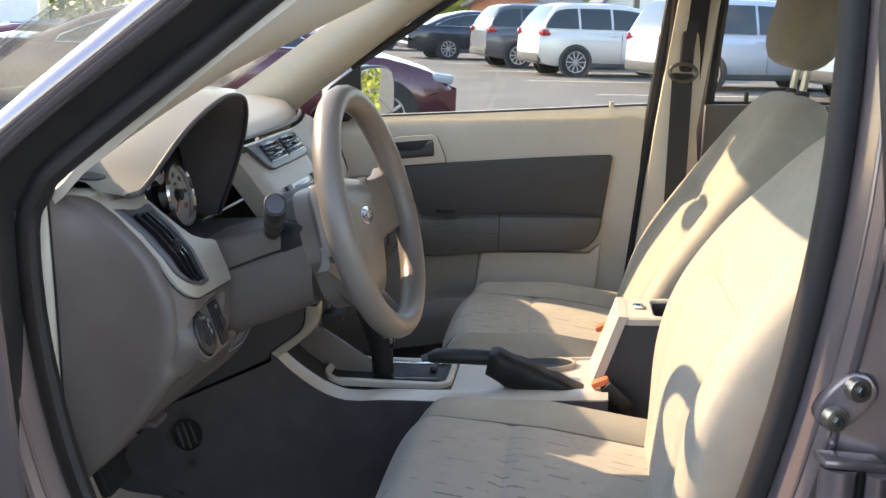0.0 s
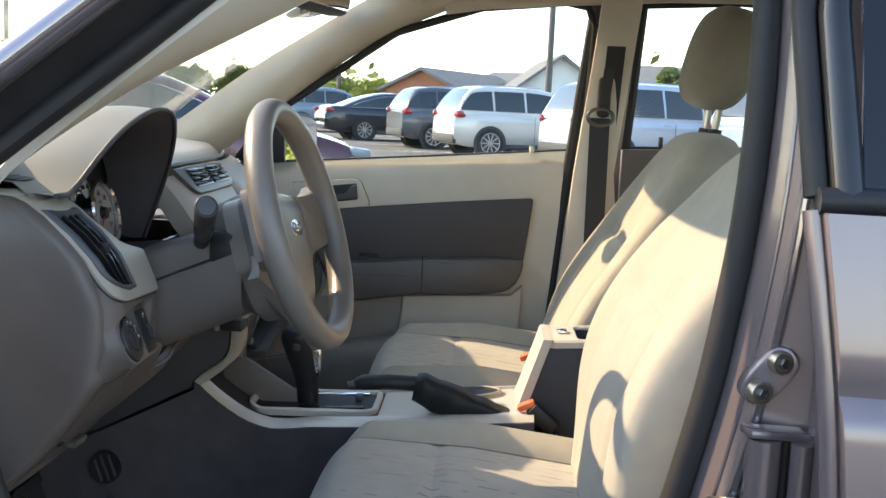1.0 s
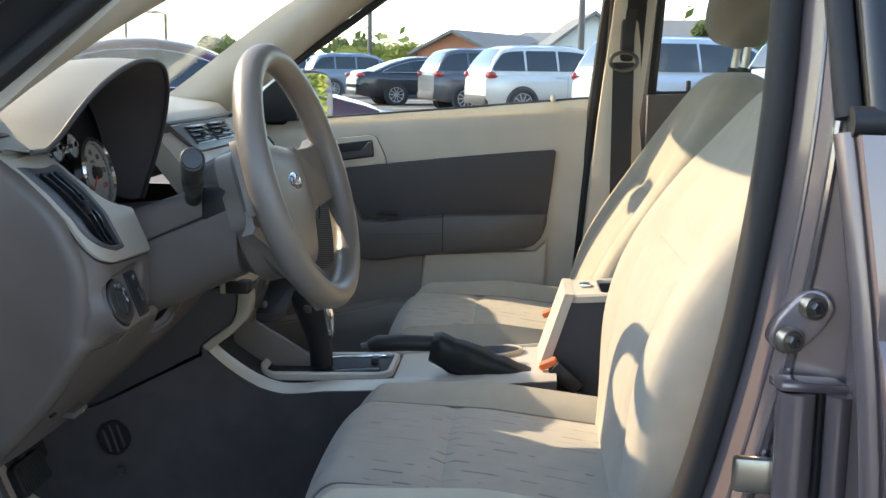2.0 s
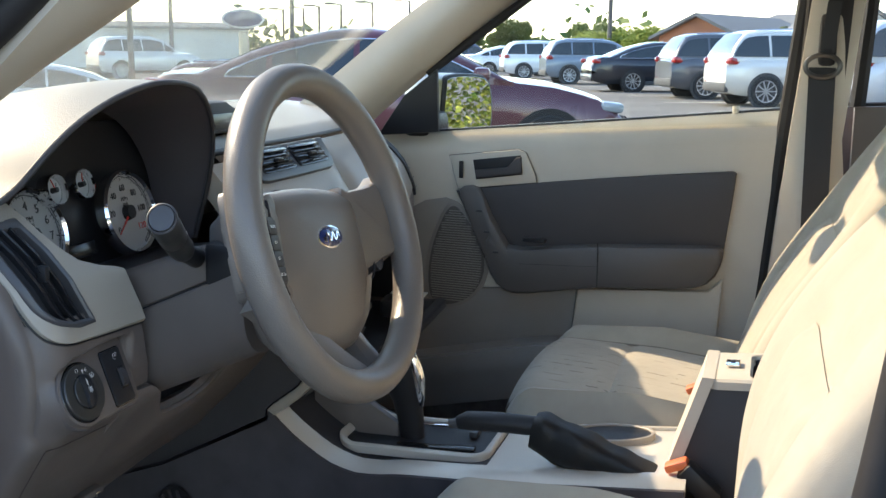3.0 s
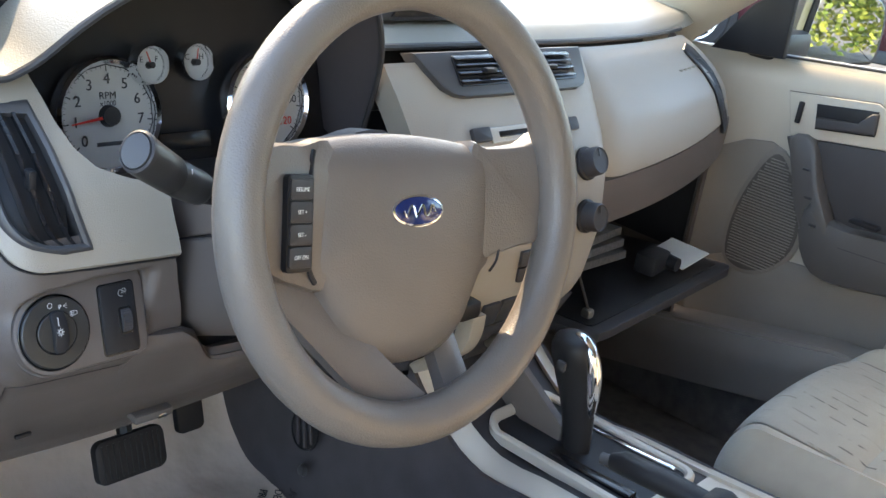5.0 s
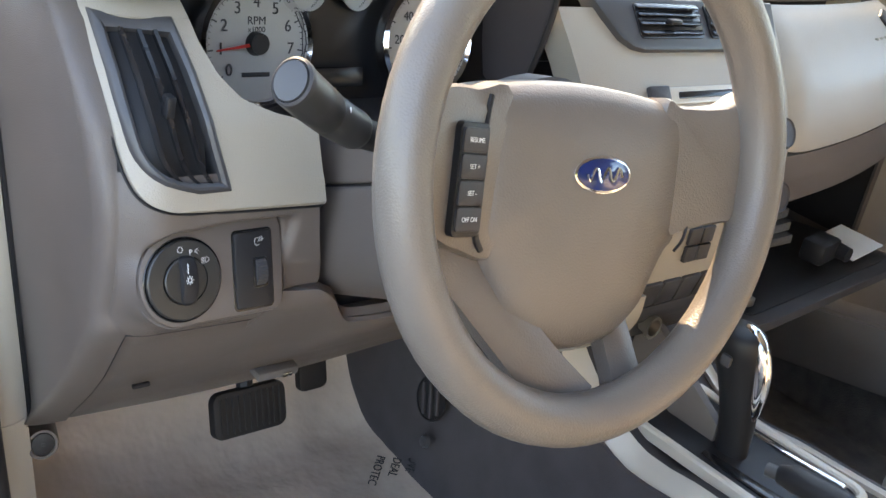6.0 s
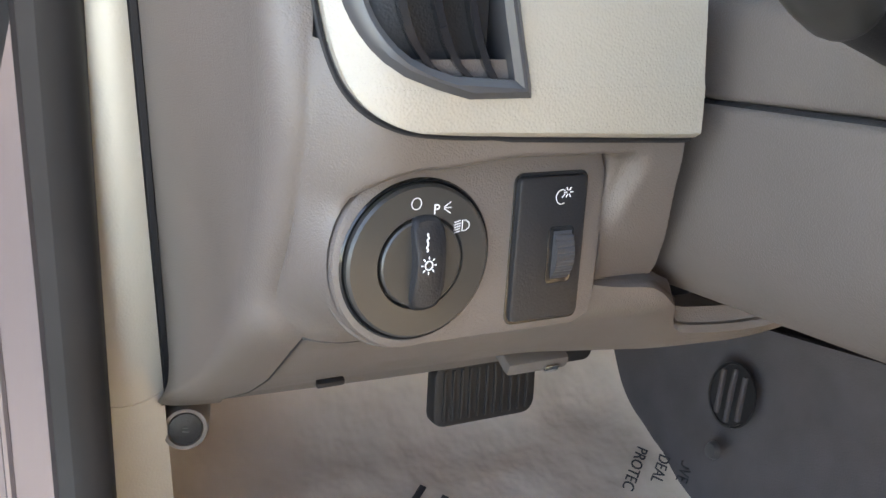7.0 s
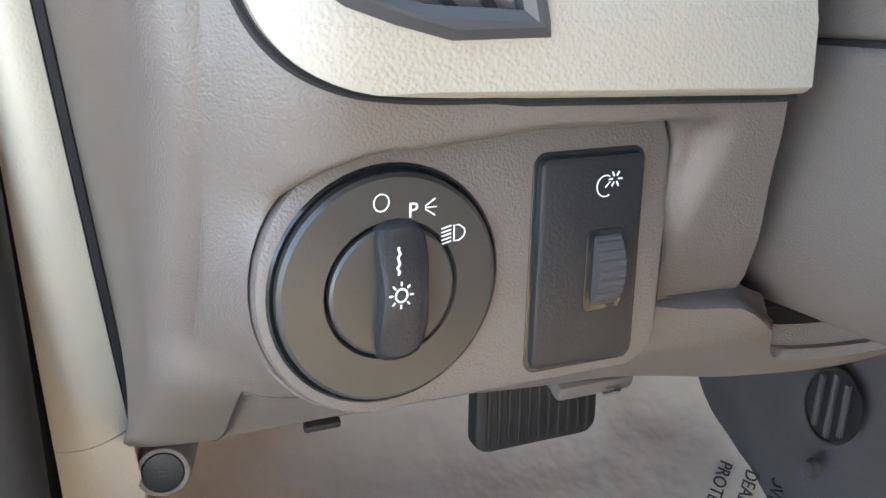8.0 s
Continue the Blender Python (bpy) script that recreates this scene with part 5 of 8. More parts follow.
# ---- centre console ----
console = thing("centre_console", (0.0, -0.01, 0.55), "centre console with silver edge trim and gear gate", "console")
CE = [(-0.215, 0.688), (-0.198, 0.674), (-0.180, 0.657), (-0.146, 0.635), (-0.121, 0.622), (-0.087, 0.613), (-0.054, 0.615), (-0.021, 0.621), (0.06, 0.628), (0.15, 0.638), (0.25, 0.650), (0.33, 0.660)]
def con_z(x):
    return lerp_table(CE, x)
def edge_strip(side):
    def f(u, v, w):
        x = -0.200 + 0.530 * u
        y = -0.012 + side * (0.112 - 0.034 * v)
        return Vector((x, y, con_z(x) - 0.016 * (1 - v) ** 2 + w))
    return sheet(f, 36, 5, 0.016)
part("side_trim", edge_strip(-1), SILVER_TRIM, console, "champagne silver side trim")
part("side_trim", edge_strip(1), SILVER_TRIM, console, "champagne silver side trim")
def con_side(side):
    return sheet(lambda u, v, w: Vector((-0.206 + 0.536 * u, -0.012 + side * (0.1075 + 0.006 * v) + w, con_z(-0.206 + 0.536 * u) - 0.008 - 0.26 * v)), 30, 4, 0.006)
part("side_panel", con_side(-1), TUNNEL, console, "charcoal console side")
part("side_panel", con_side(1), CONSOLE_SIDE, console, "charcoal console side")
part("side_panel", sheet(lambda u, v, w: Vector((-0.70 + 0.497 * u, -0.1232 - 0.0050 * v + 0.0034 * max(0.0, u - 0.85) / 0.15 + w, lerp_table([(-0.70, 0.45), (-0.57, 0.501), (-0.372, 0.575), (-0.278, 0.624), (-0.20, 0.664)], -0.70 + 0.497 * u) - 0.003 - 0.24 * v)), 20, 6, 0.006), TUNNEL, console, "charcoal console side")
part("gate_plate", sheet(lambda u, v, w: Vector((-0.20 + 0.285 * u, -0.092 + 0.160 * v, con_z(-0.20 + 0.285 * u) - 0.005 + w)), 18, 8, 0.01), CONSOLE_SIDE, console, "dark plate round the gear gate")
part("top_plate", sheet(lambda u, v, w: Vector((0.085 + 0.245 * u, -0.095 + 0.166 * v, con_z(0.085 + 0.245 * u) - 0.004 + w)), 14, 8, 0.01), SILVER_TRIM, console, "champagne console top")
gate = rrect(-0.025, -0.008, 0.215, 0.128, 0.024, 5)
part("gate_frame", ring_prism(gate, inset_poly(gate, 0.010), lambda u, v, w: Vector((u, v, con_z(u) + 0.004 + w)), 0.012, 0.002), SILVER_TRIM, console)
part("gate_well", prism(inset_poly(gate, 0.009), lambda u, v, w: Vector((u, v, con_z(u) - 0.001 + w)), 0.012, 0.001), BLACK, console, "black gear gate")
for y in (-0.046, 0.036):
    part("gate_rail", rbox((-0.025, y, con_z(-0.025) + 0.002), (0.17, 0.007 if y > 0 else 0.014, 0.006), 0.002, Euler((0, -0.1, 0)).to_matrix()), CHROME if y > 0 else BLACK_GLOSS, console)
part("lock_release", rbox((0.045, 0.005, con_z(0.045) + 0.006), (0.012, 0.02, 0.008), 0.002), VENTGREY, console)
cup = thing("cup_holder", (0.245, 0.055, 0.64), "dark oval cup well in the console", "cup holder")
part("well", prism(ellipse(0.225, 0.035, 0.052, 0.030, 28), lambda u, v, w: Vector((u, v, con_z(u) + 0.0015 + w)), 0.006, 0.0008), BLACK, cup)
part("rim", ring_prism(ellipse(0.225, 0.035, 0.056, 0.034, 28), ellipse(0.225, 0.035, 0.051, 0.029, 28), lambda u, v, w: Vector((u, v, con_z(u) + 0.004 + w)), 0.008, 0.001), CREAM, cup)
shifter = thing("gear_lever", (-0.045, -0.012, 0.60), "black gear lever with a bright chrome strip", "gear lever")
sp = smooth_loop([(-0.038, -0.014, 0.600), (-0.040, -0.016, 0.640), (-0.045, -0.020, 0.675), (-0.052, -0.024, 0.705), (-0.058, -0.028, 0.730), (-0.062, -0.030, 0.745), (-0.063, -0.031, 0.752)], 3, False)
part("shaft", tube(sp, [lerp_table([(0, 0.013), (3, 0.0140), (6, 0.0160), (9, 0.0190), (12, 0.0212), (14, 0.0200), (16, 0.015), (18, 0.006)], k) for k in range(19)], 22, flat=1.3, up=(1, 0, 0)), BLACK, shifter)
part("chrome_strip", tube(smooth_loop([(-0.024, -0.022, 0.668), (-0.025, -0.025, 0.690), (-0.028, -0.027, 0.715), (-0.036, -0.029, 0.738), (-0.048, -0.030, 0.7500), (-0.058, -0.031, 0.752)], 4, False), [0.0023, 0.0039, 0.0055, 0.0066, 0.0074, 0.0082, 0.0086, 0.0090, 0.0092, 0.0092, 0.0090, 0.0086, 0.0082, 0.0078, 0.0070, 0.0062, 0.0055, 0.0047, 0.0039, 0.0031, 0.0023], 18), CHROME, shifter, "chrome strip")
part("button", rbox((-0.055, -0.052, 0.722), (0.012, 0.006, 0.012), 0.003), CHARCOAL, shifter)
brake = thing("parking_brake", (0.13, -0.065, 0.64), "black parking brake lever with a soft gaiter", "parking brake")
part("grip", tube([(0.047, -0.085, 0.678), (0.060, -0.083, 0.682), (0.10, -0.078, 0.684), (0.155, -0.072, 0.684)], [0.008, 0.012, 0.0125, 0.012], 14), BLACK, brake)
part("button", tube([(0.036, -0.087, 0.676), (0.048, -0.085, 0.678)], 0.006, 12), VENTGREY, brake)
def boot(u, v):
    x = 0.142 + 0.155 * u
    a = 2 * math.pi * v
    c, sn = math.cos(a), math.sin(a)
    half = lerp_table([(0, 0.018), (0.1, 0.025), (0.4, 0.027), (1, 0.022)], u)
    top_z = lerp_table([(0, 0.696), (0.08, 0.699), (0.3, 0.690), (0.65, 0.670), (1, 0.650)], u)
    low_z = lerp_table([(0, 0.660), (0.2, 0.640), (1, 0.642)], u)
    crease = 0.0022 * math.sin(u * 17 + 3.0 * v) * (1 - u) + 0.0014 * noise.noise(Vector((u * 9, v * 7, 2)))
    cz, hz = (top_z + low_z) / 2, (top_z - low_z) / 2
    return Vector((x + 0.004 * sn * (1 - u), -0.070 + (half + crease) * math.copysign(abs(c) ** 0.6, c), cz + (hz + crease) * math.copysign(abs(sn) ** 0.7, sn)))
part("gaiter", (lambda b: (bmesh.ops.holes_fill(b, edges=[e for e in b.edges if e.is_boundary]), b)[1])(grid(boot, 34, 28, False, True)), LEATHER_DARK, brake, "creased black gaiter")
armrest = thing("armrest_box", (0.40, -0.01, 0.62), "beige armrest box between the seats with its lid back", "armrest")
arm_o = [(0.315, 0.645), (0.318, 0.672), (0.340, 0.735), (0.352, 0.762), (0.62, 0.785), (0.62, 0.60), (0.335, 0.60)]
part("side_wall", prism(arm_o[::-1], lambda u, v, w: Vector((u, -0.062 - w, v)), 0.014, 0.003), CHARCOAL, armrest, "black box side")
part("side_wall", prism(arm_o, lambda u, v, w: Vector((u, 0.052 + w, v)), 0.014, 0.003), CHARCOAL, armrest, "black box side")
part("front_wall", sheet(lambda u, v, w: Vector((0.314 + 0.040 * v + w, -0.066 + 0.122 * u, 0.640 + 0.128 * v)), 6, 8, 0.014), CREAM_DOOR, armrest, "beige box front")
part("rim", ring_prism(rrect(0.47, -0.006, 0.245, 0.120, 0.012), rrect(0.49, -0.006, 0.19, 0.096, 0.01), lambda u, v, w: Vector((u, v, 0.767 + 0.085 * (u - 0.35) + w)), 0.012, 0.003), CREAM_DOOR, armrest)
part("latch", rbox((0.372, -0.006, 0.772), (0.016, 0.022, 0.003), 0.001, Euler((0, -0.085, 0)).to_matrix()), CHROME, armrest)
part("latch_hole", rbox((0.372, -0.004, 0.7735), (0.006, 0.010, 0.002), 0.0005, Euler((0, -0.085, 0)).to_matrix()), BLACK, armrest)
part("box_floor", rbox((0.48, -0.006, 0.66), (0.25, 0.10, 0.01), 0.002), BLACK, armrest)
for yb, xb, zb in ((-0.088, 0.318, 0.668), (0.112, 0.325, 0.700)):
    bk = thing("belt_buckle", (xb + 0.05, yb, 0.60), "seat belt buckle with an orange release", "belt buckle", group="belt buckles")
    part("release", rbox((xb, yb, zb), (0.028, 0.019, 0.010), 0.003, Euler((0, radians(-25), 0)).to_matrix()), ORANGE, bk, "orange release")
    part("case", rbox((xb + 0.026, yb, zb - 0.018), (0.05, 0.027, 0.024), 0.004, Euler((0, radians(40), 0)).to_matrix()), BLACK, bk)
    part("stem", tube([(xb + 0.04, yb, zb - 0.04), (xb + 0.06, yb, zb - 0.10)], 0.009, 8), BLACK, bk)

# ---- seats ----
SEAM = mat("seam_thread", (0.20, 0.18, 0.15), 0.9, var=0.1)
def seat(y0, group):
    s = thing("front_seat", (0.25, y0, 0.45), "beige cloth front seat with woven dashes on its centre panels", "car seat", group=group)
    W = 0.245
    def zc(x, yy):
        """Top of the cushion; yy from -1 to 1 across."""
        t = (x - 0.03) / 0.42
        base = 0.636 - 0.006 * t - 0.03 * max(0.0, t - 0.5)
        bol = 0.040 * max(0.0, abs(yy) - 0.58) / 0.42 * math.sin(math.pi * min(1.0, (1.0 - abs(yy)) / 0.36 + 0.12) * 0.5) * (0.35 + 0.65 * min(1, t * 2))
        seam = -0.006 * math.exp(-((abs(yy) - 0.62) / 0.022) ** 2)
        cross = -0.007 * math.exp(-((x - 0.187) / 0.006) ** 2) * (1 if abs(yy) < 0.62 else 0)
        puff = 0.012 * math.cos(min(1, abs(yy) / 0.62) * math.pi / 2)
        return base + bol * 1.6 + seam + cross + puff
    def body(u, v):
        # u: from the front lower edge over the top to the rear; v across
        yy = -1 + 2 * v
        round_ = (1 - abs(yy) ** 7) ** 0.5 if abs(yy) < 1 else 0.0
        L = 0.46
        if u < 0.3:
            a = u / 0.3 * math.pi / 2
            x = 0.080 - 0.058 * math.cos(a) ** 0.9
            z = 0.545 + (zc(0.085, yy) - 0.545) * math.sin(a)
            if u < 0.06:
                x, z = 0.06, 0.45 + (0.545 - 0.45) * u / 0.06
        else:
            t = (u - 0.3) / 0.7
            x = 0.085 + (L - 0.02) * t
            z = zc(x, yy)
        z = 0.47 + (z - 0.47) * (0.25 + 0.75 * round_) if abs(yy) > 0.8 else z
        x = x + 0.05 * abs(yy) ** 4 * (1 if x < 0.2 else 0) * (0.2 - x) / 0.17
        return Vector((x, y0 + W * yy, z))
    part("cushion", grid(body, 48, 48), CLOTH, s, "plain beige bolsters")
    def panel(u, v):
        yy = -0.60 + 1.2 * v
        p = body(0.10 + 0.90 * u, 0.5 + yy / 2)
        return p + Vector((-0.0015 if u < 0.2 else 0, 0, 0.0022))
    part("cushion_panel", grid(panel, 44, 24), CLOTH_DASH, s, "woven dashed centre panel")
    part("cushion_seam", tube([body(0.3 + 0.7 * (0.187 - 0.085) / 0.44, 0.2 + 0.6 * k / 20) + Vector((0, 0, 0.003)) for k in range(21)], 0.0020, 6), SEAM, s)
    for sd_ in (-1, 1):
        part("side_seam", tube([body(0.12 + 0.86 * k / 40, 0.5 + 0.31 * sd_) + Vector((0, 0, 0.0022)) for k in range(41)], 0.0017, 6), SEAM, s)
    part("seat_base", rbox((0.28, y0, 0.46), (0.42, 0.44, 0.12), 0.03), CHARCOAL, s)
    # backrest along an inclined line
    A, B = Vector((0.41 if y0 > 0 else 0.435, y0, 0.585)), Vector((0.665 if y0 > 0 else 0.625, y0, 1.085))
    belly = 0.0 if y0 > 0 else 0.035
    up = (B - A).normalized()
    fwd = Vector((-up.z, 0, up.x))
    HW = [(0.0, 0.215), (0.2, 0.235), (0.45, 0.243), (0.7, 0.232), (0.85, 0.205), (0.95, 0.165), (1.0, 0.120)]
    def back(u, v, shift=0.0):
        # v goes round the section: front then rear
        hw = lerp_table(HW, u)
        a = 2 * math.pi * v
        c, sn = math.cos(a), math.sin(a)
        yy = math.copysign(abs(c) ** 0.55, c)
        dep = 0.060 * math.copysign(abs(sn) ** 0.6, sn)
        if sn > 0:
            bol = 0.036 * max(0.0, abs(yy) - 0.45) / 0.55 * math.sin(math.pi * min(1, max(0, (u + 0.08) / 1.0))) ** 0.8
            seam = -0.007 * math.exp(-((abs(yy) - 0.55) / 0.03) ** 2)
            lum = 0.014 * math.exp(-((u - 0.28) / 0.22) ** 2)
            cross = -0.008 * math.exp(-((u - 0.56) / 0.030) ** 2) * sstep(0.58, 0.50, abs(yy))
            dep = dep + (bol + seam + lum + cross) * min(1.0, abs(sn) * 3)
        capz = 1.0 if u < 0.9 else math.sqrt(max(0.02, 1 - ((u - 0.9) / 0.105) ** 2))
        return A + (B - A) * u + Vector((0, hw * yy, 0)) + fwd * (dep * capz + shift + belly * math.sin(math.pi * min(1.0, u)) ** 2)
    part("backrest", (lambda b: (bmesh.ops.holes_fill(b, edges=[e for e in b.edges if e.is_boundary]), b)[1])(grid(back, 40, 64, False, True)), CLOTH, s, "plain beige backrest")
    def bpanel(u, v):
        c = 0.5 - v
        a = math.acos(max(-1, min(1, math.copysign(abs(2 * c * 0.52) ** (1 / 0.55), c))))
        return back(0.02 + 0.52 * u, a / (2 * math.pi), 0.0065 * sstep(0.0, 0.08, u) * sstep(0.0, 0.06, v) * sstep(1.0, 0.94, v) * sstep(1.0, 0.92, u) + 0.0012)
    part("back_panel", grid(bpanel, 24, 24), CLOTH, s, "plain beige back panel")
    # head restraint, its shade painted in by the darker cloth colour
    hx_ = 0.0 if y0 > 0 else -0.035
    hc = Vector((0.668 + hx_, y0, 1.226))
    def head(u, v):
        th, ph = math.pi * u, 2 * math.pi * v
        f = lambda t, e: math.copysign(abs(t) ** e, t)
        l = Vector((0.055 * f(math.sin(th), 0.6) * f(math.cos(ph), 0.7), 0.128 * f(math.sin(th), 0.6) * f(math.sin(ph), 0.62), -0.094 * f(math.cos(th), 0.75)))
        l.x -= 0.012 * (1 - (l.y / 0.128) ** 2)
        return hc + Euler((0, radians(14), 0)).to_matrix() @ l
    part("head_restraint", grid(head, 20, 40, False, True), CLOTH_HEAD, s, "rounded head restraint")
    for dy in (-0.045, 0.045):
        part("post", tube([(0.645 + hx_, y0 + dy, 1.05), (0.660 + hx_, y0 + dy, 1.17)], 0.0065, 10), STEEL, s, "steel post")
        part("guide", tube([(0.649 + hx_, y0 + dy, 1.083), (0.652 + hx_, y0 + dy, 1.10)], 0.012, 12), BLACK, s)
    return s
seat(-0.37, "front seats")
seat(0.365, "front seats")

# ---- passenger door ----
GLOSSPAINT = mat("polished_brown_violet_paint", (0.26, 0.225, 0.235), 0.16, metal=0.75, var=0.02, coat=1.0)
LOWTAUPE = mat("light_taupe_plastic", (0.255, 0.226, 0.198), 0.55, grain=0.35, gscale=900.0, cells=True, var=0.05)
LOWDARK = mat("satin_dark_taupe", (0.10, 0.091, 0.085), 0.45, grain=0.2, gscale=900.0, cells=True, var=0.05)
DOORARM = mat("satin_door_vinyl", (0.098, 0.090, 0.086), 0.48, grain=0.3, gscale=700.0, cells=True, var=0.06)
SPEAKER = mat("speaker_cloth", (0.115, 0.103, 0.092), 0.8, grain=0.4, gscale=500.0, var=0.06)
def pd(u, v, w=0.0):
    """The passenger door's inner face: u along the car, v up, w into the cabin."""
    bow = 0.02 * max(0.0, (v - 0.90)) * 2 + 0.03 * max(0.0, 0.62 - v)
    return Vector((u, 0.690 + bow - w, v))


def belt_z(x):
    return lerp_table([(-0.42, 0.960), (-0.216, 0.980), (0.11, 1.009), (0.393, 1.036), (0.5, 1.045)], x)


door = thing("passenger_door", (0.1, 0.72, 0.45), "cream and dark vinyl passenger door, closed", "car door")
def dpan(u, v, w):
    x = -0.47 + 0.905 * u
    z0 = 0.50
    z = z0 + (belt_z(x) - z0) * v
    return pd(x, z, w - 0.03 * max(0.0, v - 0.93) / 0.07 * 0.6)
part("trim_panel", sheet(dpan, 40, 30, 0.03), CREAM_DOOR, door, "cream upper door trim")
up_o = [(-0.192, 0.862), (-0.10, 0.876), (0.0, 0.889), (0.10, 0.901), (0.20, 0.912), (0.30, 0.922), (0.338, 0.9255), (0.344, 0.922), (0.343, 0.910), (0.338, 0.86), (0.331, 0.80), (0.325, 0.755), (0.316, 0.733), (0.302, 0.718), (0.28, 0.711), (0.20, 0.706), (0.10, 0.696), (0.02, 0.682), (-0.03, 0.673), (-0.065, 0.671), (-0.090, 0.678), (-0.108, 0.694), (-0.130, 0.730), (-0.152, 0.780), (-0.175, 0.830)]
part("armrest_panel", prism(up_o, lambda u, v, w: pd(u, v, 0.010 + w), 0.012, 0.004), DOORDARK, door, "dark vinyl door inset")
pull_o = [(-0.112, 0.792), (-0.100, 0.774), (-0.082, 0.764), (-0.050, 0.761), (0.0, 0.767), (0.10, 0.778), (0.20, 0.785), (0.300, 0.790), (0.322, 0.790), (0.329, 0.784), (0.328, 0.768), (0.322, 0.748), (0.313, 0.732), (0.300, 0.720), (0.282, 0.713), (0.24, 0.708), (0.10, 0.698), (0.02, 0.684), (-0.030, 0.675), (-0.060, 0.673), (-0.082, 0.677), (-0.098, 0.688), (-0.112, 0.708), (-0.122, 0.735), (-0.122, 0.770)]
part("armrest", prism(pull_o, lambda u, v, w: pd(u, v, 0.042 + w - 0.35 * max(0, v - 0.762 - 0.10 * max(0.0, u - 0.0)) - 0.25 * max(0.0, u - 0.26)), 0.035, 0.010), DOORARM, door, "dark moulded armrest")
part("pocket_seam", tube([pd(0.103, 0.70 + 0.085 * k / 8, 0.0415 + 0.002 * (k > 4)) for k in range(9)], 0.0012, 6), BLACK, door)
part("pocket_seam", tube([pd(-0.05 + 0.153 * k / 8, 0.733 + 0.007 * k / 8, 0.041) for k in range(9)], 0.0012, 6), BLACK, door)
part("window_switch", rbox(pd(-0.02, 0.781, 0.044), (0.045, 0.02, 0.006), 0.002), BLACK, door)
strip_o = smooth_loop([(-0.182, 0.866), (-0.142, 0.871), (-0.113, 0.817), (-0.088, 0.780), (-0.066, 0.745), (-0.052, 0.730), (-0.050, 0.700), (-0.066, 0.684), (-0.095, 0.700), (-0.133, 0.763), (-0.160, 0.818)], 3)
part("pull_strip", prism(strip_o, lambda u, v, w: pd(u, v, 0.0435 + w - 0.30 * max(0, v - 0.79) - 0.22 * max(0.0, 0.750 - v)), 0.03, 0.006), LOWDARK, door, "taupe pull handle strip")
for k in range(3):
    part("pull_mark", rbox(pd(-0.136 + 0.019 * k, 0.828 - 0.038 * k, 0.0435 - 0.3 * max(0, 0.038 - 0.038 * k)), (0.012, 0.003, 0.004), 0.001), CHARCOAL, door)
bz = [(-0.208, 0.930), (-0.065, 0.948), (-0.050, 0.942), (-0.030, 0.900), (-0.028, 0.886), (-0.188, 0.865)]
bezel_d = part("handle_bezel", prism(bz, lambda u, v, w: pd(u, v, 0.0075 + w), 0.01, 0.003), CREAM_DOOR, door, "cream handle surround")
part("bezel_gap", prism(inset_poly(bz, -0.0010), lambda u, v, w: pd(u, v, 0.0035 + w), 0.005, 0.0005), TAUPE_DARK, door)
hb = [(-0.157, 0.924), (-0.060, 0.937), (-0.056, 0.900), (-0.150, 0.886)]
part("handle_bowl", prism(smooth_loop(hb, 1), lambda u, v, w: pd(u, v, 0.0088 + w), 0.004, 0.0006), BLACK, bezel_d)
part("handle", prism([(-0.152, 0.905), (-0.085, 0.913), (-0.068, 0.932), (-0.058, 0.934), (-0.055, 0.903), (-0.148, 0.889)], lambda u, v, w: pd(u, v, 0.015 + w), 0.008, 0.003), DOORDARK, bezel_d, "dark inside handle")
part("lock_switch", rbox(pd(-0.181, 0.904, 0.009), (0.009, 0.006, 0.034), 0.002), BLACK, bezel_d)
beige = [(0.062, 0.688), (0.20, 0.699), (0.305, 0.706), (0.330, 0.73), (0.322, 0.55), (0.045, 0.55)]
part("lower_trim", prism(beige, lambda u, v, w: pd(u, v, 0.016 + w), 0.02, 0.005), CREAM_DOOR, door, "cream lower door pocket")
part("lower_dark", prism([(-0.20, 0.665), (0.058, 0.69), (0.045, 0.52), (-0.30, 0.52), (-0.30, 0.62)], lambda u, v, w: pd(u, v, 0.005 + w), 0.02, 0.004), LOWTAUPE, door, "taupe lower door trim")
part("lower_dark", prism([(-0.46, 0.52), (-0.295, 0.52), (-0.295, 0.622), (-0.195, 0.668), (-0.150, 0.700), (-0.165, 0.780), (-0.188, 0.838), (-0.215, 0.846), (-0.26, 0.838), (-0.32, 0.806), (-0.46, 0.77)], lambda u, v, w: pd(u, v, 0.0032 + w), 0.01, 0.002), LOWTAUPE, door, "taupe lower door trim")
spk = smooth_loop([(-0.205, 0.828), (-0.175, 0.815), (-0.135, 0.745), (-0.135, 0.69), (-0.165, 0.648), (-0.21, 0.630), (-0.245, 0.645), (-0.25, 0.705), (-0.235, 0.77)], 4)
part("speaker_rim", prism(inset_poly(spk, -0.008), lambda u, v, w: pd(u, v, 0.0055 + w), 0.01, 0.003), LOWTAUPE, door, "taupe speaker surround")
sgr = part("speaker_grille", prism(spk, lambda u, v, w: pd(u, v, 0.0075 + w), 0.004, 0.001), SPEAKER, door, "perforated speaker grille")
bm = bmesh.new()
for k in range(38):
    z = 0.640 + 0.0049 * k
    xs = [p.x for p in spk if abs(p.y - z) < 0.012]
    if len(xs) > 1:
        rbox(pd((min(xs) + max(xs)) / 2, z, 0.0078), (max(xs) - min(xs) - 0.012, 0.002, 0.0020), 0.0006, bm=bm, seg=1)
part("grille_rib", bm, LOWTAUPE, sgr)
part("belt_seal", tube([pd(-0.32 + 0.745 * k / 16, belt_z(-0.32 + 0.745 * k / 16) - 0.003, -0.020) for k in range(17)], 0.004, 8), BLACK, door)
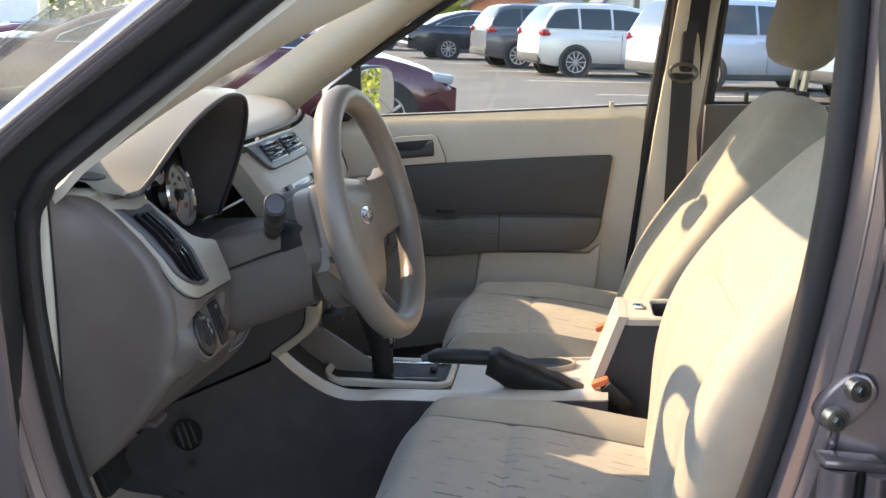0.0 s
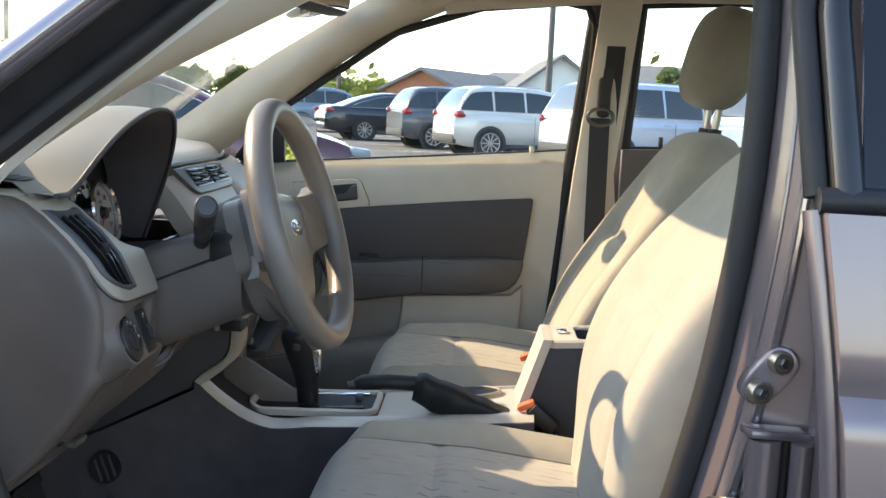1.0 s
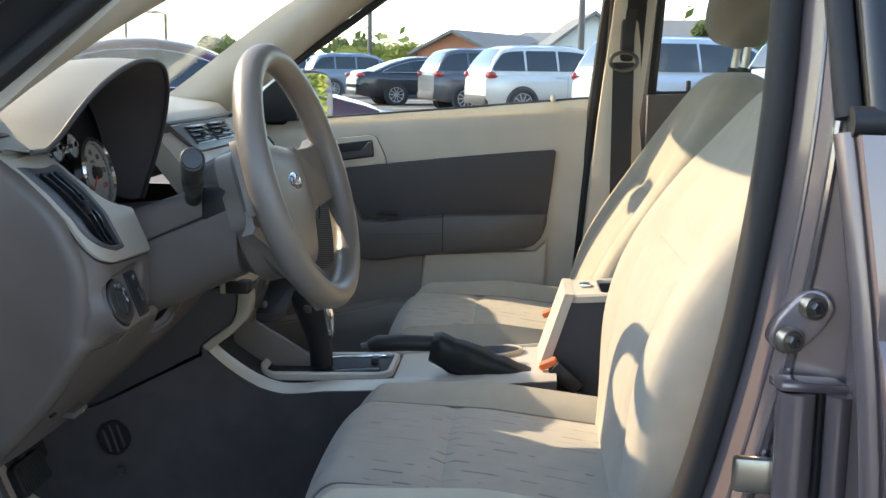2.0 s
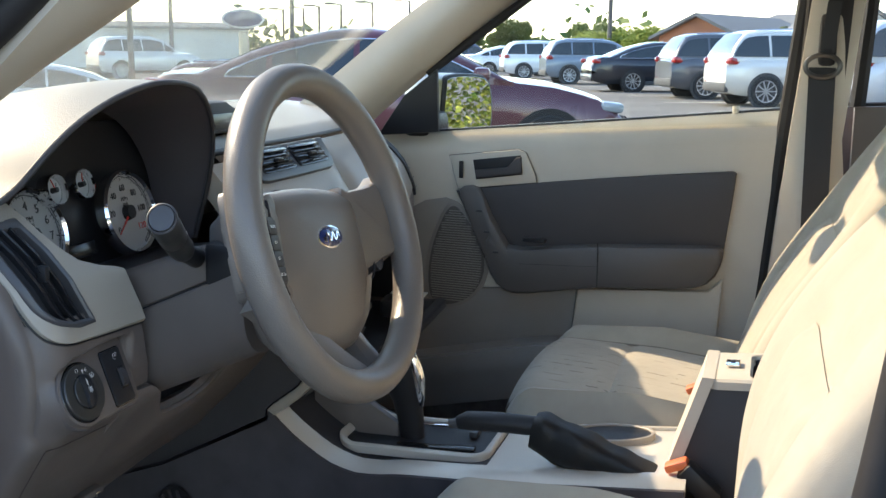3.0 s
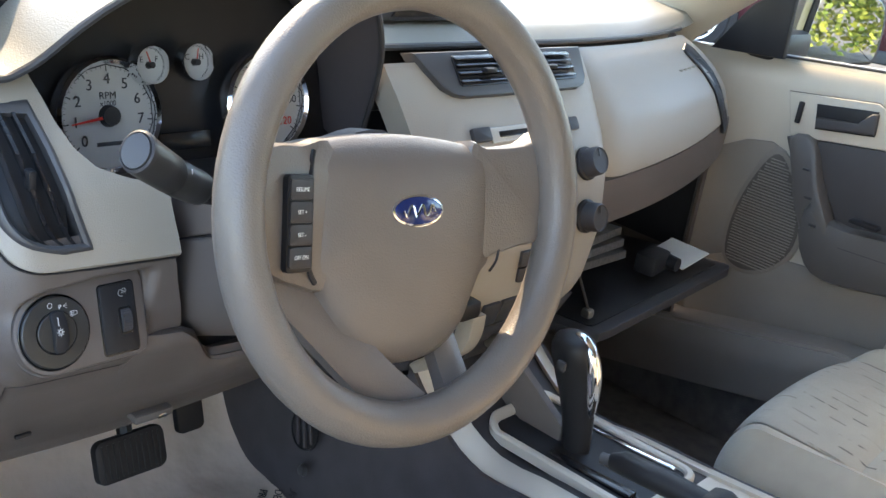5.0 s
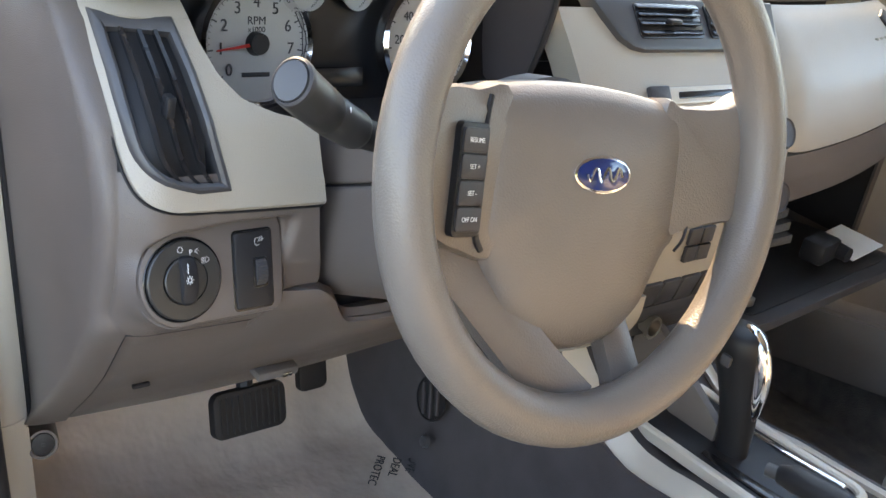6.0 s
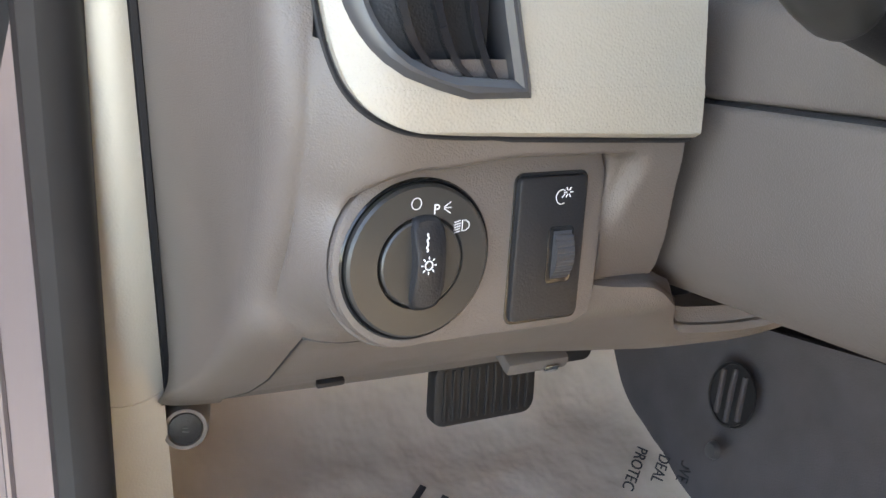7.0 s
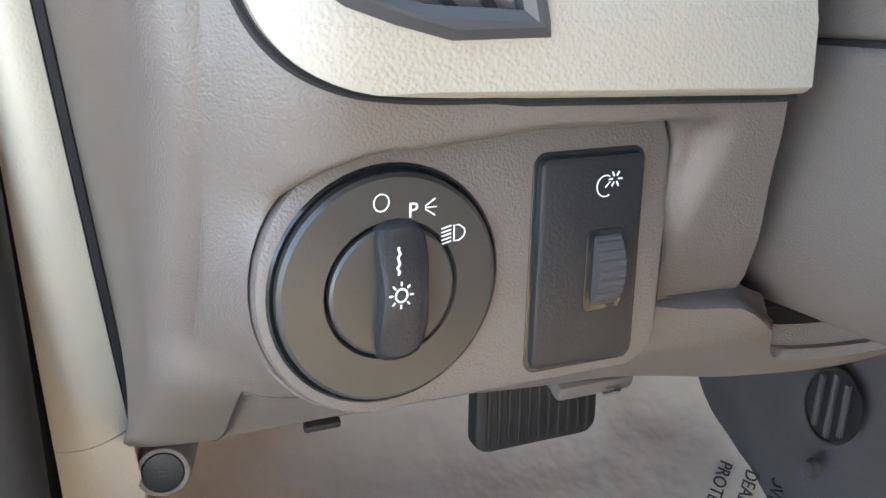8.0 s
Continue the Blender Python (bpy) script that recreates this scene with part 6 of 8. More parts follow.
part("lock_knob", tube([pd(0.335, 1.026, -0.008), pd(0.335, 1.040, -0.008)], [0.005, 0.006], 12), CREAM_DOOR, door)
part("sail_panel", prism([(-0.36, 0.965), (-0.228, 0.976), (-0.228, 1.098), (-0.30, 1.045)], lambda u, v, w: Vector((u, 0.672 - 0.10 * (v - 0.97) - w * 1.0, v)), 0.012, 0.003), BLACK, door, "black mirror triangle")
win = part("window_pane", sheet(lambda u, v, w: Vector((-0.26 + 0.70 * u, 0.708 - 0.20 * v * 0.33 + w, 0.97 + 0.40 * v)), 4, 4, 0.004), PANE, door)
win.visible_shadow = False
part("outer_skin", sheet(lambda u, v, w: Vector((-0.50 + 0.98 * u, 0.76 + 0.05 * math.sin(math.pi * (0.1 + 0.9 * v)) + w, 0.30 + (belt_z(-0.50 + 0.98 * u) - 0.322) * v)), 10, 12, 0.01), BODY, door)

# ---- passenger door mirror ----
mir = thing("door_mirror", (-0.25, 0.84, 0.95), "black-framed door mirror with a silver shell", "mirror")
mo = smooth_loop([(-0.290, 0.958), (-0.295, 1.055), (-0.280, 1.083), (-0.200, 1.083), (-0.168, 1.060), (-0.160, 1.0), (-0.165, 0.965), (-0.185, 0.957)], 4)
mk = lambda u, v, w: Vector((-0.240 + 0.42 * (u + 0.225) + 0.95 * w, 0.930 + 1.52 * (u + 0.225) - 0.28 * w, v))
part("shell", prism(mo, lambda u, v, w: mk(u - 0.012, v, w), 0.085, 0.012), STEEL, mir, "silver grey shell")
part("rim", prism(mo, lambda u, v, w: mk(u, v, 0.004 + w), 0.012, 0.004), BLACK, mir)
part("mirror_glass", prism(inset_poly(mo, 0.007), lambda u, v, w: mk(u, v, 0.006 + w), 0.002, 0.0004), MIRROR, mir, angle=8)
part("mount", rbox((-0.285, 0.77, 0.985), (0.06, 0.14, 0.05), 0.015), BLACK, mir)

# ---- pillars, roof lining, windshield ----
AP_IN = [(-0.66, 0.64, 0.940), (-0.497, 0.63, 1.042), (-0.30, 0.615, 1.181), (-0.16, 0.60, 1.267), (-0.06, 0.585, 1.325), (0.05, 0.56, 1.382)]
AP_OUT = [(-0.44, 0.690, 0.940), (-0.36, 0.680, 1.010), (-0.25, 0.662, 1.093), (-0.10, 0.645, 1.205), (0.025, 0.632, 1.280), (0.16, 0.62, 1.338)]
def apillar(side, v0=0.0):
    a, b = smooth_loop(AP_IN, 5, False), smooth_loop(AP_OUT, 5, False)
    n = len(a) - 1
    def f(u, v, w):
        i = round(u * n)
        q = a[i].lerp(b[i], v0 + (1 - v0) * v) + Vector((-0.2 * w, -0.028 * math.sin(math.pi * v) + w, -0.010 * math.sin(math.pi * v) - 0.2 * w))
        return Vector((q.x, side * q.y, q.z))
    return sheet(f, n, 8, -0.02)
part("pillar_trim", apillar(1), CREAM_DOOR, car_shell, "cream windshield pillar trim")
def driver_pillar(u, v, w):
    x = -0.43 + 0.71 * u
    inner = Vector((x, -0.564 - 0.0886 * (x + 0.327), 1.05 + 0.4926 * (x + 0.327)))
    outer = Vector((x, -0.645, lerp_table([(-0.43, 0.93), (-0.298, 1.005), (-0.270, 1.038), (-0.105, 1.170), (0.04, 1.277), (0.16, 1.330), (0.28, 1.352)], x)))
    return inner.lerp(outer, v) + Vector((0, 0, -0.006 * math.sin(math.pi * v) + w))
part("pillar_trim", sheet(driver_pillar, 30, 8, 0.015), CREAM_DOOR, car_shell, "cream windshield pillar trim")
part("pillar_skin", tube([Vector((p.x - 0.03, p.y + 0.035, p.z + 0.025)) for p in smooth_loop(AP_OUT, 4, False)], 0.034, 12), BODY, car_shell)

# passenger centre pillar with its belt
def pillar_b(side):
    def f(u, v, w):
        z = 0.42 + 0.95 * v
        y = 0.678 - 0.13 * max(0.0, z - 0.98)
        x0 = lerp_table([(0.42, 0.368), (0.671, 0.402), (0.987, 0.427), (1.37, 0.464)], z)
        x1 = lerp_table([(0.42, 0.59), (0.671, 0.548), (0.991, 0.512), (1.37, 0.545)], z)
        return Vector((x0 + (x1 - x0) * u, side * (y - w - 0.012 * math.sin(math.pi * u)), z))
    return sheet(f, 8, 20, -0.03)
part("centre_pillar_trim", pillar_b(1), CREAM_DOOR, car_shell, "cream centre pillar trim")
part("pillar_seal", tube([Vector((lerp_table([(0.42, 0.361), (0.671, 0.394), (0.987, 0.418), (1.37, 0.455)], z), 0.70 - 0.13 * max(0, z - 0.98), z)) for z in [0.42 + 0.95 * k / 12 for k in range(13)]], 0.013, 8), RUBBER, car_shell)
part("pillar_slot", sheet(lambda u, v, w: Vector((0.468 + 0.038 * u + 0.008 * v, 0.652 - 0.05 * v + w * -1, 1.00 + 0.26 * v)), 3, 8, -0.006), BLACK, car_shell)
DARKSTEEL = mat("dark_plated_steel", (0.16, 0.155, 0.15), 0.35, metal=0.9, var=0.1)
sbelt = thing("seat_belt", (0.49, 0.63, 0.6), "black seat belt hanging from its ring on the centre pillar", "seat belt")
part("webbing", sheet(lambda u, v, w: Vector((0.451 + 0.042 * u + 0.008 * (1 - v) , 0.618 + 0.02 * (1 - v) - w, 0.62 + 0.49 * v)), 4, 16, -0.0025), BELT, sbelt)
part("webbing", sheet(lambda u, v, w: Vector((0.465 + 0.008 * v + 0.022 * u, 0.612 - 0.01 * v - w, 1.115 + 0.10 * v)), 4, 6, -0.0025), BELT, sbelt)
rg = [Vector((0.472 + 0.027 * math.cos(a), 0.608, 1.112 + 0.018 * math.sin(a))) for a in [2 * math.pi * k / 24 for k in range(24)]]
part("ring", tube(rg, 0.0042, 8, True), DARKSTEEL, sbelt, "dark steel guide ring")
part("anchor", rbox((0.478, 0.622, 1.155), (0.028, 0.03, 0.085), 0.008), BLACK, sbelt)
part("height_track", rbox((0.490, 0.625, 1.24), (0.036, 0.014, 0.16), 0.006), BLACK, sbelt)

# rear door of the passenger side, inside
rdoor = thing("rear_door", (0.9, 0.72, 0.5), "taupe rear door trim behind the centre pillar", "car door")
part("trim_panel", sheet(lambda u, v, w: Vector((0.53 + 0.80 * u, 0.695 + w, 0.45 + (0.595 + 0.03 * u) * v)), 6, 6, 0.03), TAUPE, rdoor)
part("belt_seal", tube([(0.53, 0.70, 1.045), (0.9, 0.70, 1.06), (1.33, 0.70, 1.078)], 0.006, 8), BLACK, rdoor)
part("lock_knob", tube([(0.615, 0.70, 1.045), (0.615, 0.70, 1.075)], 0.005, 10), BLACK, rdoor)
part("window_frame", tube([(0.535, 0.690, 1.045), (0.55, 0.645, 1.35), (0.75, 0.63, 1.365), (1.1, 0.63, 1.35), (1.33, 0.66, 1.20)], 0.014, 8), BLACK, rdoor)
rw = part("window_pane", sheet(lambda u, v, w: Vector((0.54 + 0.78 * u, 0.702 - 0.055 * v + w, 1.045 + 0.31 * v)), 3, 3, 0.004), PANE, rdoor)
rw.visible_shadow = False
part("outer_skin", sheet(lambda u, v, w: Vector((0.50 + 0.85 * u, 0.80 + 0.03 * math.sin(math.pi * v) + w, 0.30 + 0.74 * v)), 10, 8, 0.01), BODY, rdoor)

# roof lining and roof
def roof(u, v, w):
    x = 0.03 + 1.65 * u
    yy = -1 + 2 * v
    z = 1.392 + 0.05 * math.sin(math.pi * min(1, 0.2 + u * 0.8)) - 0.045 * abs(yy) ** 3
    return Vector((x, 0.60 * yy, z + w))
part("roof_lining", sheet(roof, 20, 16, -0.012), HEADLINER, car_shell, "cream headliner")
part("roof_skin", sheet(lambda u, v, w: roof(u, v, w + 0.04) + Vector((-0.01, 0.06 * (2 * v - 1), 0)), 20, 16, -0.01), BODY, car_shell)
part("roof_rail", tube([(0.13, 0.628, 1.335), (0.22, 0.622, 1.350), (0.39, 0.618, 1.362), (0.6, 0.615, 1.375), (1.0, 0.61, 1.38), (1.4, 0.6, 1.36)], 0.022, 10), CREAM_DOOR, car_shell)
part("window_seal", tube([(0.445, 0.655, 1.05), (0.452, 0.632, 1.30), (0.435, 0.628, 1.340), (0.39, 0.63, 1.350), (0.21, 0.632, 1.333), (0.025, 0.640, 1.275), (-0.25, 0.672, 1.090)], 0.009, 8), RUBBER, car_shell)
WS_EDGE = smooth_loop(AP_IN, 6, False)


def ws_at(u, v, off=0.0):
    """The curved windshield: from pillar to pillar (u), up the glass (v)."""
    k = max(0.0, min(1.0, v)) * (len(WS_EDGE) - 1)
    i = min(int(k), len(WS_EDGE) - 2)
    e = WS_EDGE[i].lerp(WS_EDGE[i + 1], k - i) + Vector((-0.012, 0.0, 0.020))
    c = Vector((-0.86 + 0.93 * v, 0, 0.985 + 0.405 * v + 0.03 * math.sin(math.pi * v)))
    f = abs(2 * u - 1) ** 2.6
    return Vector((c.x + (e.x - c.x) * f + 0.5 * off, (2 * u - 1) * (e.y + 0.004), c.z + (e.z - c.z) * f - off))
ws = part("windshield", sheet(lambda u, v, w: ws_at(u, v, -w), 24, 14, 0.005), SCREEN, car_shell)
ws.visible_shadow = False
part("roof_header", rbox((0.055, 0, 1.385), (0.08, 1.16, 0.03), 0.01), HEADLINER, car_shell)
# band added to cut off the sun, lowering the roof's shadow on the seats
part("sun_block_band", sheet(lambda u, v, w: ws_at(0.01 + 0.98 * u, 0.885 + 0.10 * v, 0.010 - w), 24, 3, 0.003), RUBBER, car_shell, "added black band that blocks sun along the top of the glass")
part("rear_deck", rbox((1.75, 0, 1.0), (0.35, 1.2, 0.04), 0.01), TAUPE_DARK, car_shell)
part("rear_bulkhead", rbox((1.62, 0, 0.70), (0.08, 1.25, 0.60), 0.02), CARPET, car_shell)
part("cowl", sheet(lambda u, v, w: Vector((-0.80 - 0.25 * v, -0.70 + 1.40 * u, 0.995 - 0.02 * v + w)), 6, 3, 0.01), BLACK, car_shell)
part("bonnet", sheet(lambda u, v, w: Vector((-1.02 - 0.85 * v, (-0.74 + 1.48 * u) * (1 - 0.1 * v), 0.985 - 0.16 * v * v - 0.05 * abs(2 * u - 1) ** 3 + w)), 14, 12, 0.01), BODY, car_shell)
visor_n = thing("rear_view_mirror", (-0.05, 0.03, 1.30), "black rear-view mirror hanging from the windshield", "mirror")
part("housing", prism(rrect(0.13, 1.304, 0.235, 0.068, 0.030, 6), lambda u, v, w: Vector((-0.055 + w + 0.2 * (u - 0.1), u, v)), 0.032, 0.010), BLACK, visor_n)
part("mirror_glass", prism(rrect(0.13, 1.304, 0.215, 0.050, 0.022, 6), lambda u, v, w: Vector((-0.0535 + w + 0.2 * (u - 0.1), u, v)), 0.002, 0.0005), MIRROR, visor_n, angle=8)
part("stem", tube([(-0.075, 0.08, 1.31), (-0.10, 0.06, 1.35)], 0.011, 10), BLACK, visor_n)
stick = thing("window_sticker", (-0.20, 0.50, 1.29), "blue oval sticker with a white squiggle on the windshield", "sticker")
def wsp(y, v):
    return ws_at(0.5 + 0.5 * y / 0.60, v, 0.008)
part("oval", prism(ellipse(0.500, 0.706, 0.085, 0.048, 28), lambda u, v, w: wsp(u, v) + Vector((0, 0, w)), 0.001, 0.0003), BLUE, stick)
part("squiggle", tube([wsp(0.446 + 0.0155 * k, 0.706 + 0.020 * math.sin(k * 2.2)) + Vector((0.001, 0, -0.0015)) for k in range(8)], 0.004, 6, flat=0.3), WHITE, stick)

# ---- driver's door opening ----
OPEN = [(-0.18, 0.46), (-0.226, 0.55), (-0.283, 0.69), (-0.312, 0.846), (-0.316, 0.971), (-0.298, 1.013), (-0.270, 1.046), (-0.105, 1.178), (0.04, 1.285), (0.16, 1.338), (0.30, 1.362), (0.42, 1.355), (0.474, 1.30), (0.486, 1.22), (0.481, 1.06), (0.465, 0.915), (0.447, 0.815), (0.424, 0.72), (0.390, 0.61), (0.350, 0.51), (0.30, 0.44), (0.2, 0.42), (-0.05, 0.42)]
def oy(x, z):
    return -0.652 - 0.045 * max(0.0, min(1.0, (x + 0.2) / 0.6)) + 0.10 * max(0.0, z - 1.05) - 0.075 * (max(0.45, min(0.95, z)) - 0.66) * max(0.0, min(1.0, (-x - 0.12) / 0.14))
op = smooth_loop([Vector((x, oy(x, z), z)) for x, z in OPEN], 4)
part("door_seal", tube(op, 0.0135, 10, True), RUBBER, car_shell, "black rubber door seal")
ctr = Vector((0.1, -0.72, 0.93))
def frame_ring(d0, y0, d1, y1, whole=True):
    n = len(op)
    def f(u, v):
        i = round(u * n) % n
        p = op[i]
        t = (op[(i + 1) % n] - op[i - 1])
        out = Vector((t.z, 0, -t.x)).normalized()
        if out.dot(p - ctr) < 0:
            out = -out
        a = d0 * 0.35 if d0 < 0 and p.x > 0.40 else d0
        d = a + (d1 - a) * v
        return p + out * d + Vector((0, y0 + (y1 - y0) * v, 0))
    bm = grid(f, n, 4, True, False)
    if not whole:
        bmesh.ops.delete(bm, geom=[q for q in bm.faces if q.calc_center_median().x < -0.12 and q.calc_center_median().z < 1.03], context="FACES")
    return bm
def front_only(bm, keep):
    """Keeps, or drops, the stretch along the windshield pillar."""
    hit = lambda c: c.x < 0.40 and c.z > 0.99
    bmesh.ops.delete(bm, geom=[q for q in bm.faces if hit(q.calc_center_median()) != keep], context="FACES")
    return bm
part("inner_trim", front_only(frame_ring(-0.021, 0.014, 0.016, 0.05, False), False), CREAM_DOOR, car_shell, "cream trim along the door opening")
part("jamb", front_only(frame_ring(0.006, 0.0, 0.022, -0.03), False), BODY, car_shell, "painted door jamb")
part("jamb_step", front_only(frame_ring(0.022, -0.03, 0.030, -0.042), False), BODY, car_shell)

part("jamb_flange", front_only(frame_ring(0.030, -0.042, 0.085, -0.052), False), BODY, car_shell)
part("outer_seal", front_only(frame_ring(0.006, 0.0, 0.040, -0.046), True), RUBBER, car_shell, "black outer seal of the windshield pillar")
part("strip_backing", rbox((-0.335, -0.665, 0.80), (0.02, 0.10, 0.46), 0.004), RUBBER, car_shell)
part("jamb_outer", front_only(frame_ring(0.085, -0.052, 0.098, -0.075), False), BODY, car_shell)
# strip of cream trim beside the end of the dashboard
def strip(z, u):
    e = end_edge(z) + Vector((0, -0.004, 0))
    return e.lerp(Vector((-0.3115, -0.589 - 0.075 * z, z)), u) + Vector((0.004 * math.sin(math.pi * u), 0, 0))
part("side_strip", sheet(lambda u, v, w: strip(0.647 + 0.36 * v, u) + Vector((w, 0, 0)), 8, 16, 0.012), CREAM_DOOR, car_shell, "cream strip beside the dash")
part("side_strip", sheet(lambda u, v, w: strip(0.42 + 0.2255 * v, u) + Vector((w - 0.001, 0, 0)), 8, 6, 0.012), CREAM_DOOR, car_shell, "cream kick trim")
part("sill_plate", sheet(lambda u, v, w: Vector((-0.20 + 0.60 * u, -0.73 + 0.12 * v, 0.435 - 0.03 * v + w)), 8, 4, 0.012), TAUPE, car_shell)
part("fender", sheet(lambda u, v, w: Vector((-0.36 - 0.9 * u, -0.80 - 0.03 * math.sin(math.pi * v) - w, 0.30 + 0.70 * v)), 6, 8, -0.01), BODY, car_shell)
part("pillar_base", sheet(lambda u, v, w: Vector((-0.30 - 0.08 * u + 0.06 * (1 - v), -0.775 - 0.03 * u, 0.32 + 0.70 * v)) + Vector((0, -w, 0)), 6, 10, -0.01), BODY, car_shell)
# hinges of the rear door on the pillar
plate_o = smooth_loop([(0.476, 0.876), (0.480, 0.894), (0.496, 0.918), (0.510, 0.923), (0.520, 0.912), (0.518, 0.900), (0.504, 0.878), (0.490, 0.868)], 4)
part("hinge_plate", prism([(p.x, p.y) for p in plate_o], lambda u, v, w: Vector((u, -0.7475 - 0.35 * (u - 0.4985) - w, v)), 0.016, 0.003), BODY, car_shell)
for zz, xx in ((0.910, 0.5065), (0.882, 0.4905)):
    bo = thing("hinge_bolt", (xx, -0.752, zz), "greased steel hinge bolt on the door pillar", "bolt", group="hinge bolts")
    hm = axes((xx, -0.757, zz), (1, 0.35, 0), (0, 0, 1))
    part("washer", revolve([(0.0105, -0.010), (0.0105, -0.002), (0.0098, -0.0006), (0.0082, -0.0004), (0.0076, -0.0014), (0.0066, -0.0014), (0.0064, -0.0002), (0.0, -0.0002)], hm, 28), STEEL, bo, "plated washer")
    part("head", revolve([(0.0052, -0.001), (0.0052, 0.0022), (0.0045, 0.0030), (0.0026, 0.0030), (0.0024, 0.0016), (0, 0.0016)], hm, 6), DARKSTEEL, bo, angle=25)
part("hinge_ledge", rbox((0.502, -0.762, 0.850), (0.055, 0.026, 0.008), 0.003, Euler((0, 0.05, 0.2)).to_matrix()), BODY, car_shell)
part("hinge_knuckle", tube([(0.522, -0.775, 0.55), (0.522, -0.775, 0.846)], 0.010, 12), BODY, car_shell)
part("hinge_post", tube([(0.492, -0.768, 0.55), (0.492, -0.768, 0.846)], 0.015, 14), BODY, car_shell)
part("hinge_post", tube([(0.512, -0.760, 0.55), (0.512, -0.760, 0.846)], 0.006, 10), BLACK, car_shell)

def run_along(d, y, stretch=None):
    """A line that follows the opening, d outside it."""
    n, pts = len(op), []
    for i in range(n):
        if stretch and not (op[i].x < 0.42 and op[i].z > 0.97):
            continue
        t = op[(i + 1) % n] - op[i - 1]
        o = Vector((t.z, 0, -t.x)).normalized()
        o = -o if o.dot(op[i] - ctr) < 0 else o
        pts.append(op[i] + o * d + Vector((0, y, 0)))
    return pts
for d_, y_, r_, m_ in ((0.023, -0.031, 0.0026, BODY), (0.036, -0.044, 0.0040, GLOSSPAINT), (0.088, -0.056, 0.0050, GLOSSPAINT)):
    part("jamb_bead", front_only(tube(run_along(d_, y_), r_, 8, True), False), m_, car_shell)
part("pillar_edge", tube(run_along(0.049, -0.050, True), 0.018, 16), GLOSSPAINT, car_shell, "glossy painted edge of the windshield pillar")
part("check_strap", rbox((0.475, -0.755, 0.77), (0.05, 0.012, 0.03), 0.004), STEEL, car_shell)
# closed rear door of the driver's side
rd = thing("rear_door", (0.95, -0.83, 0.35), "closed brown-violet rear door with dark glass", "car door")
def rskin(u, v, w):
    z = 0.36 + 0.69 * v
    x = 0.500 + 0.03 * math.sin(math.pi * v) + 0.93 * u
    crease = 0.010 * math.exp(-((z - 0.915) / 0.012) ** 2)
    return Vector((x, -0.83 - 0.035 * math.sin(math.pi * min(1, v * 0.95)) + crease - w, z))
part("door_skin", sheet(rskin, 12, 60, -0.02), BODY, rd)
part("belt_trim", tube([(0.497, -0.838, 1.058), (0.9, -0.838, 1.068), (1.42, -0.835, 1.078)], 0.011, 10), BLACK, rd)
part("window_pane", sheet(lambda u, v, w: Vector((0.535 + 0.85 * u, -0.822 + 0.09 * v - w, 1.062 + 0.30 * v)), 4, 4, -0.005), TINT, rd)
part("window_frame", tube([(0.520, -0.835, 1.06), (0.508, -0.80, 1.20), (0.512, -0.762, 1.34), (0.75, -0.73, 1.375), (1.2, -0.73, 1.36)], 0.013, 10), BLACK_GLOSS, rd, "gloss black window frame")
part("frame_edge", tube([(0.500, -0.825, 1.06), (0.488, -0.79, 1.20), (0.492, -0.752, 1.34)], 0.010, 10), RUBBER, rd)
part("skin_edge", tube([(0.495 + 0.03 * math.sin(math.pi * k / 12), -0.828 - 0.035 * math.sin(math.pi * k / 12 * 0.95), 0.36 + 0.69 * k / 12) for k in range(13)], 0.008, 10), BODY, rd)
part("pillar_fill", sheet(lambda u, v, w: Vector((0.53 + 0.06 * u, -0.760 - 0.03 * u + 0.17 * max(0, v - 0.68) * 0.7, 0.40 + 0.95 * v)) + Vector((0, w, 0)), 4, 12, 0.02), BODY, car_shell)
# far corner of the cabin
rear_seat = thing("bench", (1.3, 0.0, 0.5), "beige cloth rear bench", "car seat")
part("cushion", rbox((1.25, 0, 0.55), (0.45, 1.22, 0.18), 0.05), CLOTH, rear_seat)
part("backrest", rbox((1.50, 0, 0.85), (0.14, 1.22, 0.55), 0.05, Euler((0, radians(18), 0)).to_matrix()), CLOTH, rear_seat)
def sill_f(u, v, w):
    x = -0.62 + 0.98 * u
    zt = 0.528 + 0.226 * (x + 0.253) if x < 0.0 else 0.585 + 0.03 * x
    if v < 0.45:
        y, z = 0.70 - 0.072 * v / 0.45, zt + 0.004
    else:
        k = (v - 0.45) / 0.55
        y, z = 0.628 - 0.012 * math.sin(min(1.0, k * 2.5) * math.pi / 2), zt + 0.004 - 0.095 * k
    return Vector((x, y + 0.004 * math.sin(x * 9), z + w * 0.3)) + Vector((0, w, 0))
part("sill_carpet", sheet(lambda u, v, w: Vector((-0.66 + 1.02 * u, 0.640 - 0.012 * v + w, 0.50 + 0.05 * u - 0.16 * v)), 12, 6, 0.01), CARPET, floor_pan)
part("far_sill", sheet(sill_f, 24, 20, 0.012), LOWTAUPE, floor_pan, "taupe sill trim")
part("far_kick", sheet(lambda u, v, w: Vector((-0.80 + 0.50 * u, 0.655 + w, 0.38 + 0.45 * v)), 6, 6, 0.012), TAUPE, floor_pan)
part("underbody", rbox((0.35, 0, 0.30), (2.6, 1.45, 0.03), 0.005), BLACK, car_shell)

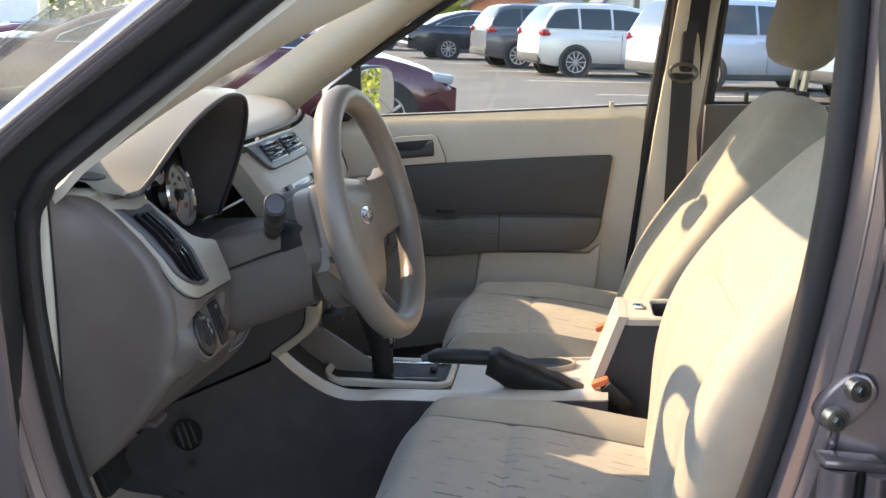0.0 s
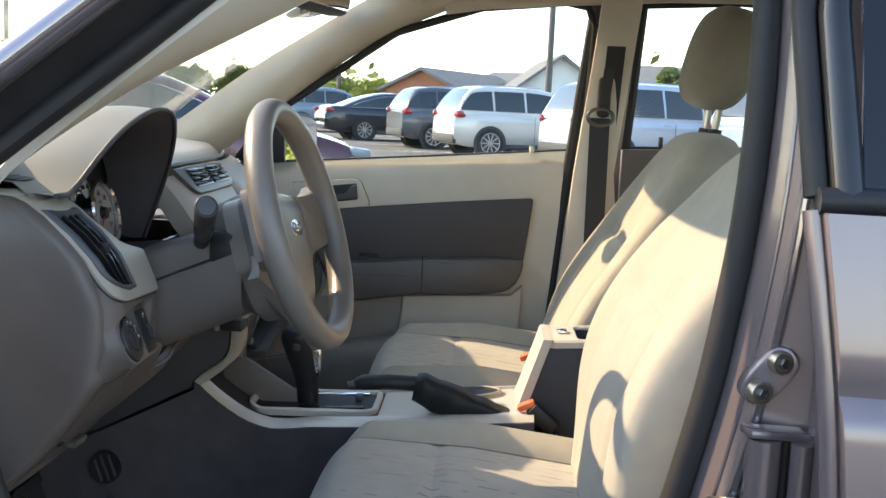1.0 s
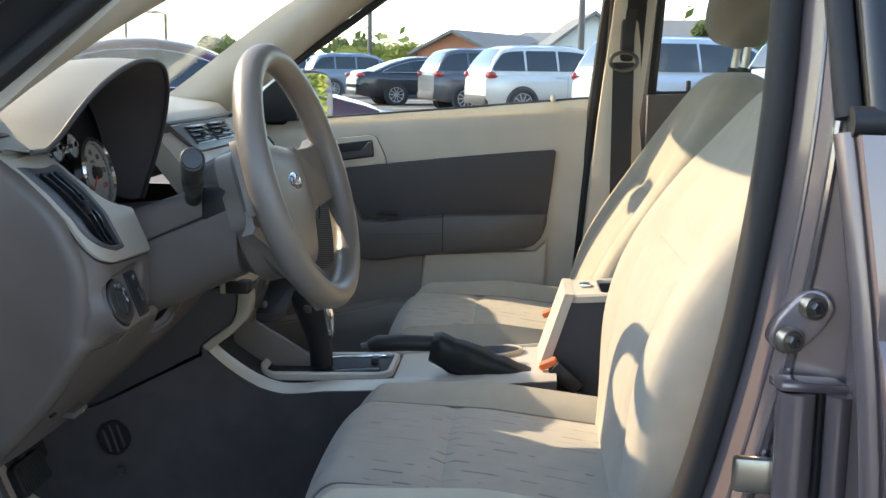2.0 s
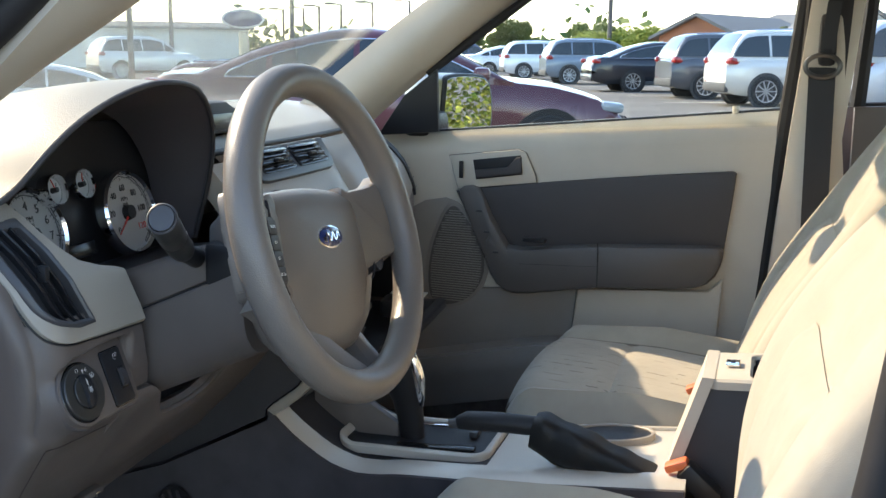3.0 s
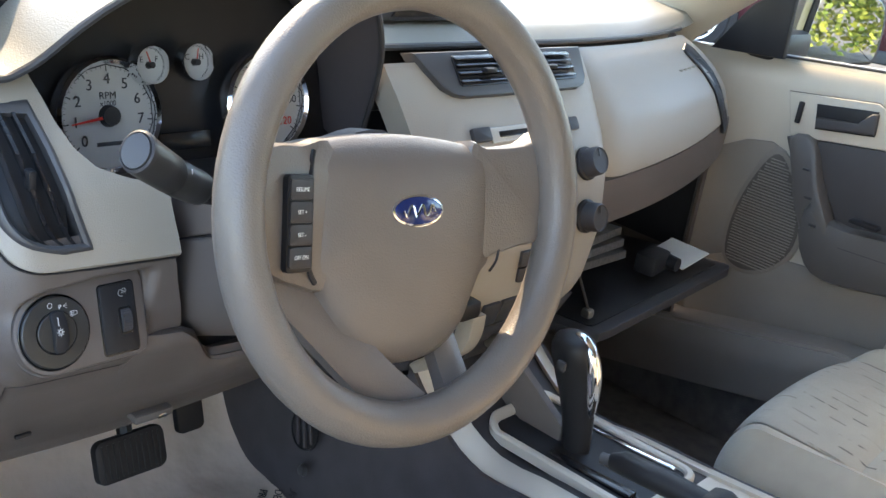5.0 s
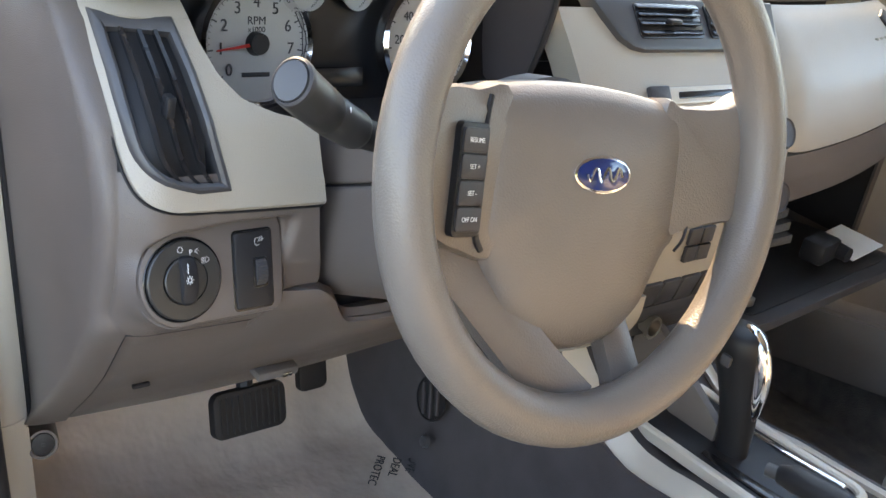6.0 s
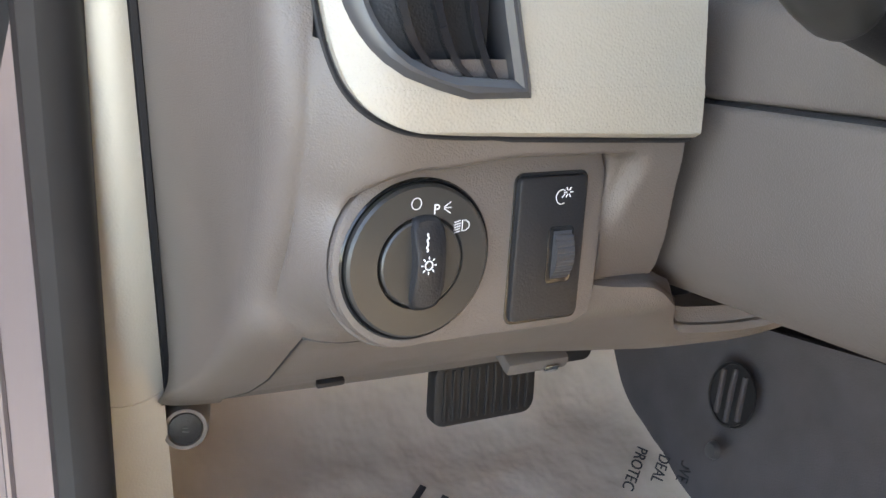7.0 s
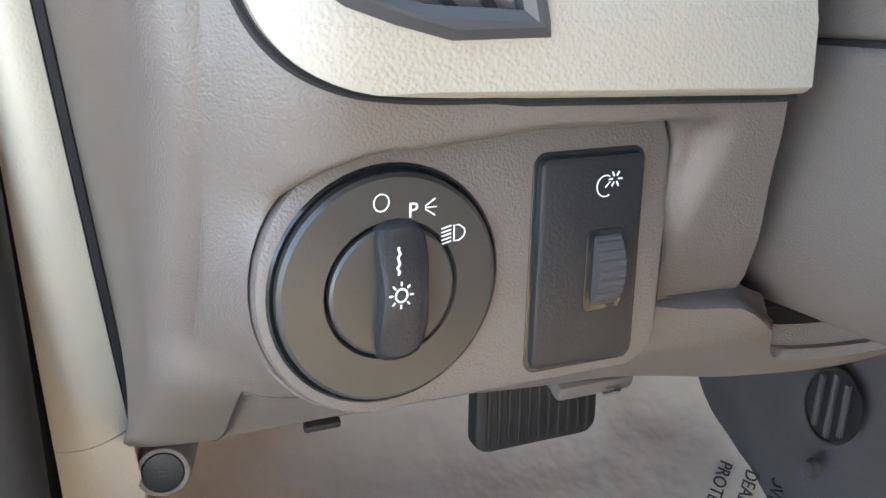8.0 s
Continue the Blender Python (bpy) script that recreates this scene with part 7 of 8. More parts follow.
# ---- the open driver's door, swung forward ----
ddoor = thing("driver_door", (-0.40, -0.80, 0.35), "open driver's door with taupe inner trim, swung forward", "car door")
HG = Matrix.Translation((-0.395, -0.815, 0.0)) @ Matrix.Rotation(radians(291), 4, "Z")
dd = lambda x, y, z: HG @ Vector((x, y, z))
part("outer_skin", sheet(lambda u, v, w: dd(1.02 * u, -0.055 - 0.02 * math.sin(math.pi * v) - w, 0.30 + 0.70 * v), 8, 10, -0.008), BODY, ddoor)
part("inner_trim", sheet(lambda u, v, w: dd(0.03 + 0.95 * u, 0.050 - 0.02 * math.sin(math.pi * v) + w, 0.34 + 0.64 * v), 8, 10, 0.03), TAUPE, ddoor, "taupe inner trim")
part("arm_rest", prism(rrect(0.55, 0.66, 0.62, 0.10, 0.04), lambda u, v, w: dd(u, 0.085 + w, v), 0.05, 0.012), DOORDARK, ddoor, "dark armrest")
part("edge", rbox(dd(0.995, 0.0, 0.66), (0.03, 0.10, 0.66), 0.008, HG.to_3x3()), BODY, ddoor)
part("window_frame", tube([dd(0.02, 0, 0.98), dd(0.30, 0.02, 1.17), dd(0.62, 0.06, 1.33), dd(0.88, 0.07, 1.35), dd(0.99, 0.04, 1.20), dd(1.0, 0, 1.0)], 0.018, 10), RUBBER, ddoor)

# ---- the lot outside ----
CAR_PAINT = {}
def car_paint(name, col):
    if name not in CAR_PAINT:
        CAR_PAINT[name] = mat(name, col, 0.30, metal=0.25, var=0.04, vscale=3.0, coat=0.8)
    return CAR_PAINT[name]


TYRE = mat("tyre_rubber", (0.02, 0.02, 0.021), 0.8, grain=0.4, gscale=120.0, var=0.1)
ALLOY = mat("alloy", (0.55, 0.55, 0.56), 0.3, metal=0.9, var=0.05)
CARGLASS = mat("car_glass", (0.02, 0.028, 0.032), 0.06, var=0.05, coat=0.5)
TAIL = mat("tail_lamp_red", (0.35, 0.012, 0.01), 0.15, coat=0.8, var=0.05)
LAMPGLASS = mat("head_lamp_glass", (0.30, 0.33, 0.36), 0.12, coat=0.8, var=0.05)
CLAD = mat("grey_cladding", (0.05, 0.05, 0.052), 0.7, var=0.1)


def loft(sections, bm=None, cap=True):
    bm = bm or bmesh.new()
    L = [[bm.verts.new(p) for p in s] for s in sections]
    n = len(L[0])
    for a, b in zip(L, L[1:]):
        for i in range(n):
            bm.faces.new((a[i], a[(i + 1) % n], b[(i + 1) % n], b[i]))
    if cap:
        bm.faces.new(L[0]), bm.faces.new(L[-1])
    return bm


def vehicle(kind, label, paint_m, hub, heading, which="rear", low=0.0):
    """A parked car. hub: ground point under its right wheel of that axle; heading in degrees from +x."""
    suv = kind != "sedan"
    Ln = {"suv": 4.45, "sedan": 4.90, "van": 5.1}[kind]
    wb = {"suv": 2.70, "sedan": 2.85, "van": 3.0}[kind]
    H = {"suv": 1.68, "sedan": 1.50, "van": 1.80}[kind] - low
    hw = 0.91
    belt = {"suv": 1.08, "sedan": 1.00, "van": 1.10}[kind] - 0.4 * low
    ax = 0.0 if suv else 0.22
    rw_ = 0.345 if suv else 0.33
    hl = Vector(((wb / 2 if which == "front" else -wb / 2) + ax, -hw + 0.10, 0))
    Rz = Matrix.Rotation(radians(heading), 4, "Z")
    gz = ground_z(hub[0], hub[1])
    T = Matrix.Translation(Vector((hub[0], hub[1], gz)) - Rz.to_3x3() @ hl) @ Rz
    v = thing("parked_car", T.translation, label, "car", group="cars on the lot", car=False)
    P = lambda name, bm, m, parent=None, lab="": (bm.transform(T), part(name, bm, m, parent or v, lab, car=False))[1]
    xr, xf = -Ln / 2, Ln / 2
    # body: rounded sections from tail to nose
    if suv:
        top = [(xr, 0.95), (xr + 0.05, 1.05), (xr + 0.5, belt + 0.01), (0.9, belt - 0.01), (1.15, 1.06), (1.7, 1.0), (xf - 0.15, 0.88), (xf, 0.70)]
    else:
        top = [(xr, 0.80), (xr + 0.06, 1.00), (xr + 0.25, 1.06), (xr + 0.6, 1.06), (xr + 1.1, belt + 0.03), (0.8, belt + 0.01), (1.25, 1.00), (1.7, 0.95), (2.1, 0.85), (xf - 0.12, 0.74), (xf, 0.60)]
    secs = []
    for k in range(33):
        x = xr + Ln * k / 32
        zt = lerp_table(top, x)
        zb = 0.24 + 0.10 * max(0, abs(x) / (Ln / 2) - 0.85) / 0.15
        e = abs(x) / (Ln / 2)
        w = hw * (1 - 0.16 * max(0, e - 0.72) / 0.28 * (max(0, e - 0.72) / 0.28))
        sec = [(-w * 0.86, zb), (-w * 0.97, zb + 0.10), (-w, zb + 0.30), (-w * 0.995, zt - 0.26), (-w * 0.97, zt - 0.10), (-w * 0.90, zt - 0.02), (-w * 0.6, zt + 0.015), (0, zt + 0.03)]
        full = sec + [(-y, z) for y, z in reversed(sec[:-1])]
        secs.append([(x, y, z) for y, z in full])
    P("body", loft(secs), paint_m)
    # cabin: pillars and roof in one shell along the roofline, panes proud of it
    if suv:
        fr = 1.55 if kind == "van" else 1.18
        line = [(xr + 0.06, belt - 0.04), (xr + 0.16, belt + 0.22), (xr + 0.30, H - 0.20), (xr + 0.44, H - 0.07), (xr + 0.75, H - 0.015), (-0.9, H), (-0.3, H), (fr - 1.05, H - 0.03), (fr - 0.72, H - 0.11), (fr - 0.36, H - 0.34), (fr, belt - 0.04)]
    else:
        fr = 1.28
        line = [(xr + 0.40, belt - 0.03), (xr + 0.80, belt + 0.14), (xr + 1.15, belt + 0.29), (xr + 1.50, H - 0.11), (xr + 1.90, H - 0.02), (xr + 2.30, H), (-0.05, H - 0.01), (0.25, H - 0.055), (0.55, H - 0.17), (0.90, belt + 0.17), (fr, belt - 0.03)]
    curve = [(p.x, p.z) for p in smooth_loop([(a, 0, b) for a, b in line], 4, False)]
    roof_z = lambda x: lerp_table(curve, x)
    wb_, wt_ = hw * 0.93, hw * 0.68
    side_y = lambda z: wb_ + (wt_ - wb_) * max(0.0, (z - belt) / (H - belt)) ** 1.15
    xa, xb = line[0][0], line[-1][0]
    secs = []
    for k in range(41):
        x = xa + (xb - xa) * k / 40
        zr = max(roof_z(x), belt - 0.035)
        c = min(0.07, max(0.002, 0.35 * (zr - belt + 0.06)))
        half = [(side_y(belt) * 1.0, belt - 0.08), (side_y(belt + (zr - belt) * 0.3), belt + (zr - belt - c) * 0.35), (side_y(zr - c), zr - c), (side_y(zr) - 0.25 * c, zr - 0.35 * c), (side_y(zr) - c, zr), (side_y(zr) * 0.5, zr + 0.3 * c)]
        secs.append([(x, -y, z) for y, z in half] + [(x, 0, zr + 0.38 * c)] + [(x, y, z) for y, z in reversed(half)])
    P("cabin", loft(secs), paint_m)
    # side panes between the pillars
    gap = 0.105
    xs = [xa + (xb - xa) * k / 160 for k in range(161)]
    inside = [x for x in xs if roof_z(x) - gap > belt + 0.045]
    g0, g1 = inside[0], inside[-1]
    posts = [xr + 0.98, -0.42, 0.50] if suv else [xr + 1.28, -0.30]
    edges = [g0] + [p for p in posts if g0 < p < g1] + [g1]
    for side in (-1, 1):
        for a, b in zip(edges, edges[1:]):
            a2, b2 = a + (0.03 if a > g0 else 0.0), b - (0.03 if b < g1 else 0.0)
            def pane(u, vv, w, a2=a2, b2=b2, side=side):
                x = a2 + (b2 - a2) * u
                z = belt + 0.025 + (roof_z(x) - gap - belt - 0.025) * vv
                return Vector((x, side * (side_y(z) + 0.010 + w), z))
            P("side_window", sheet(pane, 10, 5, 0.02), CARGLASS)
        if not suv:
            rim_ = [(x, belt + 0.018) for x in (g0, -0.3, g1)] + [(x, roof_z(x) - gap + 0.008) for x in inside[::-8]]
            P("window_trim", tube([(x, side * (side_y(z) + 0.012), z) for x, z in rim_], 0.009, 6, True), CHROME)
    def endpane(name, x0, x1):
        def f(u, vv, w):
            x = x0 + (x1 - x0) * vv
            zr = roof_z(x)
            y = (2 * u - 1) * (side_y(zr) - 0.10)
            return Vector((x, y, zr + 0.006 + w + 0.026 * (1 - (abs(y) / side_y(zr)) ** 2)))
        P(name, sheet(f, 8, 8, 0.02), CARGLASS)
    lo, hi = belt + 0.04, H - 0.075
    front = [x for x in xs if x > 0 and lo < roof_z(x) < hi]
    rear = [x for x in xs if x < -0.5 and lo < roof_z(x) < hi]
    endpane("rear_window", rear[0], rear[-1])
    endpane("windshield", front[0], front[-1])
    bF, tF, tR = fr - 0.08, fr - 0.95, xr + 0.5
    for side in (-1, 1):
        P("tail_lamp", rbox((xr + 0.17, side * hw * 0.83, 1.00 if suv else 0.92), (0.36, 0.20, 0.17 if suv else 0.15), 0.06, Euler((0, 0.10, -0.32 * side)).to_matrix()), TAIL)
        P("head_lamp", rbox((xf - 0.18, side * hw * 0.74, 0.76 if suv else 0.735), (0.26, 0.26, 0.11), 0.045, Euler((0, 0.12, -0.3 * side)).to_matrix()), LAMPGLASS)
        P("reflector", rbox((xr + 0.03, side * hw * 0.72, 0.55), (0.06, 0.20, 0.06), 0.015), TAIL)
        P("wing_mirror", rbox((bF - 0.25, side * (hw + 0.09), belt + 0.06), (0.16, 0.20, 0.14), 0.04), paint_m)
        for x in (-0.25, 0.85):
            P("door_handle", rbox((x - 0.15, side * (hw + 0.005), belt - 0.12), (0.18, 0.03, 0.03), 0.01), CHROME if not suv else paint_m)
            P("door_gap", rbox((x + 0.05, side * (hw * 0.997), 0.68), (0.008, 0.012, 0.62), 0.002), BLACK)
    P("rear_bumper", rbox((xr + 0.03, 0, 0.42), (0.12, 1.5, 0.22), 0.05), CLAD if suv else paint_m)
    P("sill", rbox((0, 0, 0.27), (wb - 0.7, 2 * hw + 0.01, 0.12), 0.03), CLAD)
    for xw in (ax - wb / 2, ax + wb / 2):
        for side in (-1, 1):
            arch = axes((xw, side * (hw - 0.02), rw_), (1, 0, 0), (0, 0, 1)) if side < 0 else axes((xw, side * (hw - 0.02), rw_), (-1, 0, 0), (0, 0, 1))
            P("wheel_arch", revolve([(rw_ + 0.07, 0.0), (rw_ + 0.065, 0.03), (rw_ + 0.01, 0.026), (0, 0.024)], arch, 28), CLAD if suv else BLACK)
            m2 = arch @ Matrix.Translation((0, 0, 0.012))
            ty = P("wheel", revolve([(rw_ * 0.70, 0.022), (rw_ * 0.74, 0.034), (rw_ * 0.95, 0.034), (rw_, 0.015), (rw_, -0.15)], m2, 28), TYRE)
            P("rim", revolve([(rw_ * 0.72, 0.030), (rw_ * 0.68, 0.030), (rw_ * 0.64, 0.012), (0.0, 0.010)], m2, 24), BLACK, ty)
            bm = bmesh.new()
            for k in range(10):
                a = 2 * math.pi * k / 10
                rbox((m2 @ Vector((rw_ * 0.37 * math.cos(a), rw_ * 0.37 * math.sin(a), 0.022))), (rw_ * 0.60, 0.030, 0.014), 0.004, (m2 @ Matrix.Rotation(a, 4, "Z")).to_3x3(), 1, bm)
            join(bm, revolve([(rw_ * 0.72, 0.034), (rw_ * 0.66, 0.030)], m2, 24))
            join(bm, revolve([(0.06, 0.018), (0.055, 0.036), (0, 0.038)], m2, 14))
            P("spokes", bm, ALLOY, ty, "alloy spokes")
    if suv:
        for side in (-1, 1):
            P("roof_rail", tube([(tR + 0.2, side * wt_ * 0.88, H + 0.01), ((tR + tF) / 2, side * wt_ * 0.9, H + 0.035), (tF - 0.2, side * wt_ * 0.88, H + 0.01)], 0.018, 6), CHROME)
    return v


ROW = 27.8
vehicle("suv", "pearl white sport utility car with red tail lamps", car_paint("pearl_white_paint", (0.66, 0.63, 0.58)), (-2.226, 23.8), ROW)
vehicle("suv", "dark grey sport utility car parked in the row", car_paint("dark_grey_paint", (0.085, 0.09, 0.105)), (-4.15, 27.5), ROW)
vehicle("sedan", "black low sedan in the parked row", car_paint("black_paint", (0.012, 0.014, 0.022)), (-6.98, 31.5), ROW)
vehicle("suv", "blue-grey crossover in the parked row", car_paint("blue_grey_paint", (0.17, 0.21, 0.26)), (-11.0, 38.5), ROW)
vehicle("suv", "white crossover far down the row", car_paint("white_paint", (0.72, 0.73, 0.74)), (-15.0, 45.0), ROW)
vehicle("sedan", "white hatchback far down the row", car_paint("white_paint", (0.72, 0.73, 0.74)), (-18.5, 50.0), ROW)
vehicle("van", "dark blue van at the row's end", car_paint("navy_paint", (0.04, 0.06, 0.11)), (-24.5, 57.0), ROW)
vehicle("van", "light silver minivan beside the white car", car_paint("light_silver_paint", (0.52, 0.56, 0.62)), (0.75, 20.6), ROW)
vehicle("van", "silver blue minivan seen past the rear seat", car_paint("silver_blue_paint", (0.36, 0.43, 0.52)), (4.1, 19.0), ROW)
vehicle("suv", "white sport utility car seen past the head restraint", car_paint("white_paint", (0.72, 0.73, 0.74)), (4.3, 14.6), ROW)
MAROON = car_paint("maroon_paint", (0.085, 0.016, 0.024))
vehicle("sedan", "deep maroon sedan with alloy wheels parked alongside", MAROON, (-2.73, 9.25), 24.0, "front")
vehicle("suv", "dark red sport utility car behind the maroon sedan", car_paint("dark_red_paint", (0.10, 0.018, 0.022)), (-8.5, 11.5), 24.0, low=0.22)
vehicle("sedan", "white sedan seen through the windshield", car_paint("white_paint", (0.72, 0.73, 0.74)), (-17.2, 19.2), 222.0)
vehicle("suv", "white pickup-like car far ahead", car_paint("white_paint", (0.72, 0.73, 0.74)), (-28.5, 34.2), 60.0)
vehicle("sedan", "silver car ahead of the windshield", car_paint("light_silver_paint", (0.52, 0.56, 0.62)), (-8.6, 3.6), 35.0)

# parking lines
for k in range(9):
    base = Vector((-2.9 - 1.75 * (k - 2), 21.2 + 3.6 * (k - 2), 0))
    d = Vector((math.cos(radians(ROW)), math.sin(radians(ROW)), 0))
    s = Vector((-d.y, d.x, 0)) * 0.06
    bm = bmesh.new()
    bm.faces.new([bm.verts.new(base + o + Vector((0, 0, 0.006))) for o in (-s, d * 5.2 - s, d * 5.2 + s, s)])
    solid("parking_line", bm, LINE, "faded pale parking line on the asphalt", "road marking", group="parking lines", kind="structure", car=False)

# ---- trees ----
def leaf_mat(name, a, b):
    m = mat(name, a, 0.75, var=0.0, spec=0.3)
    nt = m.node_tree
    g = nt.nodes.new("ShaderNodeNewGeometry")
    mx = nt.nodes.new("ShaderNodeMix")
    mx.data_type = "RGBA"
    mx.inputs[6].default_value, mx.inputs[7].default_value = (*a, 1), (*b, 1)
    nt.links.new(g.outputs["Random Per Island"], mx.inputs[0])
    nt.links.new(mx.outputs[2], nt.nodes["Principled BSDF"].inputs["Base Color"])
    return m
LEAF = leaf_mat("leaf_green", (0.075, 0.12, 0.035), (0.25, 0.27, 0.085))
LEAF_Y = leaf_mat("leaf_yellow_green", (0.10, 0.16, 0.025), (0.36, 0.36, 0.06))
BARK = mat("bark", (0.12, 0.09, 0.07), 0.9, grain=0.8, gscale=30.0, var=0.25, dist=0.02)


def tree(seed, h, spread, leaf, n=20000):
    """One tree at the origin."""
    r = random.Random(seed)
    t = thing("tree", (0, 0, 0), "broad leafy tree with an uneven crown", "tree", group="trees", car=False)
    trunk = [(0, 0, 0), (0.05 * h * 0.2, 0, h * 0.25), (0, 0.03 * h, h * 0.5), (0.02 * h, 0, h * 0.75)]
    bm = tube(trunk, [0.035 * h, 0.028 * h, 0.018 * h, 0.007 * h], 8)
    for k in range(6):
        a = r.uniform(0, 6.28)
        z0 = h * r.uniform(0.25, 0.5)
        tube([(0, 0, z0), (0.35 * spread * math.cos(a), 0.35 * spread * math.sin(a), z0 + 0.16 * h), (0.7 * spread * math.cos(a), 0.7 * spread * math.sin(a), z0 + 0.26 * h)], [0.013 * h, 0.009 * h, 0.003 * h], 6, bm=bm)
    part("trunk", bm, BARK, t, car=False)
    blobs = []
    for k in range(11):
        a, q = r.uniform(0, 6.28), r.uniform(0.1, 0.75)
        blobs.append((Vector((spread * q * math.cos(a), spread * q * math.sin(a), h * r.uniform(0.38, 0.86))), spread * r.uniform(0.28, 0.5)))
    bm = bmesh.new()
    for k in range(n):
        c, rad = r.choice(blobs)
        d = Vector((r.gauss(0, 1), r.gauss(0, 1), r.gauss(0, 0.8))).normalized() * rad * r.uniform(0.25, 1.0) ** 0.6
        p = c + d
        s = r.uniform(0.014, 0.027) * h
        x = Vector((r.gauss(0, 1), r.gauss(0, 1), r.gauss(0, 1))).normalized()
        y = x.orthogonal().normalized()
        z = x.cross(y)
        bm.faces.new([bm.verts.new(p + o) for o in (x * s, y * s * 0.6 + z * 0.2 * s, -x * s, -y * s * 0.6 + z * 0.15 * s)])
    part("crown", bm, leaf, t, car=False)
    return t
tr_a = tree(1, 6.0, 3.6, LEAF)
tr_b = tree(2, 5.0, 3.2, LEAF_Y)
tr_c = tree(3, 7.5, 4.2, LEAF)
spots = [("b", -12.5, 57, 0.8), ("b", -16.0, 60, 0.7), ("a", -8.5, 66, 0.75), ("a", -4.2, 57, 0.55), ("a", 4.0, 46, 0.9), ("c", -27, 66, 0.62), ("a", -22.5, 66, 0.75), ("a", -19, 72, 0.7),
         ("c", 9, 50, 0.9), ("b", 16, 50, 1.0), ("c", 24, 44, 1.0), ("a", -82, 40, 0.9), ("c", -86, 20, 0.9)]
mirror_spots = [("b", 15.0, 9.5, 1.5), ("b", 18.5, 6.5, 1.5), ("b", 17.5, 12.5, 1.5), ("b", 13.5, 14.0, 1.3), ("b", 21, 9.5, 1.6), ("b", 16.5, 3.5, 1.3)]
for k, (kind, x, y, s) in enumerate(spots + mirror_spots):
    s = s * 0.72 if k < len(spots) else s
    src = {"a": tr_a, "b": tr_b, "c": tr_c}[kind]
    m = Matrix.Translation((x, y, ground_z(x, y) - 0.05)) @ Matrix.Rotation(k * 1.7, 4, "Z") @ Matrix.Diagonal((s, s, s * (0.92 + 0.05 * (k % 4)), 1))
    c = copy_thing(src, m)
    c.scale = (s, s, s * (0.92 + 0.05 * (k % 4)))
for o, x, y in ((tr_a, 38, 64), (tr_b, 30, 58), (tr_c, 46, 72)):
    o.location = (x, y, 0)
r = random.Random(9)
bm = bmesh.new()
for k in range(5200):
    u = r.uniform(0, 1)
    p = Vector((-110 + 160 * u, 84 - 12 * u + r.uniform(-2, 2), 0.2 + abs(r.gauss(0, 1.0)) * (1.0 + 0.5 * math.sin(u * 37) + 0.4 * math.sin(u * 91))))
    x = Vector((r.gauss(0, 1), r.gauss(0, 1), r.gauss(0, 1))).normalized()
    y = x.orthogonal().normalized()
    s = r.uniform(0.25, 0.6)
    bm.faces.new([bm.verts.new(p + o) for o in (x * s, y * s * 0.6, -x * s, -y * s * 0.6)])
solid("far_woods", bm, LEAF, "line of far woods behind the lot", "woods", kind="stuff", car=False)

# ---- hedge behind the car, which the door mirror shows ----
r = random.Random(21)
bm = bmesh.new()
for k in range(24000):
    a, d = radians(r.uniform(14, 54)), r.uniform(8.4, 10.0)
    top_h = 1.55 + 0.25 * math.sin(a * 31) + 0.18 * math.sin(a * 77)
    p = Vector((-0.5 + d * math.cos(a), 1.25 + d * math.sin(a), r.uniform(0.02, 1.0) ** 0.8 * top_h))
    x = Vector((r.gauss(0, 1), r.gauss(0, 1), r.gauss(0, 1))).normalized()
    y = x.orthogonal().normalized()
    q = r.uniform(0.022, 0.055)
    bm.faces.new([bm.verts.new(p + o) for o in (x * q, y * q * 0.6, -x * q, -y * q * 0.6)])
solid("hedge", bm, LEAF_Y, "yellow-green leafy hedge along the lot", "hedge", kind="stuff", car=False)

# ---- buildings, poles, sign ----
BRICKWALL = mat("orange_brick_wall", (0.42, 0.17, 0.09), 0.85, grain=0.4, gscale=8.0, var=0.12, vscale=2.0)
WHITEWALL = mat("white_siding", (0.72, 0.71, 0.67), 0.75, var=0.06, vscale=1.5)
SHINGLE = mat("grey_shingles", (0.17, 0.165, 0.16), 0.9, grain=0.5, gscale=6.0, var=0.2, vscale=3.0)


def house(name, at, w, d, h, rise, wall_m, turn, label):
    """A low gabled house: gable ends face local -y."""
    T = Matrix.Translation(at) @ Matrix.Rotation(radians(turn), 4, "Z")
    b = thing(name, at, label, "house", car=False)
    P = lambda nm, bm, m: (bm.transform(T), part(nm, bm, m, b, car=False))[1]
    prof = [(-w / 2, 0), (w / 2, 0), (w / 2, h), (0, h + rise), (-w / 2, h)]
    P("wall", prism(prof, lambda u, v, ww: Vector((u, -d / 2 - ww, v)), d, 0.01), wall_m)
    for sgn in (-1, 1):
        def f(u, v, ww, sgn=sgn):
            x = sgn * (w / 2 + 0.4) * u
            return Vector((x, -d / 2 - 0.35 + (d + 0.7) * v, h + rise + 0.08 - (rise + 0.4 * rise / (w / 2)) * u + ww))
        P("roof", sheet(f, 4, 4, 0.16), SHINGLE)
    for k in range(3):
        x = -w / 2 + w * (k + 0.8) / 3.4
        win_ = P("window", rbox((x, -d / 2 - 0.02, h * 0.55), (w * 0.12, 0.10, h * 0.38), 0.02), CARGLASS)
    return b
house("house", (-7.2, 56.5, 0), 4.2, 9.0, 2.1, 0.95, BRICKWALL, -18, "low orange brick building with a grey gable roof")
house("house", (-2.6, 63.5, 0), 9.5, 7.0, 2.45, 0.95, BRICKWALL, 72, "long low brick wing with a grey roof")
house("house", (-2.2, 50.5, 0), 3.6, 9.0, 2.3, 1.35, WHITEWALL, 10, "white gabled house with a grey roof")
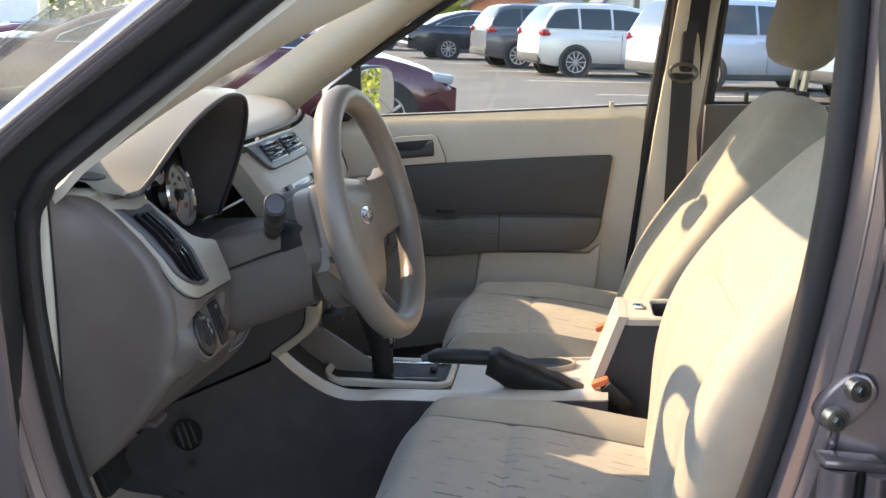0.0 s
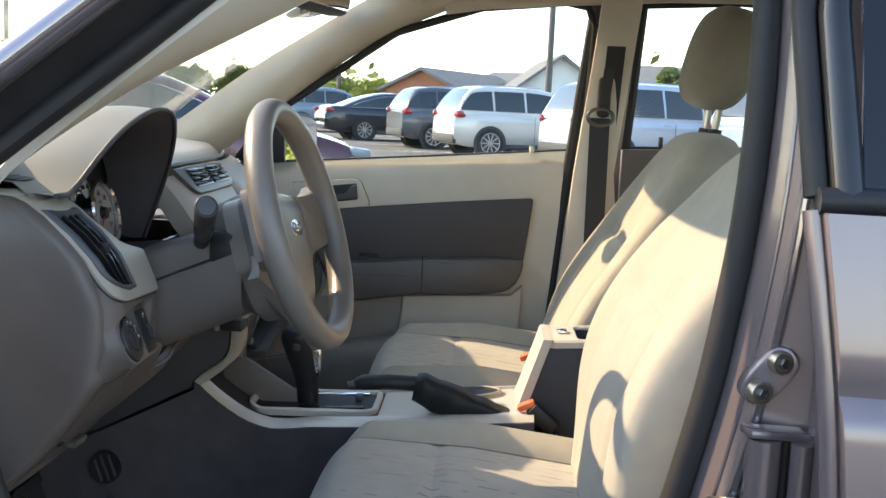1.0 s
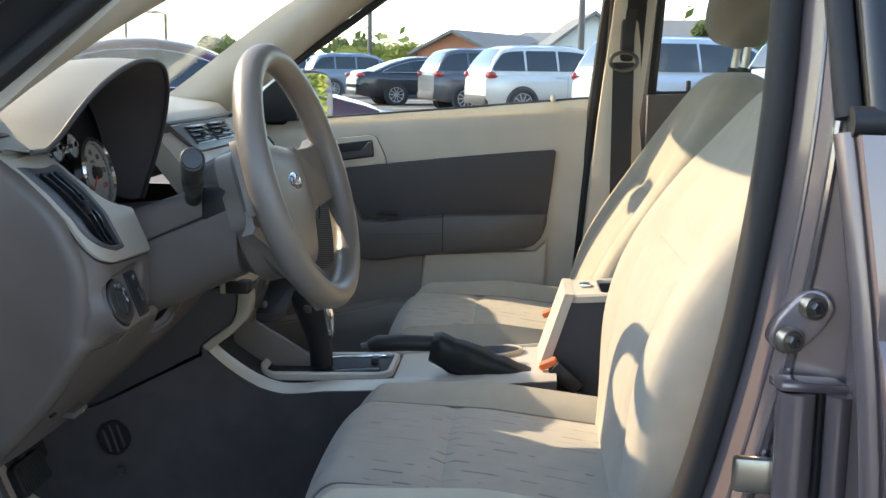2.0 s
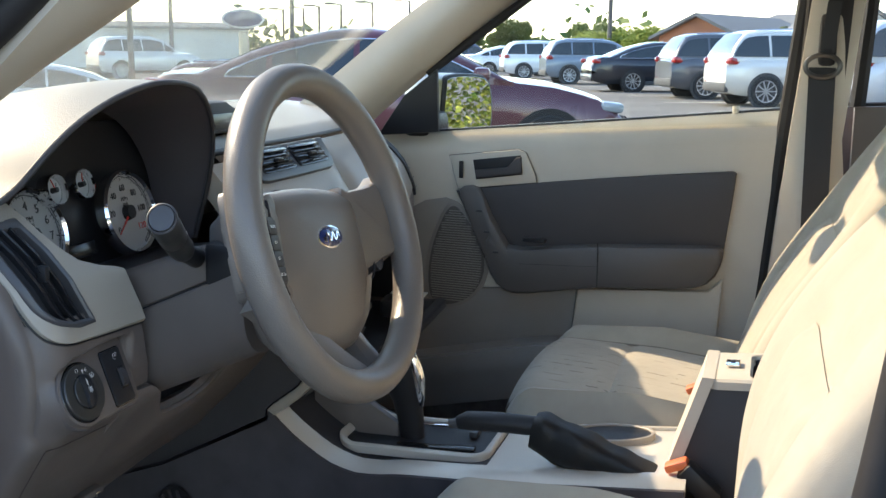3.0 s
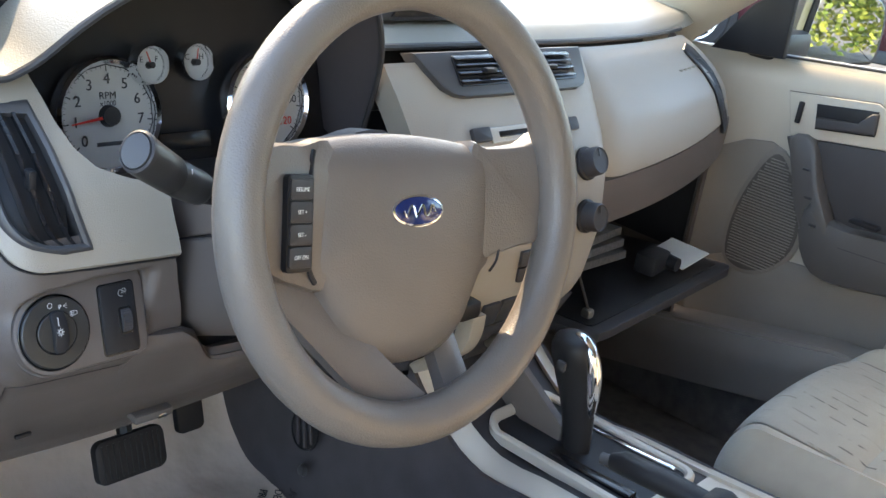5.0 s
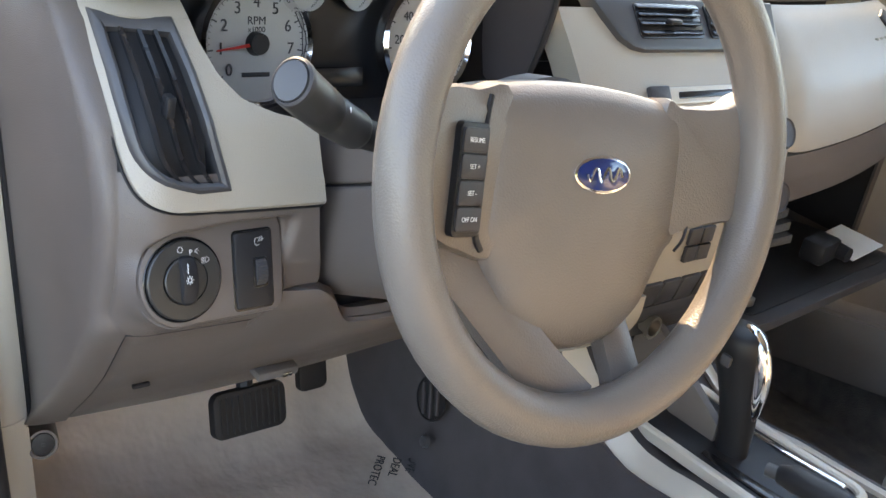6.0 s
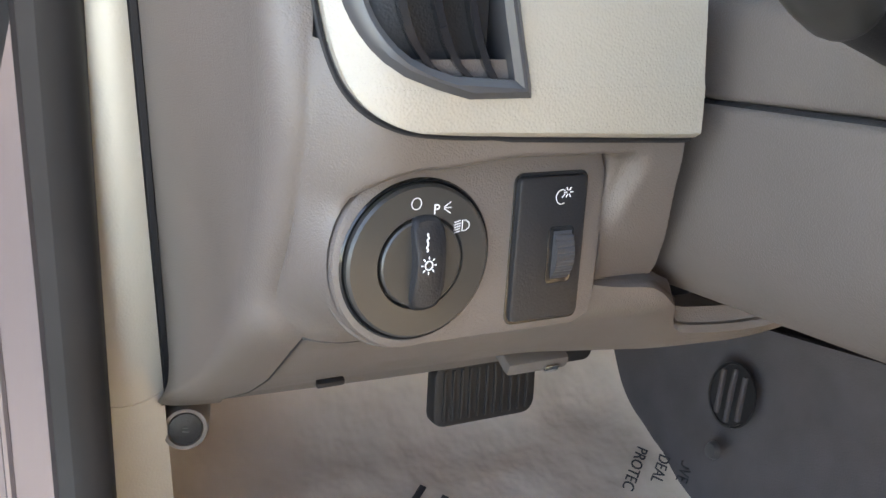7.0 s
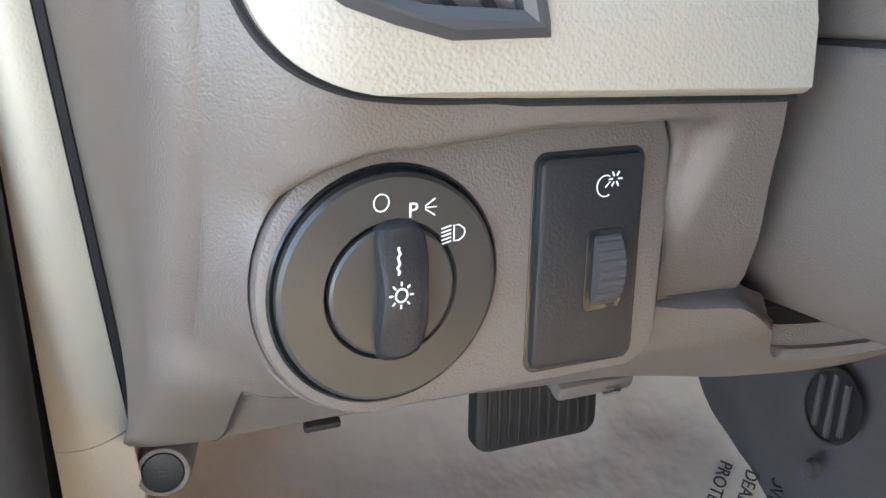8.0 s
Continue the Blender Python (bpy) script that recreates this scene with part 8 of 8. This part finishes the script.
house("house", (4.2, 53.0, 0), 8.0, 6.0, 2.4, 1.2, WHITEWALL, 95, "long white house with a grey roof")
house("low_building", (-49.0, 60.0, 0), 6.0, 16.0, 2.7, 0.35, WHITEWALL, 130, "long pale low building beyond the lot")
POLE = mat("pole_bronze", (0.10, 0.09, 0.085), 0.5, metal=0.4, var=0.1)


def pole(x, y, h, r_, arm, label):
    z0 = ground_z(x, y)
    p = thing("street_lamp", (x, y, z0), label, "street lamp", group="lot lamps", car=False)
    part("shaft", tube([(x, y, z0 - 0.05), (x, y, z0 + h)], [r_, r_ * 0.8], 10), POLE, p, car=False)
    if arm:
        part("arm", tube([(x, y, z0 + h - 0.1), (x - arm * 0.6, y, z0 + h + 0.1), (x - arm, y, z0 + h + 0.08)], r_ * 0.5, 8), POLE, p, car=False)
        part("head", rbox((x - arm, y, z0 + h + 0.06), (0.7, 0.35, 0.14), 0.05), POLE, p, car=False)
pole(-1.55, 37.5, 9.0, 0.13, 0.9, "tall bronze lot lamp pole")
pole(-14.0, 56.5, 7.0, 0.14, 0.0, "dark pole beyond the row")
pole(-24.2, 29.5, 9.0, 0.11, 0.8, "lamp pole seen through the windshield")
pole(-35.4, 46.8, 8.5, 0.13, 0.8, "far bronze lot lamp pole")
pole(-30.1, 50.4, 8.5, 0.14, 0.8, "far bronze lot lamp pole")
for k, (x, y) in enumerate([(-35.6, 58.7), (-34.5, 59.3), (-33.6, 59.7), (-32.3, 60.2), (-30.6, 61.2), (-28.6, 62.5)]):
    pole(x * (1.25 - 0.05 * k), y * (1.25 - 0.05 * k), 4.4, 0.10, 0.9, "small curved lamp in a line of lamps")
sign = thing("oval_sign", (-32.3, 49.0, 0), "blue oval dealer sign on a post", "sign", car=False)
part("post", tube([(-32.3, 49.0, 0), (-32.3, 49.0, 2.2)], 0.28, 12), STEEL, sign, car=False)
SG = axes((-32.2, 48.8, 2.85), (0.83, 0.55, 0), (0, 0, 1))
part("oval", prism(ellipse(0, 0, 1.15, 0.52, 36), lambda u, v, w: SG @ Vector((u, v, w)), 0.35, 0.05), WHITE, sign, car=False)
part("oval_field", prism(ellipse(0, 0, 1.02, 0.42, 36), lambda u, v, w: SG @ Vector((u, v, w + 0.02)), 0.05, 0.01), BLUE, sign, car=False)
